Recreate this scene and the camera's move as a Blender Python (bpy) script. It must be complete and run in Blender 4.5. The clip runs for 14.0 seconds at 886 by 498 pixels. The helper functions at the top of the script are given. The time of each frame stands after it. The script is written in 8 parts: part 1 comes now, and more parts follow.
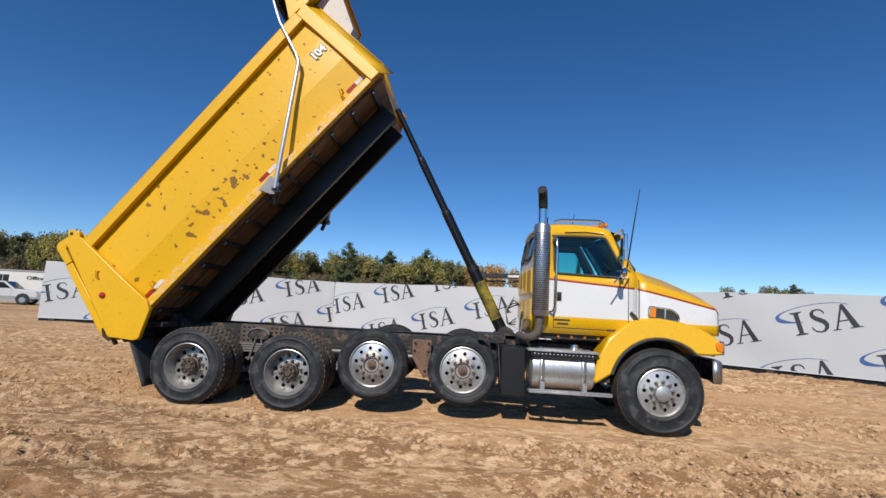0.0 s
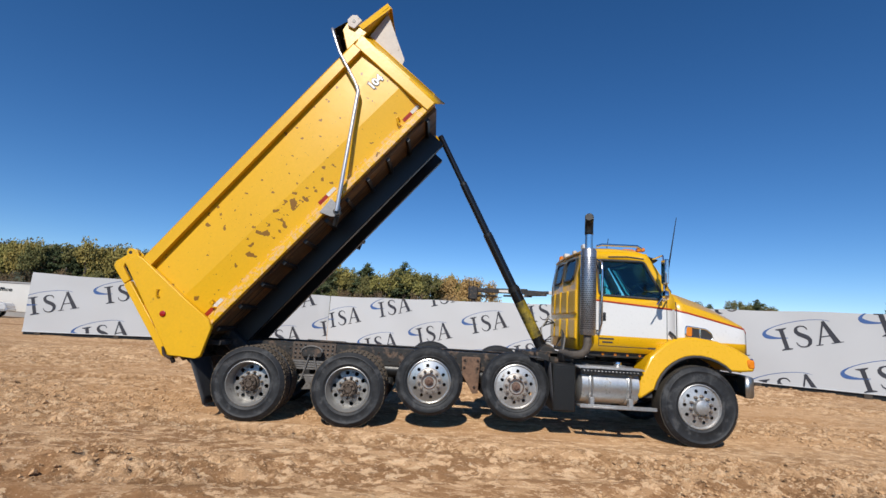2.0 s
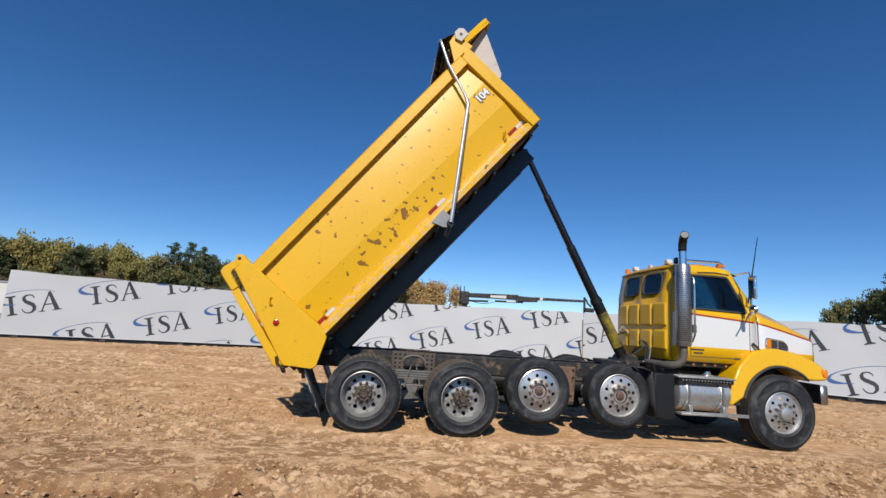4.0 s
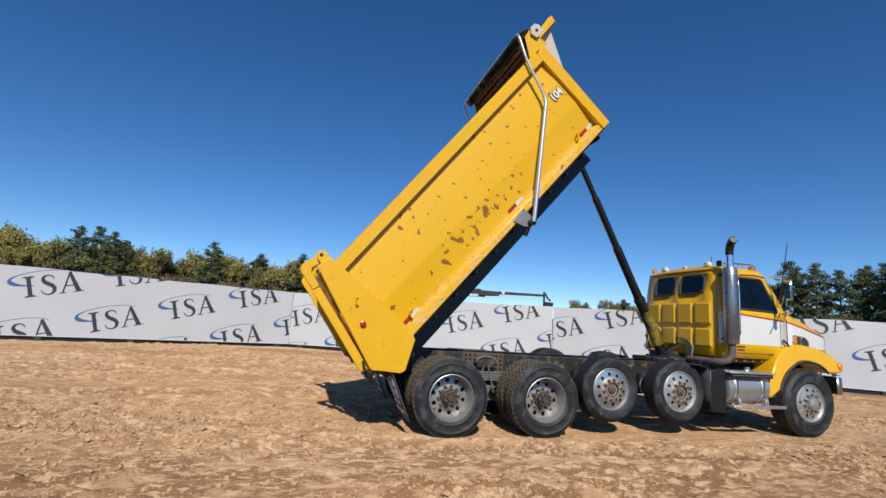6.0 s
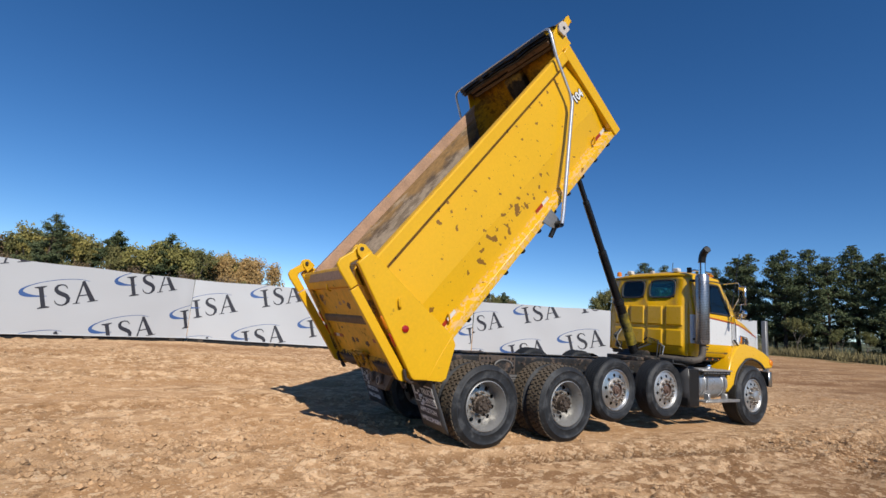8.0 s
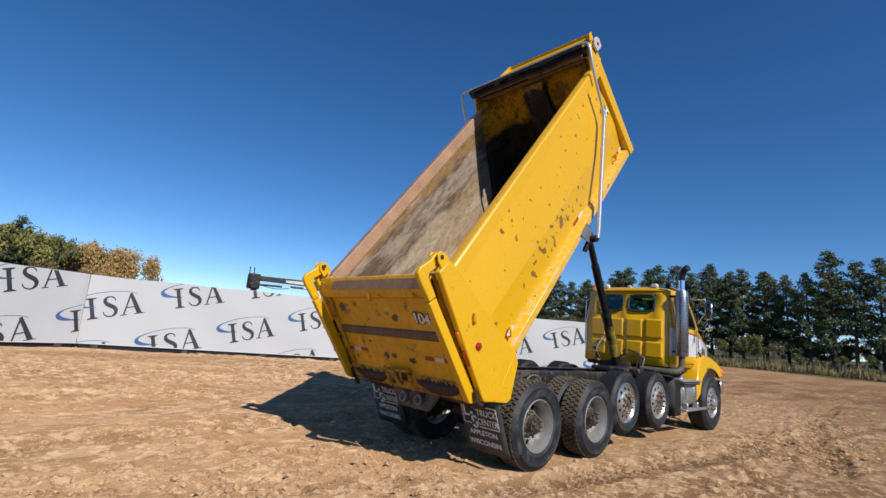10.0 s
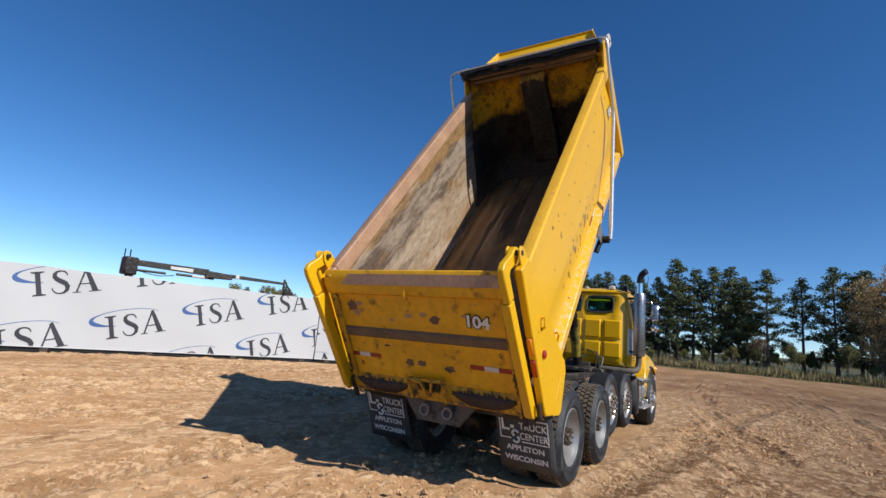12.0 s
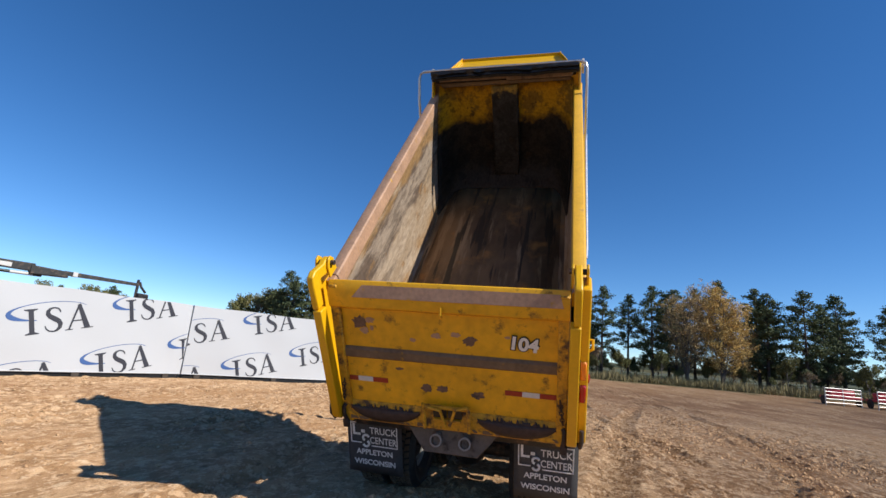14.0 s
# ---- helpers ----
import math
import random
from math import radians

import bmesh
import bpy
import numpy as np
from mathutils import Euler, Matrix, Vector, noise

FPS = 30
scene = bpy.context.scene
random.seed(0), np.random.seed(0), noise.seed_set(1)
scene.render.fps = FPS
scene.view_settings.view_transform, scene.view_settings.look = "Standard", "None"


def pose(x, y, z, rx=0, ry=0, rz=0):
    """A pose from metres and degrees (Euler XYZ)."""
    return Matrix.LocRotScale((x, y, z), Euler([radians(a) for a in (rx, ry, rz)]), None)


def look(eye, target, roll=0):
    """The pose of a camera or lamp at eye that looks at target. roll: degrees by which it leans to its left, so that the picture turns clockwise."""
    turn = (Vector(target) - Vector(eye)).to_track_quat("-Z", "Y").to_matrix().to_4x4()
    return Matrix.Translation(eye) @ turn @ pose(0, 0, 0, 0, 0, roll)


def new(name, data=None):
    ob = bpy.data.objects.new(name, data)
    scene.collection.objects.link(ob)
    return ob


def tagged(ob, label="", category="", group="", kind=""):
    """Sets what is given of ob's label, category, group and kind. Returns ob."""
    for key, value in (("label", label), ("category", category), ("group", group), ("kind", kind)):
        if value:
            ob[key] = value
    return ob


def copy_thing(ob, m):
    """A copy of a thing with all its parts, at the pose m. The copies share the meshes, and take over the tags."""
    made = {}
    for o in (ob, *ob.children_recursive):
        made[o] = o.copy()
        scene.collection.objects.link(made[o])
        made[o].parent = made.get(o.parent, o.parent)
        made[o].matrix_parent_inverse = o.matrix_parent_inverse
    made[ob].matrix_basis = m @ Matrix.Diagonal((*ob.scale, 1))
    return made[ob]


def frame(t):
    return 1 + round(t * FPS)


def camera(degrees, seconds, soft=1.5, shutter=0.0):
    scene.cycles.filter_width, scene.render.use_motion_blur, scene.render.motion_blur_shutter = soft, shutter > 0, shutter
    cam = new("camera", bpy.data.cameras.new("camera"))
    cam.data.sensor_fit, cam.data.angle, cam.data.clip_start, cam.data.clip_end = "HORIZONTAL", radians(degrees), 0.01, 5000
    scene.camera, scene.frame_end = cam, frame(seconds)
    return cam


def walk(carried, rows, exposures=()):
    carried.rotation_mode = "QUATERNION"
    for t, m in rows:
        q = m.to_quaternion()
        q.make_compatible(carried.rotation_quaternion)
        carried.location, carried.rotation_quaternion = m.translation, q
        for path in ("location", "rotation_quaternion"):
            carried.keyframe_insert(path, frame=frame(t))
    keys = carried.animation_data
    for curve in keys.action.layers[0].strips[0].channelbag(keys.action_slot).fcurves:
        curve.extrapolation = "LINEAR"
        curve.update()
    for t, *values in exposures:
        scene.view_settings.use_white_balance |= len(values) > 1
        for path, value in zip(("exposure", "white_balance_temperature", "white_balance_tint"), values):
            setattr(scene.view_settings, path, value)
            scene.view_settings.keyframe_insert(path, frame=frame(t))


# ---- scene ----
cam = camera(86.3, 14.0)
PATH = [
    (0, (3.662, -6.345, 1.47), (3.566, -4.363, 1.718), 3.3),
    (0.5, (3.539, -6.417, 1.465), (3.458, -4.437, 1.731), 3.3),
    (1, (3.281, -6.438, 1.481), (3.227, -4.458, 1.761), 3.3),
    (1.5, (2.928, -6.539, 1.501), (2.909, -4.561, 1.791), 3.3),
    (2, (2.49, -6.73, 1.495), (2.511, -4.754, 1.801), 3.5),
    (2.5, (1.95, -6.805, 1.518), (2.016, -4.831, 1.827), 3.5),
    (3, (1.407, -6.834, 1.498), (1.514, -4.863, 1.82), 3.4),
    (3.5, (0.823, -6.774, 1.507), (0.981, -4.806, 1.825), 3.3),
    (3.7, (0.57, -6.747, 1.489), (0.749, -4.781, 1.814), 3.6),
    (5.8, (-1.748, -6.214, 1.418), (-1.242, -4.305, 1.738), 3.9),
    (6, (-1.95, -6.097, 1.448), (-1.42, -4.194, 1.762), 3.8),
    (6.5, (-2.436, -5.829, 1.441), (-1.838, -3.946, 1.755), 3.9),
    (7, (-2.871, -5.499, 1.455), (-2.136, -3.666, 1.768), 4.0),
    (7.5, (-3.272, -5.18, 1.465), (-2.4, -3.408, 1.781), 4.1),
    (7.7, (-3.417, -5.068, 1.484), (-2.492, -3.322, 1.795), 4.2),
    (9.8, (-4.836, -3.484, 1.454), (-3.523, -2.016, 1.8), 4.8),
    (10, (-4.934, -3.351, 1.475), (-3.585, -1.917, 1.827), 5.0),
    (10.5, (-5.148, -2.928, 1.458), (-3.697, -1.601, 1.824), 5.1),
    (11, (-5.355, -2.476, 1.457), (-3.82, -1.246, 1.821), 5.3),
    (11.5, (-5.455, -2.002, 1.43), (-3.868, -0.842, 1.8), 5.2),
    (12, (-5.482, -1.554, 1.444), (-3.816, -0.51, 1.813), 5.3),
    (12.5, (-5.577, -1.132, 1.445), (-3.845, -0.21, 1.833), 5.5),
    (13, (-5.547, -0.701, 1.441), (-3.755, 0.083, 1.857), 5.3),
    (13.5, (-5.594, -0.274, 1.449), (-3.751, 0.37, 1.883), 5.3),
    (14, (-5.672, 0.135, 1.443), (-3.789, 0.637, 1.892), 5.0),
]
STOPS = [(0, -0.17), (3.5, -0.17), (7, -0.15), (10, -0.09), (11, -0.05), (12, 0.03), (13, 0.11), (14, 0.19)]
walk(cam, [(t, look(eye, target, roll)) for t, eye, target, roll in PATH], STOPS)

# ---- light and sky ----
SUN = Vector((-0.23, -1.21, 1.0)).normalized()
world = bpy.data.worlds.new("world")
scene.world = world
world.use_nodes = True
wn, wl = world.node_tree.nodes, world.node_tree.links
sky = wn.new("ShaderNodeTexSky")
sky.sky_type = "NISHITA"
sky.sun_disc = False
sky.sun_elevation = math.asin(SUN.z)
sky.sun_rotation = math.atan2(SUN.x, SUN.y)
sky.air_density, sky.dust_density, sky.ozone_density = 1.0, 0.0, 3.0
sky.altitude = 3000
wn["Background"].inputs["Strength"].default_value = 0.132
deep = wn.new("ShaderNodeHueSaturation")
deep.inputs["Hue"].default_value, deep.inputs["Saturation"].default_value = 0.503, 1.25
wl.new(sky.outputs[0], deep.inputs["Color"])
wl.new(deep.outputs[0], wn["Background"].inputs["Color"])
sun_data = bpy.data.lights.new("sun", "SUN")
sun_data.energy, sun_data.angle, sun_data.color = 4.9, radians(0.53), (1.0, 0.94, 0.85)
sun = new("sun", sun_data)
sun.matrix_basis = look(SUN * 60, (0, 0, 0))


# ---- materials ----
def mat(name, col, rough=0.5, metal=0.0, var=0.12, scale=2.0, fine=30.0, bump=0.0, bscale=60.0, coat=0.0, dirt=None, dirt_amount=0.0, dirt_scale=3.0, obvar=0.0, rvar=0.1):
    """A painted or raw surface: base colour with broad and fine variation, an optional patchy layer of dirt or wear, and relief."""
    m = bpy.data.materials.new(name)
    m.use_nodes = True
    n, l = m.node_tree.nodes, m.node_tree.links
    p = n["Principled BSDF"]
    tc = n.new("ShaderNodeTexCoord")
    big, small = n.new("ShaderNodeTexNoise"), n.new("ShaderNodeTexNoise")
    big.inputs["Scale"].default_value, small.inputs["Scale"].default_value = scale, fine
    big.inputs["Detail"].default_value, small.inputs["Detail"].default_value = 5, 4
    for t in (big, small):
        l.new(tc.outputs["Object"], t.inputs["Vector"])
    add = n.new("ShaderNodeMath")
    add.operation = "ADD"
    l.new(big.outputs["Fac"], add.inputs[0])
    l.new(small.outputs["Fac"], add.inputs[1])
    span = n.new("ShaderNodeMapRange")
    span.inputs["From Min"].default_value, span.inputs["From Max"].default_value = 0.6, 1.4
    span.inputs["To Min"].default_value, span.inputs["To Max"].default_value = 1 - var, 1 + var
    l.new(add.outputs[0], span.inputs["Value"])
    val = span.outputs[0]
    if obvar:
        info = n.new("ShaderNodeObjectInfo")
        ov = n.new("ShaderNodeMapRange")
        ov.inputs["To Min"].default_value, ov.inputs["To Max"].default_value = 1 - obvar, 1 + obvar
        l.new(info.outputs["Random"], ov.inputs["Value"])
        mul = n.new("ShaderNodeMath")
        mul.operation = "MULTIPLY"
        l.new(val, mul.inputs[0])
        l.new(ov.outputs[0], mul.inputs[1])
        val = mul.outputs[0]
    tint = n.new("ShaderNodeVectorMath")
    tint.operation = "SCALE"
    tint.inputs[0].default_value = col
    l.new(val, tint.inputs["Scale"])
    colour = tint.outputs[0]
    if dirt:
        dn = n.new("ShaderNodeTexNoise")
        dn.inputs["Scale"].default_value, dn.inputs["Detail"].default_value, dn.inputs["Roughness"].default_value = dirt_scale, 8, 0.68
        l.new(tc.outputs["Object"], dn.inputs["Vector"])
        ramp = n.new("ShaderNodeMapRange")
        ramp.inputs["From Min"].default_value, ramp.inputs["From Max"].default_value = 0.66 - dirt_amount * 0.4, 0.76 - dirt_amount * 0.32
        l.new(dn.outputs["Fac"], ramp.inputs["Value"])
        mix = n.new("ShaderNodeMix")
        mix.data_type = "RGBA"
        l.new(ramp.outputs[0], mix.inputs["Factor"])
        l.new(colour, mix.inputs[6])
        mix.inputs[7].default_value = (*dirt, 1)
        colour = mix.outputs[2]
        rm = n.new("ShaderNodeMix")
        l.new(ramp.outputs[0], rm.inputs["Factor"])
        rm.inputs[2].default_value, rm.inputs[3].default_value = rough, 0.85
        l.new(rm.outputs[0], p.inputs["Roughness"])
    else:
        rr = n.new("ShaderNodeMapRange")
        rr.inputs["To Min"].default_value, rr.inputs["To Max"].default_value = max(rough - rvar, 0.02), min(rough + rvar, 1)
        l.new(small.outputs["Fac"], rr.inputs["Value"])
        l.new(rr.outputs[0], p.inputs["Roughness"])
    l.new(colour, p.inputs["Base Color"])
    p.inputs["Metallic"].default_value = metal
    p.inputs["Coat Weight"].default_value = coat
    p.inputs["Coat Roughness"].default_value = 0.08
    if bump:
        bn, bp = n.new("ShaderNodeTexNoise"), n.new("ShaderNodeBump")
        bn.inputs["Scale"].default_value, bn.inputs["Detail"].default_value = bscale, 6
        bp.inputs["Strength"].default_value, bp.inputs["Distance"].default_value = bump, 0.02
        l.new(tc.outputs["Object"], bn.inputs["Vector"])
        l.new(bn.outputs["Fac"], bp.inputs["Height"])
        l.new(bp.outputs[0], p.inputs["Normal"])
    return m


YEL = (0.73, 0.405, 0.005)
RUST = (0.12, 0.055, 0.022)
yellow = mat("yellow_paint", YEL, 0.3, var=0.05, scale=1.2, coat=0.4)
bed_yellow = mat("bed_yellow_paint", YEL, 0.33, var=0.06, scale=0.9, coat=0.0, bump=0.05, bscale=6)
gate_yellow = mat("worn_yellow_paint", (0.76, 0.39, 0.007), 0.5, var=0.22, scale=2.2, fine=12, dirt=(0.24, 0.125, 0.02), dirt_amount=0.22, dirt_scale=7.5)
rail_worn = mat("scuffed_yellow_rail", (0.42, 0.25, 0.155), 0.6, var=0.3, scale=4, dirt=(0.50, 0.27, 0.03), dirt_amount=0.16, dirt_scale=9)
post_yellow = mat("scuffed_post_paint", YEL, 0.38, var=0.08, scale=1.5, dirt=(0.24, 0.12, 0.015), dirt_amount=0.07, dirt_scale=10)
gate_foot = mat("stained_gate_foot", (0.60, 0.31, 0.012), 0.6, var=0.3, scale=5, dirt=(0.10, 0.058, 0.028), dirt_amount=0.44, dirt_scale=9)
rail_yellow = mat("worn_yellow_rail", (0.64, 0.345, 0.02), 0.5, var=0.15, scale=4, dirt=(0.42, 0.22, 0.07), dirt_amount=0.12, dirt_scale=7)
rib_worn = mat("dirt_caked_rib", (0.16, 0.105, 0.06), 0.75, var=0.3, scale=6, dirt=(0.40, 0.22, 0.02), dirt_amount=0.12, dirt_scale=8)
white_paint = mat("white_paint", (0.70, 0.70, 0.69), 0.3, var=0.03, coat=0.4)
red_stripe = mat("red_stripe", (0.45, 0.05, 0.015), 0.35, var=0.05)
black_frame = mat("grimy_black_frame", (0.02, 0.019, 0.018), 0.55, var=0.3, scale=6, dirt=(0.15, 0.10, 0.07), dirt_amount=0.34, dirt_scale=8, bump=0.2, bscale=30)
black_plain = mat("black_steel", (0.012, 0.012, 0.012), 0.4, var=0.2)
black_gloss = mat("black_gloss_steel", (0.01, 0.01, 0.011), 0.18, var=0.1)
rubber = mat("tyre_rubber", (0.016, 0.018, 0.021), 0.7, var=0.4, scale=6, bump=0.1, bscale=80, dirt=(0.045, 0.047, 0.05), dirt_amount=0.2, dirt_scale=6)
tyre_side = mat("scuffed_tyre_rubber", (0.017, 0.0185, 0.021), 0.62, var=0.45, scale=5, fine=22, bump=0.12, bscale=60, dirt=(0.068, 0.070, 0.072), dirt_amount=0.34, dirt_scale=5.5)
gusset_grime = mat("grimy_rust_plate", (0.085, 0.062, 0.048), 0.7, var=0.35, scale=9, dirt=(0.17, 0.115, 0.08), dirt_amount=0.25, dirt_scale=12)
spring_grey = mat("bare_spring_steel", (0.17, 0.162, 0.155), 0.6, 0.3, var=0.3, scale=8, dirt=(0.07, 0.055, 0.045), dirt_amount=0.3, dirt_scale=9)
rim_bright = mat("scuffed_bright_rim", (0.40, 0.39, 0.37), 0.42, 0.6, var=0.15, scale=9, dirt=(0.20, 0.15, 0.11), dirt_amount=0.16, dirt_scale=10)
hub_rust = mat("light_rust_hub", (0.17, 0.105, 0.08), 0.7, 0.3, var=0.45, scale=24, bump=0.4, bscale=50)
hub_grime = mat("greasy_axle_hub", (0.13, 0.10, 0.078), 0.5, 0.5, var=0.6, scale=26, bump=0.5, bscale=45, dirt=(0.035, 0.025, 0.02), dirt_amount=0.4, dirt_scale=22)
mount_alloy = mat("stained_mounting_ring", (0.40, 0.37, 0.34), 0.5, 0.5, var=0.2, scale=12, dirt=(0.19, 0.14, 0.11), dirt_amount=0.25, dirt_scale=16)
tread_dirt = mat("dusty_tread_rubber", (0.115, 0.088, 0.06), 0.9, var=0.35, scale=9, bump=0.3, bscale=50)
steer_dust = mat("dusty_steer_rubber", (0.06, 0.052, 0.042), 0.85, var=0.3, scale=5, bump=0.1, bscale=50)
flap_rubber = mat("mud_flap_rubber", (0.060, 0.062, 0.066), 0.6, var=0.25, scale=5, dirt=(0.10, 0.09, 0.075), dirt_amount=0.06, dirt_scale=8)
alloy = mat("dull_aluminium", (0.62, 0.61, 0.58), 0.32, 0.9, var=0.12, scale=8, dirt=(0.25, 0.2, 0.15), dirt_amount=0.1, dirt_scale=9)
polished = mat("polished_aluminium", (0.75, 0.76, 0.78), 0.16, 1.0, var=0.06, scale=8)
chrome = mat("chrome", (0.8, 0.8, 0.8), 0.08, 1.0, var=0.03)
weathered_alloy = mat("weathered_aluminium", (0.56, 0.55, 0.53), 0.40, 0.75, var=0.2, scale=9, dirt=(0.16, 0.13, 0.10), dirt_amount=0.22, dirt_scale=12)
tank_alloy = mat("scuffed_tank_aluminium", (0.60, 0.60, 0.59), 0.38, 0.8, var=0.16, scale=5, bump=0.12, bscale=9, dirt=(0.28, 0.24, 0.19), dirt_amount=0.14, dirt_scale=7)
nut_bronze = mat("weathered_wheel_nut", (0.20, 0.165, 0.135), 0.5, 0.4, var=0.3, scale=30)
disc_alloy = mat("dirty_wheel_disc", (0.40, 0.39, 0.37), 0.42, 0.7, var=0.3, scale=10, dirt=(0.09, 0.07, 0.055), dirt_amount=0.28, dirt_scale=12)
bracket_rust = mat("rusty_bracket", (0.17, 0.10, 0.065), 0.8, var=0.35, scale=9, dirt=(0.06, 0.045, 0.035), dirt_amount=0.3, dirt_scale=10)
sooty = mat("sooty_chrome", (0.06, 0.058, 0.055), 0.3, 0.8, var=0.3, scale=8)
shield_steel = mat("grey_shield_steel", (0.42, 0.42, 0.43), 0.3, 0.85, var=0.1)
galv = mat("galvanised_pipe", (0.62, 0.62, 0.63), 0.35, 0.75, var=0.08, scale=8)
bare_rust = mat("rubbed_dark_rust", (0.055, 0.036, 0.03), 0.7, 0.2, var=0.4, scale=12, bump=0.3, bscale=40)
rusty = mat("rusty_hub", (0.05, 0.034, 0.027), 0.8, 0.2, var=0.5, scale=20, bump=0.4, bscale=60)


def scraped(name, tones, metal, rough):
    """Bare bed steel, scraped along its length: stretched streaks of three tones and rust blooms."""
    m = bpy.data.materials.new(name)
    m.use_nodes = True
    n, l = m.node_tree.nodes, m.node_tree.links
    p = n["Principled BSDF"]
    tc = n.new("ShaderNodeTexCoord")
    colour = None
    for k, (stretch, scale, lo, hi) in enumerate((((0.35, 1, 1), 1.6, 0.42, 0.6), ((0.5, 1, 1), 4.5, 0.5, 0.66), ((1, 1, 1), 2.2, 0.56, 0.68), ((0.10, 1, 1), 5.0, 0.53, 0.59), ((0.07, 1, 1), 9.0, 0.56, 0.60))):
        mp, t, r = n.new("ShaderNodeMapping"), n.new("ShaderNodeTexNoise"), n.new("ShaderNodeMapRange")
        mp.inputs["Scale"].default_value = stretch
        mp.inputs["Location"].default_value = (3.1 * k, 1.7 * k, 0)
        t.inputs["Scale"].default_value, t.inputs["Detail"].default_value, t.inputs["Roughness"].default_value = scale, 7, 0.6
        r.inputs["From Min"].default_value, r.inputs["From Max"].default_value = lo, hi
        l.new(tc.outputs["Object"], mp.inputs["Vector"])
        l.new(mp.outputs[0], t.inputs["Vector"])
        l.new(t.outputs["Fac"], r.inputs["Value"])
        mix = n.new("ShaderNodeMix")
        mix.data_type = "RGBA"
        l.new(r.outputs[0], mix.inputs["Factor"])
        if colour is None:
            mix.inputs[6].default_value = (*tones[0], 1)
        else:
            l.new(colour, mix.inputs[6])
        mix.inputs[7].default_value = (*tones[k + 1], 1)
        colour = mix.outputs[2]
        if k == 1:
            rr = n.new("ShaderNodeMapRange")
            rr.inputs["To Min"].default_value, rr.inputs["To Max"].default_value = rough - 0.1, rough + 0.2
            l.new(t.outputs["Fac"], rr.inputs["Value"])
            l.new(rr.outputs[0], p.inputs["Roughness"])
            bp = n.new("ShaderNodeBump")
            bp.inputs["Strength"].default_value, bp.inputs["Distance"].default_value = 0.25, 0.03
            l.new(t.outputs["Fac"], bp.inputs["Height"])
            l.new(bp.outputs[0], p.inputs["Normal"])
    l.new(colour, p.inputs["Base Color"])
    p.inputs["Metallic"].default_value = metal
    p.inputs["Specular IOR Level"].default_value = 0.25
    return m


steel_floor = scraped("rusty_bed_floor", ((0.085, 0.048, 0.022), (0.21, 0.12, 0.055), (0.13, 0.08, 0.042), (0.32, 0.15, 0.045), (0.30, 0.19, 0.10), (0.05, 0.032, 0.018)), 0.0, 0.55)


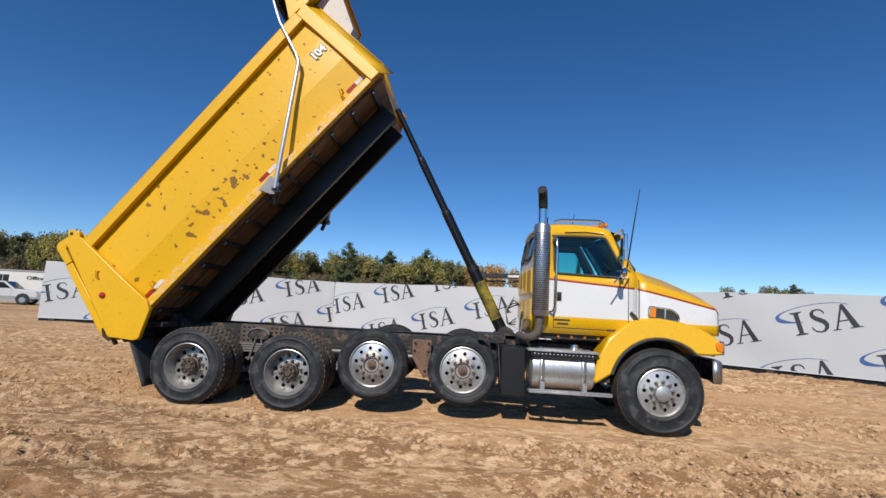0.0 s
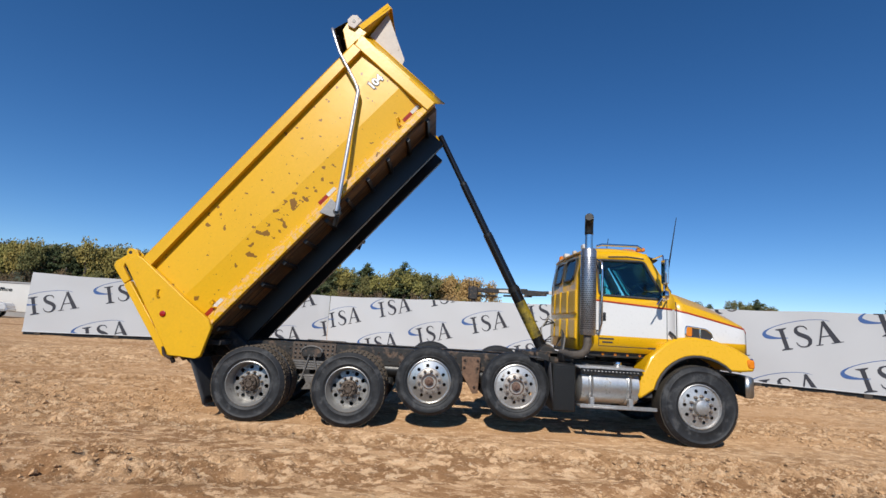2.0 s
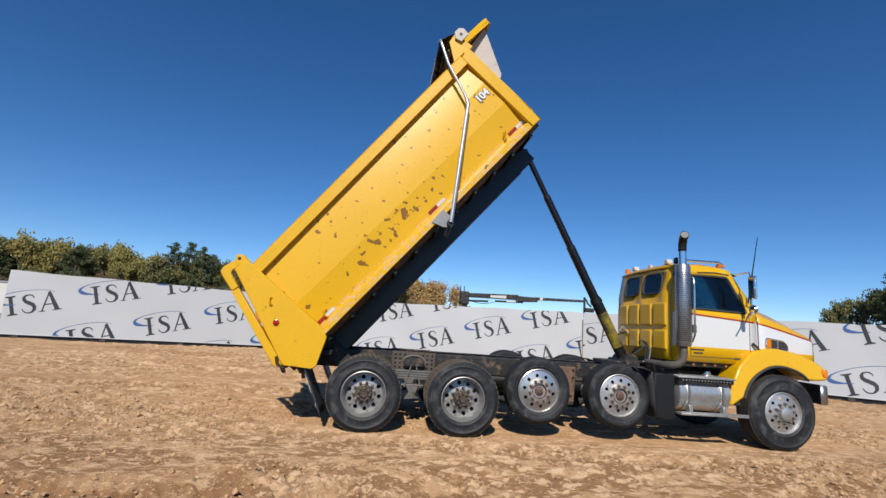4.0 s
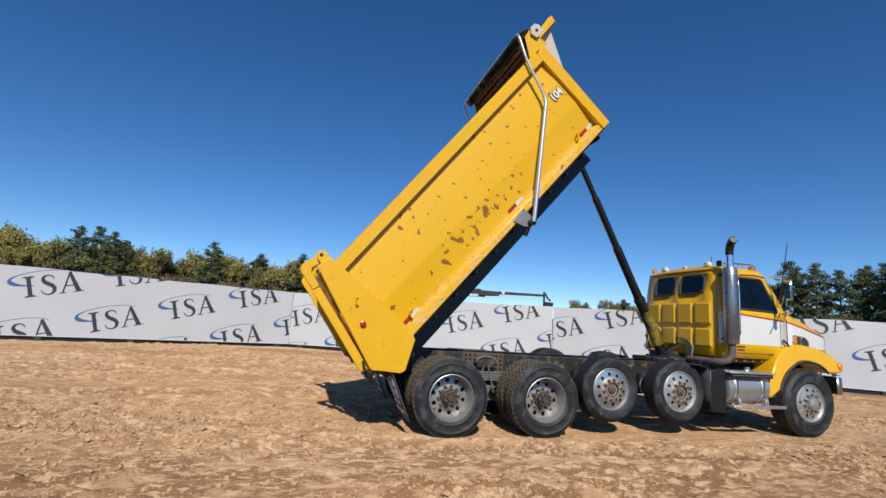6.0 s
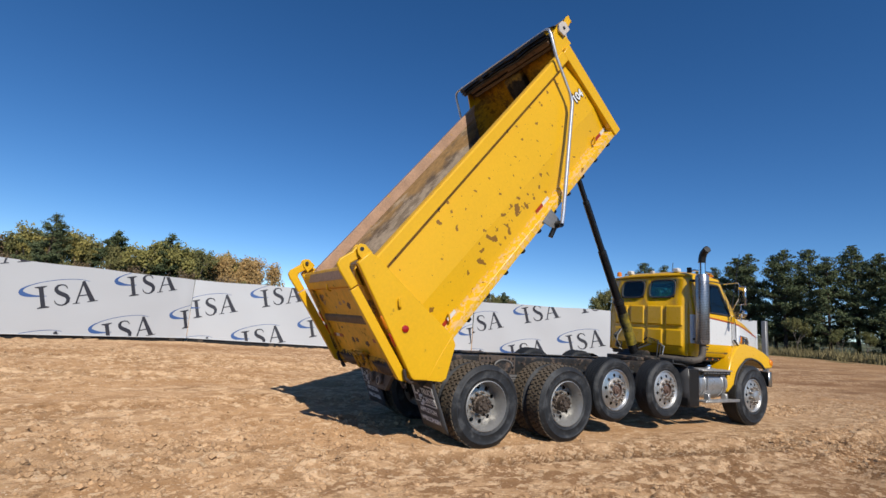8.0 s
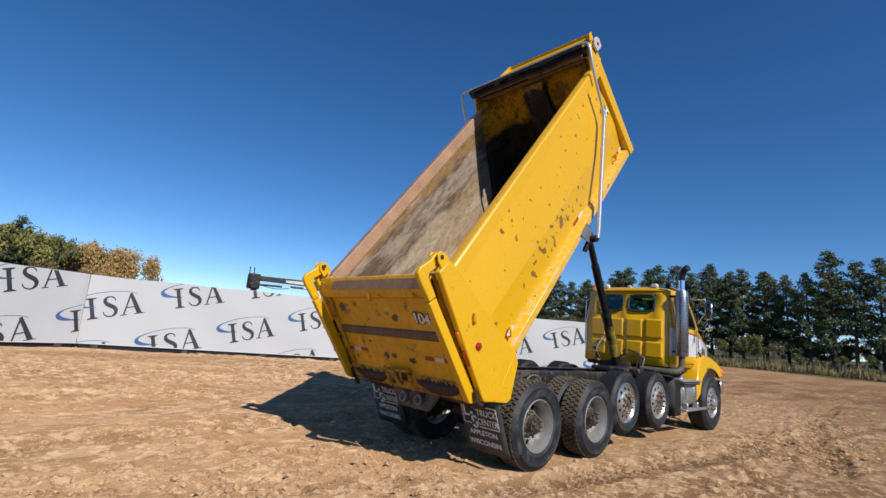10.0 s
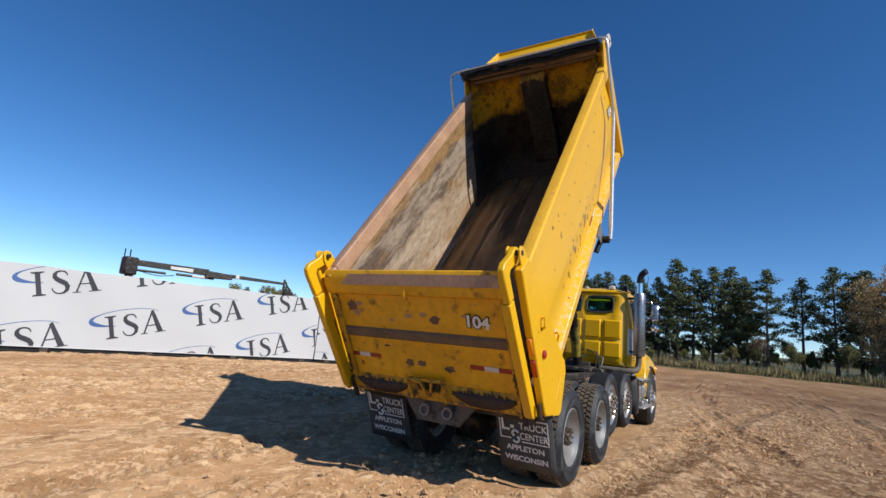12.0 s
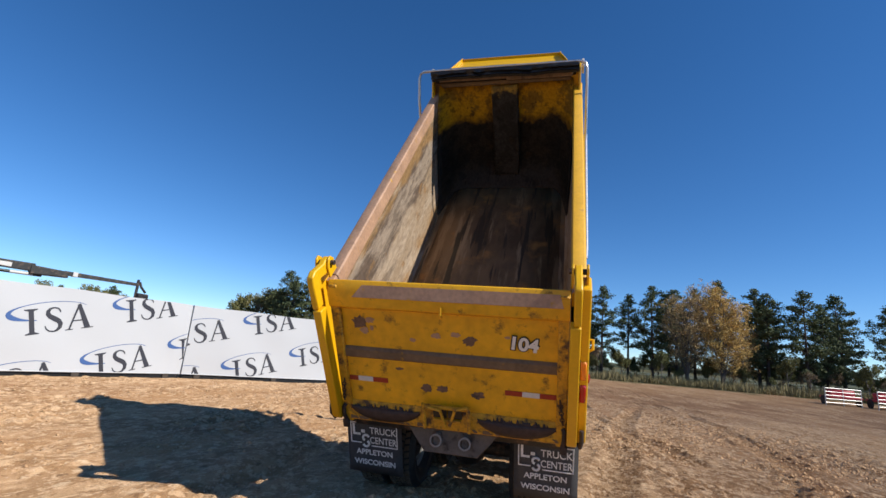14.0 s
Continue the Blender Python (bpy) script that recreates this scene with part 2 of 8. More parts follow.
def banded(name, stops, wobble, streak, blot, rough, metal):
    """Bed steel in bands of wear up its height (object z), on the front wall of shade too: ragged borders between them,
    drawn-out scrapes and rust blots.
    """
    m = bpy.data.materials.new(name)
    m.use_nodes = True
    n, l = m.node_tree.nodes, m.node_tree.links
    p = n["Principled BSDF"]
    tc, sep = n.new("ShaderNodeTexCoord"), n.new("ShaderNodeSeparateXYZ")
    l.new(tc.outputs["Object"], sep.inputs[0])

    def nz(scale, stretch, turn=0.0, detail=7, rg=0.62):
        mp, t = n.new("ShaderNodeMapping"), n.new("ShaderNodeTexNoise")
        mp.inputs["Scale"].default_value, mp.inputs["Rotation"].default_value = stretch, (0, turn, 0)
        t.inputs["Scale"].default_value, t.inputs["Detail"].default_value, t.inputs["Roughness"].default_value = scale, detail, rg
        l.new(tc.outputs["Object"], mp.inputs["Vector"])
        l.new(mp.outputs[0], t.inputs["Vector"])
        return t.outputs["Fac"]

    def rng(v, a, b, c=0.0, d=1.0):
        q = n.new("ShaderNodeMapRange")
        for k, w in zip(("From Min", "From Max", "To Min", "To Max"), (a, b, c, d)):
            q.inputs[k].default_value = w
        l.new(v, q.inputs["Value"])
        return q.outputs[0]

    def blend(f, a, b, mode="MIX"):
        q = n.new("ShaderNodeMix")
        q.data_type, q.blend_type = "RGBA", mode
        l.new(f, q.inputs["Factor"])
        for k, v in ((6, a), (7, b)):
            if isinstance(v, tuple):
                q.inputs[k].default_value = (*v, 1)
            else:
                l.new(v, q.inputs[k])
        return q.outputs[2]

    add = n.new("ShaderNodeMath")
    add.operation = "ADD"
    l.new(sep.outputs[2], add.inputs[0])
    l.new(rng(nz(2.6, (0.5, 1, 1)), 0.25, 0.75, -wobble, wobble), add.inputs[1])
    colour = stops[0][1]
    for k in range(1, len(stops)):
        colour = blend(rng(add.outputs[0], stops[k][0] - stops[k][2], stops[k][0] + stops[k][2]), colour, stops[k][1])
    colour = blend(rng(nz(3.4, (0.2, 1, 1), 0.2, 9, 0.7), 0.50, 0.57, 0.0, 0.6), colour, streak)
    colour = blend(rng(nz(5.5, (0.16, 1, 1), 0.12, 9, 0.7), 0.56, 0.60, 0.0, 0.55), colour, (streak[0] * 0.28, streak[1] * 0.26, streak[2] * 0.25))
    colour = blend(rng(nz(3.4, (0.8, 1, 1), 0.0, 9, 0.7), 0.61, 0.65, 0.0, 0.75), colour, blot)
    fine = nz(26, (0.3, 1, 1), 0.4, 5)
    colour = blend(rng(fine, 0.35, 0.7, 0.0, 0.5), colour, (0.25, 0.24, 0.23), "MULTIPLY")
    l.new(colour, p.inputs["Base Color"])
    l.new(rng(fine, 0.3, 0.7, rough - 0.12, rough + 0.15), p.inputs["Roughness"])
    p.inputs["Metallic"].default_value = metal
    p.inputs["Specular IOR Level"].default_value = 0.12
    bp = n.new("ShaderNodeBump")
    bp.inputs["Strength"].default_value, bp.inputs["Distance"].default_value = 0.35, 0.03
    l.new(nz(2.2, (0.6, 1, 1), 0.4), bp.inputs["Height"])
    l.new(bp.outputs[0], p.inputs["Normal"])
    return m


steel_in = banded("worn_bed_steel", ((0.3, (0.36, 0.225, 0.115)), (0.55, (0.41, 0.305, 0.205), 0.05), (1.12, (0.165, 0.122, 0.092), 0.045), (1.50, (0.36, 0.22, 0.10), 0.04)), 0.15, (0.56, 0.45, 0.34), (0.34, 0.20, 0.09), 0.45, 0.15)
# near-black band: scraped steel plus the bed's front shade, both put in colour
front_in = banded("scraped_shaded_front_wall", ((0.3, (0.055, 0.038, 0.025)), (0.50, (0.02, 0.016, 0.012), 0.10), (1.44, (0.52, 0.26, 0.008), 0.09)), 0.16, (0.045, 0.032, 0.02), (0.05, 0.03, 0.015), 0.7, 0.0)
housing_in = banded("scraped_hoist_housing", ((0.3, (0.03, 0.024, 0.018)), (1.86, (0.42, 0.25, 0.04), 0.02)), 0.16, (0.06, 0.05, 0.04), (0.05, 0.03, 0.015), 0.6, 0.0)
tarp_black = mat("black_mesh_tarp", (0.012, 0.012, 0.013), 0.5, var=0.35, scale=7, fine=60, bump=0.5, bscale=14)
banner_white = mat("white_vinyl_banner", (0.53, 0.535, 0.54), 0.5, var=0.02, scale=0.6, bump=0.12, bscale=1.6)
banner_blue = mat("banner_blue_ink", (0.05, 0.115, 0.30), 0.5, var=0.1)
banner_ink = mat("banner_dark_ink", (0.035, 0.035, 0.045), 0.5, var=0.1)
decal_white = mat("white_decal", (0.75, 0.75, 0.74), 0.4, var=0.04)
decal_black = mat("black_decal", (0.01, 0.01, 0.01), 0.4, var=0.04)
flap_print = mat("worn_white_print", (0.78, 0.78, 0.76), 0.6, var=0.25, scale=20)
tape_red = mat("red_reflective_tape", (0.32, 0.025, 0.01), 0.35, var=0.15, scale=20)
tape_white = mat("white_reflective_tape", (0.66, 0.64, 0.6), 0.35, var=0.12, scale=20)
amber = mat("amber_lens", (0.75, 0.22, 0.01), 0.15, var=0.08, coat=0.6)
red_lens = mat("red_lens", (0.35, 0.012, 0.008), 0.15, var=0.08, coat=0.6)
headliner_grey = mat("grey_headliner", (0.42, 0.43, 0.43), 0.9, var=0.08)
hose_black = mat("hose_rubber", (0.02, 0.02, 0.02), 0.5, var=0.2)
pale_hose = mat("pale_air_hose", (0.42, 0.40, 0.35), 0.5, var=0.15)
seat_grey = mat("grey_seat_cloth", (0.09, 0.09, 0.10), 0.85, var=0.15)
cab_trim = mat("dark_cab_trim", (0.035, 0.035, 0.038), 0.7, var=0.15)
beige_plate = mat("primer_beige_plate", (0.52, 0.46, 0.40), 0.55, var=0.1, scale=6, dirt=(0.2, 0.13, 0.09), dirt_amount=0.1, dirt_scale=9)
board_brown = mat("weathered_brown_board", (0.23, 0.15, 0.095), 0.8, var=0.35, scale=5, bump=0.3, bscale=25, dirt=(0.08, 0.055, 0.04), dirt_amount=0.25, dirt_scale=7)
timber = mat("weathered_timber", (0.06, 0.048, 0.038), 0.85, var=0.3, scale=6, bump=0.3, bscale=25)
plate_grime = mat("grimy_grey_plate", (0.13, 0.11, 0.09), 0.7, 0.2, var=0.3, scale=6, dirt=(0.05, 0.042, 0.035), dirt_amount=0.25, dirt_scale=8)
steel_grey = mat("grey_steel_post", (0.25, 0.25, 0.25), 0.5, 0.5, var=0.2)
trailer_white = mat("office_siding", (0.62, 0.60, 0.56), 0.55, var=0.06, scale=1.0)
trailer_grey = mat("office_trim", (0.3, 0.29, 0.28), 0.6, var=0.1)
car_white = mat("pickup_paint", (0.6, 0.6, 0.6), 0.25, var=0.04, coat=0.5)
dark_glass = mat("dark_glass", (0.012, 0.015, 0.018), 0.06, var=0.05)
gate_pipe = mat("gate_grey_pipe", (0.45, 0.45, 0.44), 0.45, 0.5, var=0.1)
gate_red = mat("red_machine_paint", (0.42, 0.04, 0.05), 0.5, var=0.15)
bark = mat("pine_bark", (0.085, 0.06, 0.045), 0.9, var=0.35, scale=5, bump=0.4, bscale=20, obvar=0.3)
bark_grey = mat("grey_bark", (0.15, 0.125, 0.105), 0.9, var=0.3, scale=5, bump=0.4, bscale=20, obvar=0.25)


def glass_mat():
    m = bpy.data.materials.new("tinted_cab_glass")
    m.use_nodes = True
    n, l = m.node_tree.nodes, m.node_tree.links
    n.remove(n["Principled BSDF"])
    tr, gl, mx, fr = n.new("ShaderNodeBsdfTransparent"), n.new("ShaderNodeBsdfGlossy"), n.new("ShaderNodeMixShader"), n.new("ShaderNodeFresnel")
    tr.inputs["Color"].default_value = (0.60, 0.88, 0.84, 1)
    gl.inputs["Roughness"].default_value = 0.03
    fr.inputs["IOR"].default_value = 1.6
    l.new(fr.outputs[0], mx.inputs[0])
    l.new(tr.outputs[0], mx.inputs[1])
    l.new(gl.outputs[0], mx.inputs[2])
    l.new(mx.outputs[0], n["Material Output"].inputs["Surface"])
    return m


glass = glass_mat()


def leaf_mat(name, a, b, c):
    """Foliage whose hue differs from tree to tree and from leaf to leaf."""
    m = bpy.data.materials.new(name)
    m.use_nodes = True
    n, l = m.node_tree.nodes, m.node_tree.links
    p = n["Principled BSDF"]
    info, geo = n.new("ShaderNodeObjectInfo"), n.new("ShaderNodeNewGeometry")
    m1, m2 = n.new("ShaderNodeMix"), n.new("ShaderNodeMix")
    m1.data_type = m2.data_type = "RGBA"
    m1.inputs[6].default_value, m1.inputs[7].default_value, m2.inputs[7].default_value = (*a, 1), (*b, 1), (*c, 1)
    l.new(info.outputs["Random"], m1.inputs["Factor"])
    half = n.new("ShaderNodeMath")
    half.operation = "MULTIPLY"
    half.inputs[1].default_value = 0.6
    l.new(geo.outputs["Random Per Island"], half.inputs[0])
    l.new(half.outputs[0], m2.inputs["Factor"])
    l.new(m1.outputs[2], m2.inputs[6])
    l.new(m2.outputs[2], p.inputs["Base Color"])
    p.inputs["Roughness"].default_value = 0.75
    p.inputs["Specular IOR Level"].default_value = 0.2
    return m


pine_leaf = leaf_mat("pine_needles", (0.066, 0.096, 0.045), (0.098, 0.124, 0.056), (0.155, 0.165, 0.08))
green_leaf = leaf_mat("autumn_green_leaves", (0.115, 0.135, 0.05), (0.17, 0.165, 0.06), (0.24, 0.20, 0.08))
maple_leaf = leaf_mat("yellow_green_leaves", (0.27, 0.245, 0.075), (0.34, 0.26, 0.08), (0.22, 0.21, 0.07))
gold_leaf = leaf_mat("golden_leaves", (0.43, 0.29, 0.11), (0.38, 0.23, 0.085), (0.52, 0.37, 0.17))
amber_leaf = leaf_mat("amber_leaves", (0.62, 0.42, 0.13), (0.56, 0.37, 0.11), (0.72, 0.52, 0.20))
tan_leaf = leaf_mat("tan_leaves", (0.50, 0.35, 0.15), (0.44, 0.30, 0.12), (0.58, 0.42, 0.20))
brown_leaf = leaf_mat("russet_leaves", (0.15, 0.115, 0.075), (0.19, 0.14, 0.075), (0.22, 0.14, 0.08))
weed_leaf = leaf_mat("dry_weeds", (0.22, 0.18, 0.085), (0.15, 0.145, 0.06), (0.32, 0.25, 0.13))


def side_paint():
    """Bed side paint with dark chips clustered where stones have hit it, and scuffs along the lower rail."""
    m = bed_yellow.copy()
    m.name = "chipped_bed_side_paint"
    n, l = m.node_tree.nodes, m.node_tree.links
    p = n["Principled BSDF"]
    base = p.inputs["Base Color"].links[0].from_socket
    tc = n.new("ShaderNodeTexCoord")
    sep = n.new("ShaderNodeSeparateXYZ")
    l.new(tc.outputs["Object"], sep.inputs[0])

    def calc(op, a, b=None):
        q = n.new("ShaderNodeMath")
        q.operation = op
        for k, v in enumerate((a, b)):
            if v is None:
                continue
            if isinstance(v, (int, float)):
                q.inputs[k].default_value = v
            else:
                l.new(v, q.inputs[k])
        return q.outputs[0]

    def noise_at(scale, detail=3.0, rough=0.5):
        t = n.new("ShaderNodeTexNoise")
        t.inputs["Scale"].default_value, t.inputs["Detail"].default_value, t.inputs["Roughness"].default_value = scale, detail, rough
        l.new(tc.outputs["Object"], t.inputs["Vector"])
        return t.outputs["Fac"]

    # cluster: an ellipse round (1.75, 0.72) in the plane of the side, 1.3 m by 0.2 m
    du = calc("DIVIDE", calc("SUBTRACT", sep.outputs[0], 1.95), 1.35)
    dw = calc("DIVIDE", calc("SUBTRACT", sep.outputs[2], 0.78), 0.26)
    far = calc("SQRT", calc("ADD", calc("MULTIPLY", du, du), calc("MULTIPLY", dw, dw)))
    cluster = calc("MULTIPLY", calc("SUBTRACT", 1.0, calc("MINIMUM", far, 1.0)), 0.17)
    speck = calc("ADD", noise_at(11.0, 2.0, 0.4), cluster)
    chips = calc("MULTIPLY", calc("GREATER_THAN", speck, 0.70), 1.0)
    low = calc("MULTIPLY", calc("LESS_THAN", sep.outputs[2], 0.53), calc("GREATER_THAN", noise_at(19.0, 4, 0.6), 0.53))
    fine = calc("GREATER_THAN", noise_at(26.0, 3, 0.6), 0.705)
    for mask, tone, weight in ((low, (0.70, 0.45, 0.22), 0.75), (fine, (0.25, 0.12, 0.02), 0.8), (chips, (0.20, 0.085, 0.014), 0.92)):
        mix = n.new("ShaderNodeMix")
        mix.data_type = "RGBA"
        l.new(calc("MULTIPLY", mask, weight), mix.inputs["Factor"])
        l.new(base, mix.inputs[6])
        mix.inputs[7].default_value = (*tone, 1)
        base = mix.outputs[2]
    l.new(base, p.inputs["Base Color"])
    return m


bed_side_paint = side_paint()


def dirt_mat():
    """Graded sandy soil: pale dry patches, darker damp earth, fine stones; weeds and grass past the edge of the yard."""
    m = bpy.data.materials.new("sandy_soil")
    m.use_nodes = True
    n, l = m.node_tree.nodes, m.node_tree.links
    p = n["Principled BSDF"]
    tc = n.new("ShaderNodeTexCoord")

    def nz(scale, detail, rough=0.5, stretch=None):
        t = n.new("ShaderNodeTexNoise")
        t.inputs["Scale"].default_value, t.inputs["Detail"].default_value, t.inputs["Roughness"].default_value = scale, detail, rough
        if stretch:
            mp = n.new("ShaderNodeMapping")
            mp.inputs["Scale"].default_value = stretch
            l.new(tc.outputs["Object"], mp.inputs["Vector"])
            l.new(mp.outputs[0], t.inputs["Vector"])
        else:
            l.new(tc.outputs["Object"], t.inputs["Vector"])
        return t.outputs["Fac"]

    def rng(v, a, b, c=0.0, d=1.0):
        q = n.new("ShaderNodeMapRange")
        q.inputs["From Min"].default_value, q.inputs["From Max"].default_value = a, b
        q.inputs["To Min"].default_value, q.inputs["To Max"].default_value = c, d
        l.new(v, q.inputs["Value"])
        return q.outputs[0]

    def blend(f, a, b):
        q = n.new("ShaderNodeMix")
        q.data_type = "RGBA"
        l.new(f, q.inputs["Factor"])
        for k, v in ((6, a), (7, b)):
            if isinstance(v, tuple):
                q.inputs[k].default_value = (*v, 1)
            else:
                l.new(v, q.inputs[k])
        return q.outputs[2]

    # broad tone, damp earth, loose bands with pale dry crusts, dark crumbs, small pale stones
    c = blend(rng(nz(0.42, 6, 0.6, (0.45, 1.0, 1.0)), 0.38, 0.60), (0.335, 0.190, 0.090), (0.430, 0.264, 0.138))
    c = blend(rng(nz(0.13, 4, 0.55, (0.35, 1.0, 1.0)), 0.50, 0.57, 0.0, 0.75), c, (0.255, 0.134, 0.062))
    c = blend(rng(nz(1.1, 8, 0.66, (0.38, 1.0, 1.0)), 0.52, 0.60, 0.0, 0.6), c, (0.300, 0.168, 0.080))
    loose = rng(nz(0.42, 5, 0.6, (0.3, 1.0, 1.0)), 0.38, 0.52)
    for scale, lo, hi, tone, most in ((2.6, 0.49, 0.54, (0.585, 0.380, 0.212), 0.72), (7.0, 0.527, 0.550, (0.70, 0.490, 0.300), 0.85)):
        both = n.new("ShaderNodeMath")
        both.operation = "MULTIPLY"
        l.new(loose, both.inputs[0])
        l.new(rng(nz(scale, 9, 0.72, (0.62, 1.0, 1.0)), lo, hi, 0.0, most), both.inputs[1])
        c = blend(both.outputs[0], c, tone)
    c = blend(rng(nz(7.0, 9, 0.74, (0.7, 1.0, 1.0)), 0.575, 0.605, 0.0, 0.62), c, (0.190, 0.102, 0.047))
    c = blend(rng(nz(9.0, 3, 0.5, (0.5, 1.0, 1.0)), 0.645, 0.66, 0.0, 0.75), c, (0.64, 0.47, 0.30))
    c = blend(rng(nz(8.5, 4, 0.55, (0.6, 1.0, 1.0)), 0.655, 0.675, 0.0, 0.65), c, (0.165, 0.090, 0.048))
    c = blend(rng(nz(27, 2, 0.5), 0.67, 0.69, 0.0, 0.8), c, (0.66, 0.52, 0.37))
    c = blend(rng(nz(34, 6, 0.65), 0.56, 0.64, 0.0, 0.4), c, (0.53, 0.36, 0.21))
    c = blend(rng(nz(70, 3), 0.60, 0.68, 0.0, 0.5), c, (0.235, 0.142, 0.078))
    sep = n.new("ShaderNodeSeparateXYZ")
    l.new(tc.outputs["Object"], sep.inputs[0])
    edge = n.new("ShaderNodeMath")
    edge.operation = "ADD"
    l.new(sep.outputs[0], edge.inputs[0])
    l.new(rng(nz(0.25, 4), 0.3, 0.7, -3.0, 3.0), edge.inputs[1])
    grass = blend(rng(nz(0.4, 5), 0.4, 0.6), (0.085, 0.085, 0.03), (0.16, 0.125, 0.055))
    # a damp, freshly graded strip before the weeds
    damp = n.new("ShaderNodeMath")
    damp.operation = "MULTIPLY"
    l.new(rng(edge.outputs[0], 13.0, 20.0, 0.0, 0.85), damp.inputs[0])
    l.new(rng(nz(0.55, 7, 0.66, (0.4, 1.0, 1.0)), 0.40, 0.60, 0.2, 1.0), damp.inputs[1])
    c = blend(damp.outputs[0], c, (0.20, 0.10, 0.048))
    c = blend(rng(edge.outputs[0], 34.0, 40.0, 0.0, 0.45), c, (0.42, 0.25, 0.125))
    c = blend(rng(edge.outputs[0], 48.5, 50.5), c, grass)
    edge2 = n.new("ShaderNodeMath")
    edge2.operation = "ADD"
    l.new(sep.outputs[1], edge2.inputs[0])
    l.new(rng(nz(0.25, 4), 0.3, 0.7, -3.0, 3.0), edge2.inputs[1])
    c = blend(rng(edge2.outputs[0], 62, 65), c, grass)
    l.new(c, p.inputs["Base Color"])
    p.inputs["Roughness"].default_value = 0.95
    p.inputs["Specular IOR Level"].default_value = 0.15
    p.inputs["Diffuse Roughness"].default_value = 1.0
    b1, b2 = n.new("ShaderNodeBump"), n.new("ShaderNodeBump")
    b1.inputs["Strength"].default_value, b1.inputs["Distance"].default_value = 1.0, 0.055
    b2.inputs["Strength"].default_value, b2.inputs["Distance"].default_value = 1.0, 0.032
    l.new(rng(loose, 0.0, 1.0, 0.22, 0.9), b1.inputs["Strength"])
    l.new(rng(loose, 0.0, 1.0, 0.45, 1.0), b2.inputs["Strength"])
    l.new(nz(8.0, 8, 0.68, (0.65, 1.0, 1.0)), b1.inputs["Height"])
    l.new(nz(24, 7, 0.68), b2.inputs["Height"])
    l.new(b1.outputs[0], b2.inputs["Normal"])
    l.new(b2.outputs[0], p.inputs["Normal"])
    return m


soil = dirt_mat()


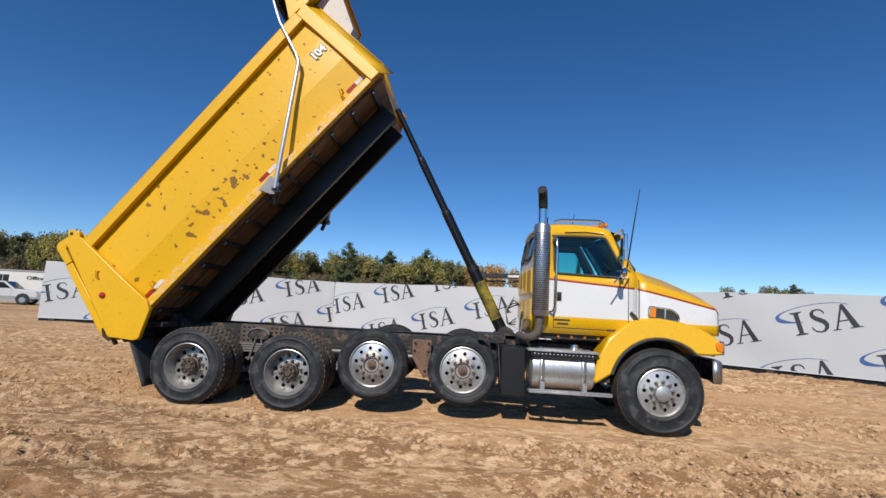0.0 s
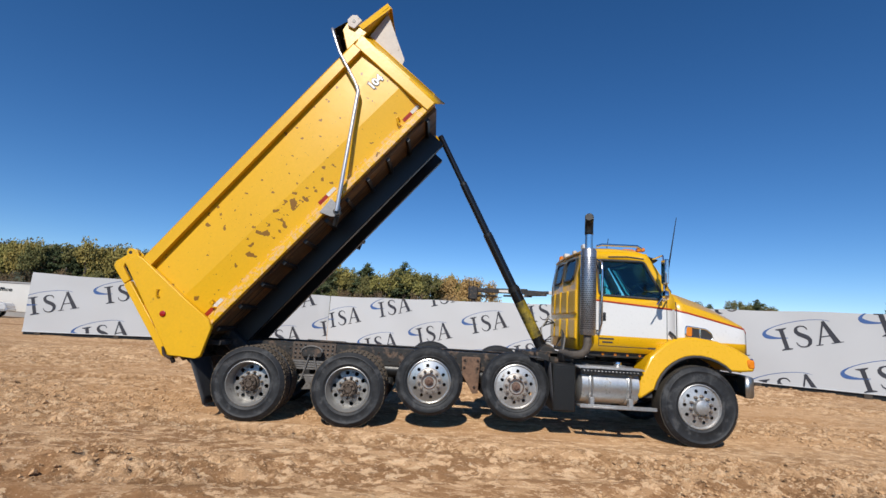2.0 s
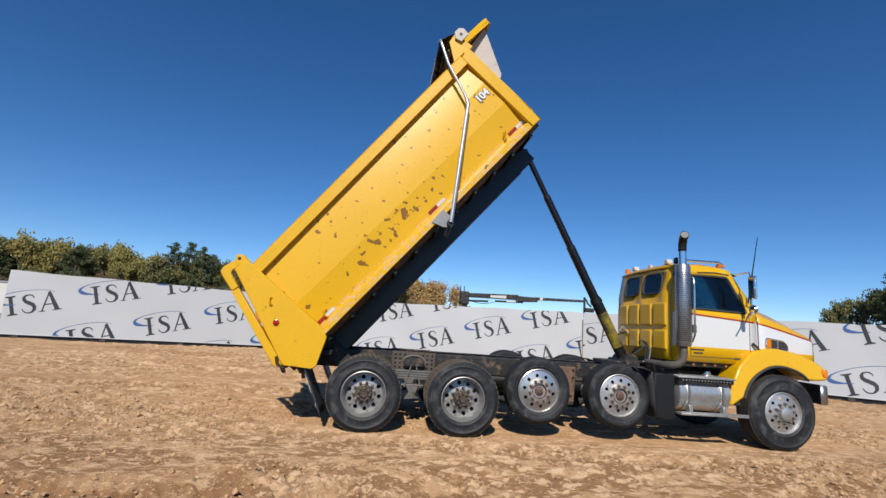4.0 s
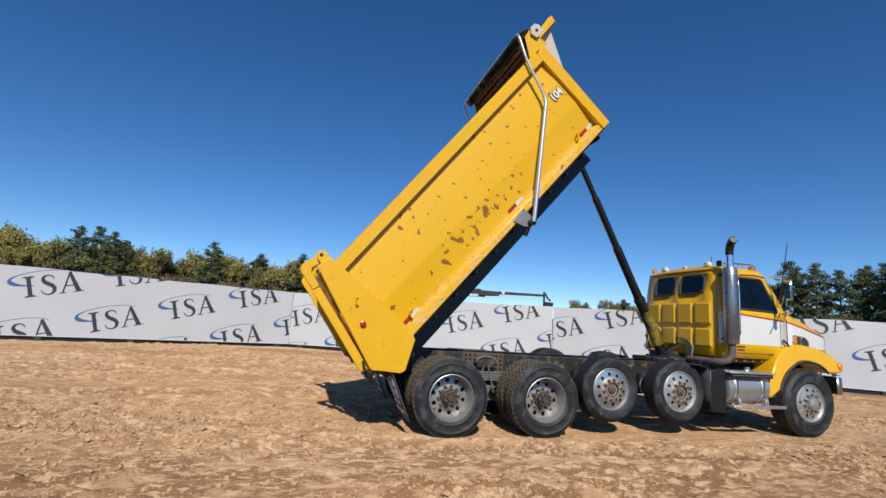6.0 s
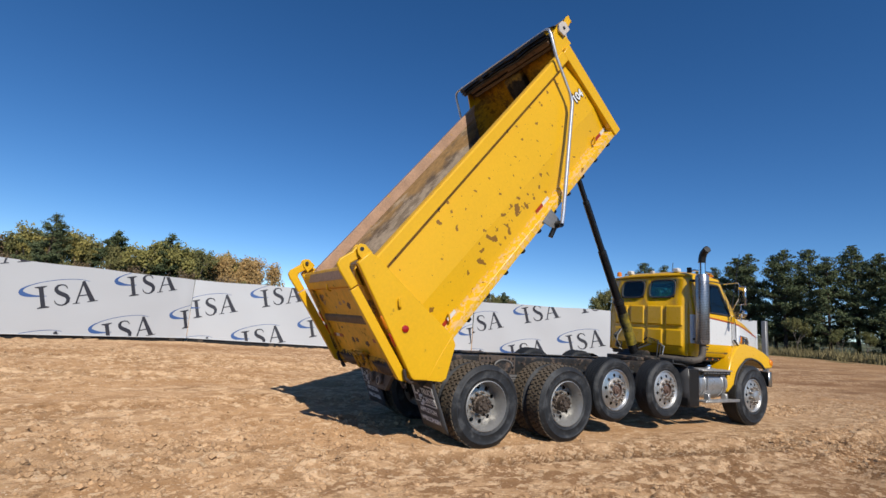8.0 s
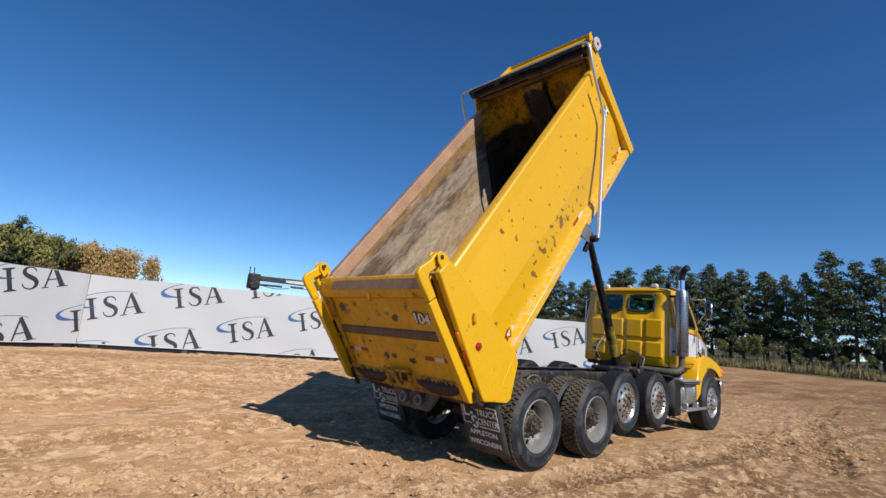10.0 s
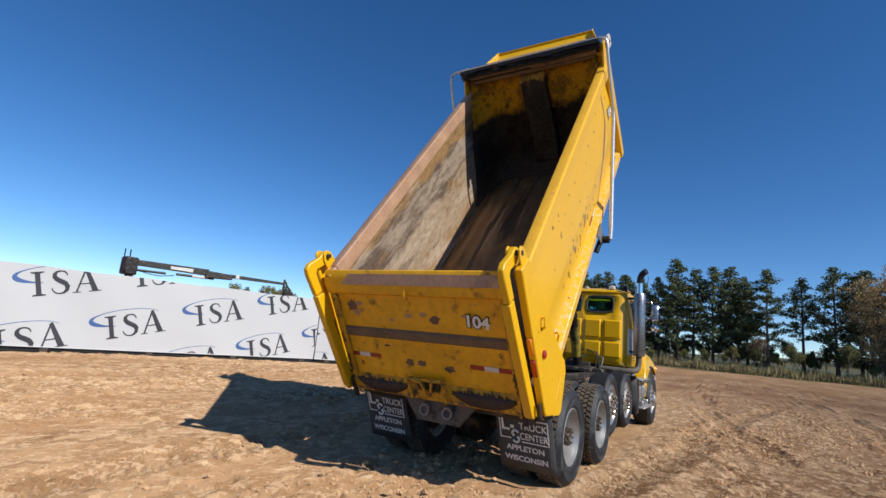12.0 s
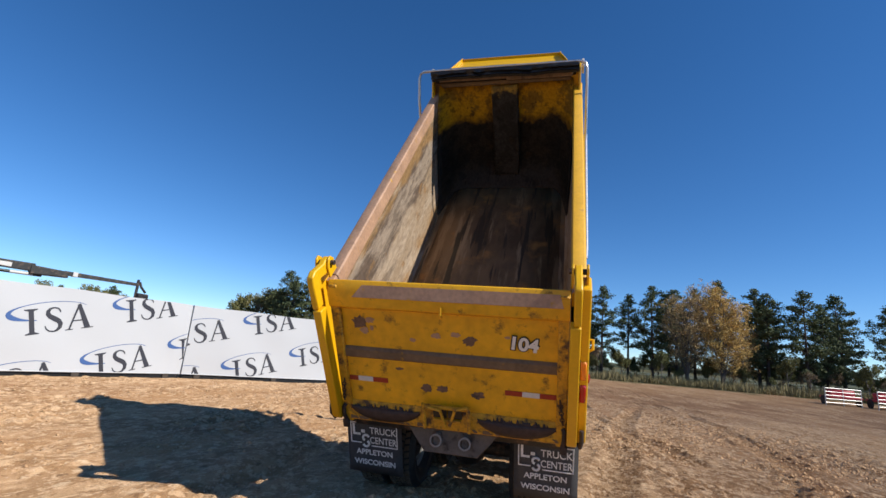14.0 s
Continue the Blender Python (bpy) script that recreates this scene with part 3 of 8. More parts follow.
# ---- building helpers ----
class Geo:
    """Vertices and faces of one mesh; faces carry a material slot."""

    def __init__(self):
        self.v, self.f, self.s = [], [], []

    def add(self, verts, faces, slot=0):
        k = len(self.v)
        self.v.extend(tuple(p) for p in verts)
        self.f.extend(tuple(i + k for i in face) for face in faces)
        self.s.extend([slot] * len(faces))
        return self

    def box(self, x0, x1, y0, y1, z0, z1, b=0.008, slot=0, m=None):
        c = Vector(((x0 + x1) / 2, (y0 + y1) / 2, (z0 + z1) / 2))
        h = (abs(x1 - x0) / 2, abs(y1 - y0) / 2, abs(z1 - z0) / 2)
        b = min(b, *(0.45 * q for q in h))
        at, verts, faces = {}, [], []
        signs = [(i, j, k) for i in (-1, 1) for j in (-1, 1) for k in (-1, 1)]
        for sg in signs:
            for ax in range(3):
                p = [sg[n] * (h[n] - (0 if n == ax else b)) for n in range(3)]
                at[sg, ax] = len(verts)
                verts.append(c + Vector(p))
        for ax in range(3):
            o = [n for n in range(3) if n != ax]
            for s in (-1, 1):
                ring = []
                for a, d in ((-1, -1), (1, -1), (1, 1), (-1, 1)):
                    sg = [0, 0, 0]
                    sg[ax], sg[o[0]], sg[o[1]] = s, a, d
                    ring.append(at[tuple(sg), ax])
                faces.append(ring)
            for a in (-1, 1):
                for d in (-1, 1):
                    lo, hi = [0, 0, 0], [0, 0, 0]
                    lo[ax], hi[ax] = -1, 1
                    lo[o[0]] = hi[o[0]] = a
                    lo[o[1]] = hi[o[1]] = d
                    lo, hi = tuple(lo), tuple(hi)
                    faces.append([at[lo, o[0]], at[hi, o[0]], at[hi, o[1]], at[lo, o[1]]])
        faces.extend([at[sg, 0], at[sg, 1], at[sg, 2]] for sg in signs)
        if m is not None:
            verts = [m @ p for p in verts]
        return self.add(verts, faces, slot)

    def prism(self, pts, vec, slot=0):
        """A flat polygon pushed along vec."""
        n, vec = len(pts), Vector(vec)
        pts = [Vector(p) for p in pts]
        faces = [list(range(n)), list(range(n, 2 * n))] + [[i, (i + 1) % n, n + (i + 1) % n, n + i] for i in range(n)]
        return self.add(pts + [p + vec for p in pts], faces, slot)

    def tube(self, path, r, n=12, slot=0, ends=True):
        path = [Vector(p) for p in path]
        rs = r if isinstance(r, (list, tuple)) else [r] * len(path)
        verts, faces, side = [], [], None
        for i, p in enumerate(path):
            way = (path[min(i + 1, len(path) - 1)] - path[max(i - 1, 0)]).normalized()
            if side is None:
                side = way.cross(Vector((0.31, 0.17, 0.93))).normalized()
            side = (side - way * side.dot(way)).normalized()
            up = way.cross(side)
            verts += [p + rs[i] * (math.cos(2 * math.pi * k / n) * side + math.sin(2 * math.pi * k / n) * up) for k in range(n)]
        for i in range(len(path) - 1):
            faces += [[i * n + k, i * n + (k + 1) % n, (i + 1) * n + (k + 1) % n, (i + 1) * n + k] for k in range(n)]
        if ends:
            faces += [list(range(n)), list(range((len(path) - 1) * n, len(path) * n))]
        return self.add(verts, faces, slot)

    def lathe(self, profile, n=48, slot=0, m=None, closed=False):
        """Rows of (radius, y) turned about the y axis."""
        verts = [(r * math.cos(2 * math.pi * k / n), y, r * math.sin(2 * math.pi * k / n)) for r, y in profile for k in range(n)]
        rows = len(profile)
        faces = [[i % rows * n + k, i % rows * n + (k + 1) % n, (i + 1) % rows * n + (k + 1) % n, (i + 1) % rows * n + k] for i in range(rows if closed else rows - 1) for k in range(n)]
        if not closed:
            faces += [list(range(n)), list(range((rows - 1) * n, rows * n))]
        if m is not None:
            verts = [m @ Vector(p) for p in verts]
        return self.add(verts, faces, slot)

    def grid(self, rows, keep=None, slot=None):
        """A sheet from rows of points; keep(i, j) drops cells, slot(i, j) gives the material."""
        w = len(rows[0])
        k = len(self.v)
        self.v.extend(tuple(p) for row in rows for p in row)
        for i in range(len(rows) - 1):
            for j in range(w - 1):
                if keep is None or keep(i, j):
                    self.f.append((k + i * w + j, k + i * w + j + 1, k + (i + 1) * w + j + 1, k + (i + 1) * w + j))
                    self.s.append(slot(i, j) if slot else 0)
        return self

    def mesh(self, name, mats, smooth=True, angle=38, weld=False):
        me = bpy.data.meshes.new(name)
        me.from_pydata(self.v, [], self.f)
        for m in mats if isinstance(mats, (list, tuple)) else [mats]:
            me.materials.append(m)
        me.polygons.foreach_set("material_index", self.s)
        bm = bmesh.new()
        bm.from_mesh(me)
        if weld:
            bmesh.ops.remove_doubles(bm, verts=bm.verts, dist=1e-4)
        bmesh.ops.recalc_face_normals(bm, faces=bm.faces)
        bm.to_mesh(me)
        bm.free()
        if smooth:
            me.polygons.foreach_set("use_smooth", [True] * len(me.polygons))
            me.set_sharp_from_angle(angle=radians(angle))
        return me


PLACES = {}


def thing(name, at, label, category, group="", kind=""):
    ob = new(name)
    ob.empty_display_size = 0.2
    ob.matrix_basis = at if isinstance(at, Matrix) else Matrix.Translation(at)
    PLACES[ob] = ob.matrix_basis.copy()
    return tagged(ob, label, category, group, kind)


def part(name, geo, mats, parent, label="", m=None, bevel=0.0, thick=0.0, **how):
    """One mesh under a thing or a part; m is its pose in the world."""
    me = geo if isinstance(geo, bpy.types.Mesh) else geo.mesh(name, mats, **how)
    ob = new(name, me)
    ob.parent = parent
    ob.matrix_parent_inverse = PLACES[parent].inverted()
    ob.matrix_basis = m if m is not None else Matrix()
    PLACES[ob] = ob.matrix_basis.copy()
    if thick:
        q = ob.modifiers.new("thickness", "SOLIDIFY")
        q.thickness, q.offset = thick, -1
    if bevel:
        q = ob.modifiers.new("edges", "BEVEL")
        q.width, q.segments, q.limit_method, q.angle_limit = bevel, 2, "ANGLE", radians(40)
    return tagged(ob, label)


def text_mesh(words, size, material, depth=0.002, bold=0.0):
    curve = bpy.data.curves.new("lettering", "FONT")
    curve.body, curve.size, curve.extrude, curve.offset = words, size, depth, bold
    curve.align_x, curve.align_y = "CENTER", "CENTER"
    holder = bpy.data.objects.new("lettering", curve)
    me = bpy.data.meshes.new_from_object(holder)
    bpy.data.objects.remove(holder)
    me.materials.clear()
    me.materials.append(material)
    return me


def hash01(ix, iy, seed):
    q = np.sin(ix * 127.1 + iy * 311.7 + seed * 74.7) * 43758.5453
    return q - np.floor(q)


def value_noise(x, y, seed):
    ix, iy = np.floor(x), np.floor(y)
    fx, fy = x - ix, y - iy
    fx, fy = fx * fx * (3 - 2 * fx), fy * fy * (3 - 2 * fy)
    a, b = hash01(ix, iy, seed), hash01(ix + 1, iy, seed)
    c, d = hash01(ix, iy + 1, seed), hash01(ix + 1, iy + 1, seed)
    return (a + (b - a) * fx) * (1 - fy) + (c + (d - c) * fx) * fy - 0.5


def rise(x, y):
    """The lie of the land: level round the truck, a little higher towards the tree lines."""
    q = np.clip((x - 22) / 36, 0, 1)
    w = np.clip((y - 26) / 50, 0, 1)
    far = np.clip((np.hypot(x, y) - 110) / 500, 0, 1)
    return 0.75 * q * q * (3 - 2 * q) + 0.5 * w * w * (3 - 2 * w) + 9.0 * far * far


def ground_height(x, y):
    x, y = np.asarray(x, float), np.asarray(y, float)
    near = np.clip(1.6 - np.hypot(x - 3, y - 2) / 28, 0.15, 1)
    step = lambda v, lo, hi: np.clip((v - lo) / (hi - lo), 0, 1)
    h = 0.035 * value_noise(x / 3.1, y / 1.7, 1) + 0.018 * value_noise(x / 0.9, y / 0.5, 2) + 0.014 * value_noise(x / 0.36, y / 0.22, 3)
    # loose bands broken into flat crumbling plates, packed ground between them
    loose = step(value_noise(x / 3.0, y / 0.9, 5) + 0.4 * value_noise(x / 0.8, y / 0.4, 15), -0.08, 0.12)
    plate = step(value_noise(x / 0.30, y / 0.15, 4), -0.06, 0.10)
    crumb = step(value_noise(x / 0.12, y / 0.085, 6), 0.02, 0.16)
    h = h + loose * (0.014 * plate + 0.036 * crumb) + 0.010 * step(value_noise(x / 0.42, y / 0.2, 16), 0.05, 0.15)
    # wheel ruts that run along the yard
    for k, (y0, slope) in enumerate(((-2.3, 0.10), (-3.9, -0.06), (-1.15, 0.03), (-0.2, -0.16), (3.6, 0.14), (6.2, -0.05), (8.4, 0.08), (-5.1, 0.02), (-3.0, 0.20))):
        off = y - y0 - slope * x - 0.35 * value_noise(x / 5.0, y * 0 + k, 9 + k)
        rut = np.exp(-((off / 0.26) ** 2))
        tread = np.clip(2.5 * np.sin((x + 0.55 * np.abs(off)) * 2 * math.pi / 0.15 + 3 * k), -1, 1) * 0.5 + 0.5
        fade = np.clip(value_noise(x / 2.7, y * 0 + 7 * k, 30 + k) * 3 + (0.9 if k in (0, 3) else 0.4), 0, 1)
        h = h * (1 - 0.6 * rut * fade) - rut * fade * (0.02 + 0.055 * tread) + 0.03 * fade * np.exp(-(((np.abs(off) - 0.36) / 0.1) ** 2))
    # churned strips of broken lumps left by tyres
    for k, (y0, slope, wide) in enumerate(((-1.75, 0.05, 0.42), (-3.3, -0.03, 0.35), (-4.6, 0.04, 0.3))):
        off = y - y0 - slope * x - 0.5 * value_noise(x / 4.0, y * 0 + 3 * k, 60 + k)
        strip_w = np.exp(-((off / wide) ** 2)) * np.clip(value_noise(x / 2.2, y * 0 + 5 * k, 70 + k) * 3 + 0.6, 0, 1)
        lump = step(value_noise(x / 0.13, y / 0.09, 80 + k), -0.05, 0.12) + 0.7 * step(value_noise((x + y) / 0.20, y / 0.15, 90 + k), -0.02, 0.1)
        h = h + strip_w * (0.045 * lump - 0.02)
    # level pads where the truck stands
    for wx, wy in ((0, 0.3), (1.37, 0.3), (6.27, 0.2), (0, 1.98), (1.37, 1.98), (6.27, 2.1)):
        h = h * (1 - 0.9 * np.exp(-(((x - wx) / 0.5) ** 2 + ((y - wy) / 0.5) ** 2)))
    return h * near + rise(x, y)


# ---- ground ----
def ground():
    def axis(lo, hi, step, far):
        mid = np.arange(lo, hi + step / 2, step)
        out, gap = [], step
        while not out or out[-1] < far:
            gap *= 1.22
            out.append((out[-1] if out else 0) + gap)
        out = np.array(out)
        return np.concatenate([lo - out[::-1], mid, hi + out])

    xs, ys = axis(-9, 14, 0.036, 2600), axis(-6.5, 11.0, 0.034, 2600)
    gx, gy = np.meshgrid(xs, ys)
    gz = ground_height(gx, gy)
    me = bpy.data.meshes.new("ground")
    n, w = len(ys), len(xs)
    idx = np.arange(n * w).reshape(n, w)
    faces = np.stack([idx[:-1, :-1], idx[:-1, 1:], idx[1:, 1:], idx[1:, :-1]], -1).reshape(-1, 4)
    me.from_pydata(np.stack([gx, gy, gz], -1).reshape(-1, 3).tolist(), [], faces.tolist())
    me.polygons.foreach_set("use_smooth", [True] * len(me.polygons))
    me.materials.append(soil)
    ob = new("ground", me)
    tagged(ob, "bare sandy brown dirt yard with wheel ruts and clods", "ground", kind="structure")


ground()


def clods():
    rs, g = np.random.RandomState(5), Geo()
    n = 60000
    near = rs.rand(n) < 0.65
    xs = np.where(near, rs.uniform(-7, 13, n), rs.uniform(-10, 18, n))
    ys = np.where(near, rs.uniform(-6.2, 2.0, n), rs.uniform(-7, 13, n))
    keep = value_noise(xs / 3.0, ys / 0.9, 5) + 0.4 * value_noise(xs / 0.8, ys / 0.4, 15) > rs.uniform(-0.3, 0.3, n)
    xs, ys = xs[keep][:26000], ys[keep][:26000]
    zs = ground_height(xs, ys)
    sizes = 0.008 + 0.034 * rs.rand(len(xs)) ** 4
    spread = rs.uniform(0.65, 1.35, (len(xs), 9))
    ways = ((1, 0, 0), (-1, 0, 0), (0, 1, 0), (0, -1, 0), (0, 0, 1), (0.7, 0.7, 0.5), (-0.6, 0.7, 0.5), (-0.7, -0.6, 0.5), (0.6, -0.7, 0.5))
    for x, y, z, r, far in zip(xs.tolist(), ys.tolist(), zs.tolist(), sizes.tolist(), spread.tolist()):
        pts = [(x + sx * r * k, y + sy * r * k, z + sz * r * k * 0.9 - r * 0.15) for (sx, sy, sz), k in zip(ways, far)]
        g.add(pts, [(0, 5, 4), (5, 2, 4), (2, 6, 4), (6, 1, 4), (1, 7, 4), (7, 3, 4), (3, 8, 4), (8, 0, 4), (0, 2, 5), (2, 1, 6), (1, 3, 7), (3, 0, 8)])
    clod = mat("clod_soil", (0.47, 0.29, 0.15), 0.95, var=0.5, scale=3, fine=40)
    ob = new("clods", g.mesh("clods", clod, smooth=False))
    tagged(ob, "small clods and stones scattered over the bare dirt", "clods", kind="stuff")


clods()


# ---- banner walls ----
LOGO_A, LOGO_B = (2.47, 0.62), (1.96, -1.08)


def clip_z(poly, lo, hi):
    """The part of a flat polygon of (s, z) that lies between two heights."""
    for keep_above, lim in ((True, lo), (False, hi)):
        out = []
        for i, p in enumerate(poly):
            q = poly[(i + 1) % len(poly)]
            inp, inq = (p[1] > lim) == keep_above, (q[1] > lim) == keep_above
            if inp:
                out.append(p)
            if inp != inq:
                k = (lim - p[1]) / (q[1] - p[1])
                out.append((p[0] + k * (q[0] - p[0]), lim))
        poly = out
        if len(poly) < 3:
            return []
    return poly


def strip(points, widths):
    """Quads along a line of (s, z) with a width at each point."""
    quads, left, right = [], [], []
    for i, (p, w) in enumerate(zip(points, widths)):
        a, b = points[max(i - 1, 0)], points[min(i + 1, len(points) - 1)]
        d = math.hypot(b[0] - a[0], b[1] - a[1]) or 1
        nx, nz = -(b[1] - a[1]) / d, (b[0] - a[0]) / d
        left.append((p[0] + nx * w / 2, p[1] + nz * w / 2))
        right.append((p[0] - nx * w / 2, p[1] - nz * w / 2))
    for i in range(len(points) - 1):
        quads.append([left[i], left[i + 1], right[i + 1], right[i]])
    return quads


def logo_shapes():
    """The printed mark as plain shapes: a blue crescent sweep, a barred post, a double hook and a peak."""
    k = 0.00433
    at = lambda x, y: ((x - 187) * k, (81 - y) * k)
    blue, ink = [], []
    arc, width = [], []
    for i in range(25):
        q = i / 24
        t = radians(18 + 232 * q)
        arc.append(at(135 + 213 * math.cos(t), 22 - 57 * math.sin(t)))
        width.append(k * (3 + 27 * math.exp(-(((q - 0.76) / 0.15) ** 2)) + 5 * q * (1 - q)))
    blue += strip(arc, width)
    box = lambda *c: [at(*p) for p in c]
    ink.append(box((22, 0), (49, 0), (49, 162), (22, 162)))
    for y0, y1, y2 in ((0, 6, 14), (162, 156, 148)):
        ink.append(box((0, y0), (71, y0), (71, y1), (49, y2), (22, y2), (0, y1)))
    spine = ((191, 38), (189, 24), (178, 10), (158, 4), (136, 9), (124, 24), (123, 42), (135, 60), (157, 76), (178, 92), (188, 112), (183, 136), (166, 153), (146, 158), (124, 152), (109, 136), (104, 116))
    ink += strip([at(*p) for p in spine], [k * w for w in (5, 8, 9, 9, 14, 22, 26, 29, 31, 30, 27, 22, 14, 9, 9, 8, 5)])
    ink += [box((293, -6), (305, -6), (237, 162), (226, 162)), box((286, 0), (306, -8), (358, 162), (322, 162)), box((256, 100), (336, 100), (336, 108), (253, 108))]
    ink += [box((212, 156), (256, 156), (256, 162), (212, 162)), box((303, 156), (374, 156), (374, 162), (303, 162))]
    turn = radians(14)
    c, s = math.cos(turn), math.sin(turn)
    spin = lambda polys: [[(c * x - s * z, s * x + c * z) for x, z in q] for q in polys]
    return spin(blue), spin(ink)


BLUE_SHAPES, INK_SHAPES = logo_shapes()


def banner(index, p, q, top0, top1, mark):
    """One long box frame wrapped in printed white vinyl, on timber skids."""
    p, q = Vector((*p, 0)), Vector((*q, 0))
    along = (q - p).normalized()
    back = Vector((-along.y, along.x, 0))
    length = (q - p).length
    low = 0.14

    def wave(s, z):
        return 0.018 * math.sin(1.9 * s + 2 * z + index) * math.sin(0.8 * s + index) + 0.012 * noise.noise(Vector((s * 0.9, z * 1.3, index * 7.0))) + 0.03 * noise.noise(Vector((s * 3.0, z * 0.7, index))) * max(0, 1 - abs(length - s) / 1.0)

    def at(s, z, d):
        return p + along * s + Vector((0, 0, z)) + back * d

    wall = thing("banner_wall", p, "long box frame wrapped in white vinyl banner printed with repeated marks", "banner wall", "banner walls round the yard")
    g = Geo()
    ns, nz = 110, 16
    top = lambda s: top0 + (top1 - top0) * s / length + 0.012 * math.sin(2.3 * s + index)
    g.grid([[at(s, low + (top(s) - low) * k / nz, wave(s, low + (top(s) - low) * k / nz)) for s in (length * i / ns for i in range(ns + 1))] for k in range(nz + 1)])
    depth = 0.55
    g.grid([[at(s, top(s), wave(s, top(s)) * (1 - d) + depth * d) for s in (length * i / ns for i in range(ns + 1))] for d in (0, 1)])
    for s in (0, length):
        g.grid([[at(s, low + (top(s) - low) * k / nz, wave(s, low + (top(s) - low) * k / nz) * (1 - d) + depth * d) for k in range(nz + 1)] for d in (0, 1)])
    g.grid([[at(length * i / ns, z, depth) for i in range(ns + 1)] for z in (low, min(top0, top1))])
    part("vinyl_cover", g, banner_white, wall, weld=True)
    for i in range(-6, 8):
        for j in range(-8, 8):
            cs = mark[0] + i * LOGO_A[0] + j * LOGO_B[0]
            cz = mark[1] + i * LOGO_A[1] + j * LOGO_B[1]
            if not (-1.3 < cs < length + 1.3 and -0.6 < cz < 3.2):
                continue
            for name, shapes, ink, lift in (("printed_sweep", BLUE_SHAPES, banner_blue, 0.004), ("printed_mark", INK_SHAPES, banner_ink, 0.007)):
                gg = Geo()
                for poly in shapes:
                    moved = [(min(max(cs + x, 0.0), length), cz + z) for x, z in poly]
                    if max(v[0] for v in moved) - min(v[0] for v in moved) < 1e-3:
                        continue
                    cut = clip_z(moved, low + 0.02, top(min(max(cs, 0), length)) - 0.01)
                    if cut:
                        gg.add([at(s, z, wave(s, z) - lift) for s, z in cut], [list(range(len(cut)))])
                if gg.f:
                    part(name, gg, ink, wall, smooth=False)
    hem = Geo().tube([at(length * i / 60, low + 0.012, wave(length * i / 60, low) - 0.012) for i in range(61)], 0.016, 8)
    part("bottom_hem", hem, banner_white, wall, angle=60)
    for k in range(5):
        s = 0.5 + (length - 1.0) * k / 4
        c = at(s, 0, 0.28)
        gg = Geo().box(-0.10, 0.10, -0.30, 0.30, -0.04, low + 0.01, 0.01)
        part("skid", gg, timber, wall, m=Matrix.Translation(c) @ Matrix.Rotation(math.atan2(along.y, along.x), 4, "Z"))
    gg = Geo().box(0.02, length - 0.02, 0.045, 0.45, -0.08, low + 0.03, 0.01)
    part("base_beam", gg, black_plain, wall, m=Matrix.Translation(p) @ Matrix.Rotation(math.atan2(along.y, along.x), 4, "Z"))
    return wall


banner(1, (-13.6, 12.4), (-2.54, 16.22), 2.47, 2.41, (10.24, 2.10))
banner(2, (-2.52, 16.24), (8.60, 12.95), 2.41, 2.53, (3.32, 2.07))
end_wall = banner(3, (8.63, 12.92), (18.2, 5.7), 2.53, 2.55, (0.50, 1.62))
g = Geo().box(-0.09, 0.09, -0.09, 0.09, -0.05, 2.55, 0.02)
part("end_post", g, steel_grey, end_wall, "grey steel end post", m=Matrix.Translation((18.42, 5.52, 0)))


# ---- dump truck ----
YC = 1.14
TILT_DEG = 50.2
BED = Matrix.Translation((-0.414, 0, 0.937)) @ Matrix.Rotation(-radians(TILT_DEG), 4, "Y")


def my(y):
    return 2 * YC - y


truck = thing("dump_truck", (3.2, YC, 0), "yellow and white five-axle dump truck with raised bed on dirt", "dump truck")


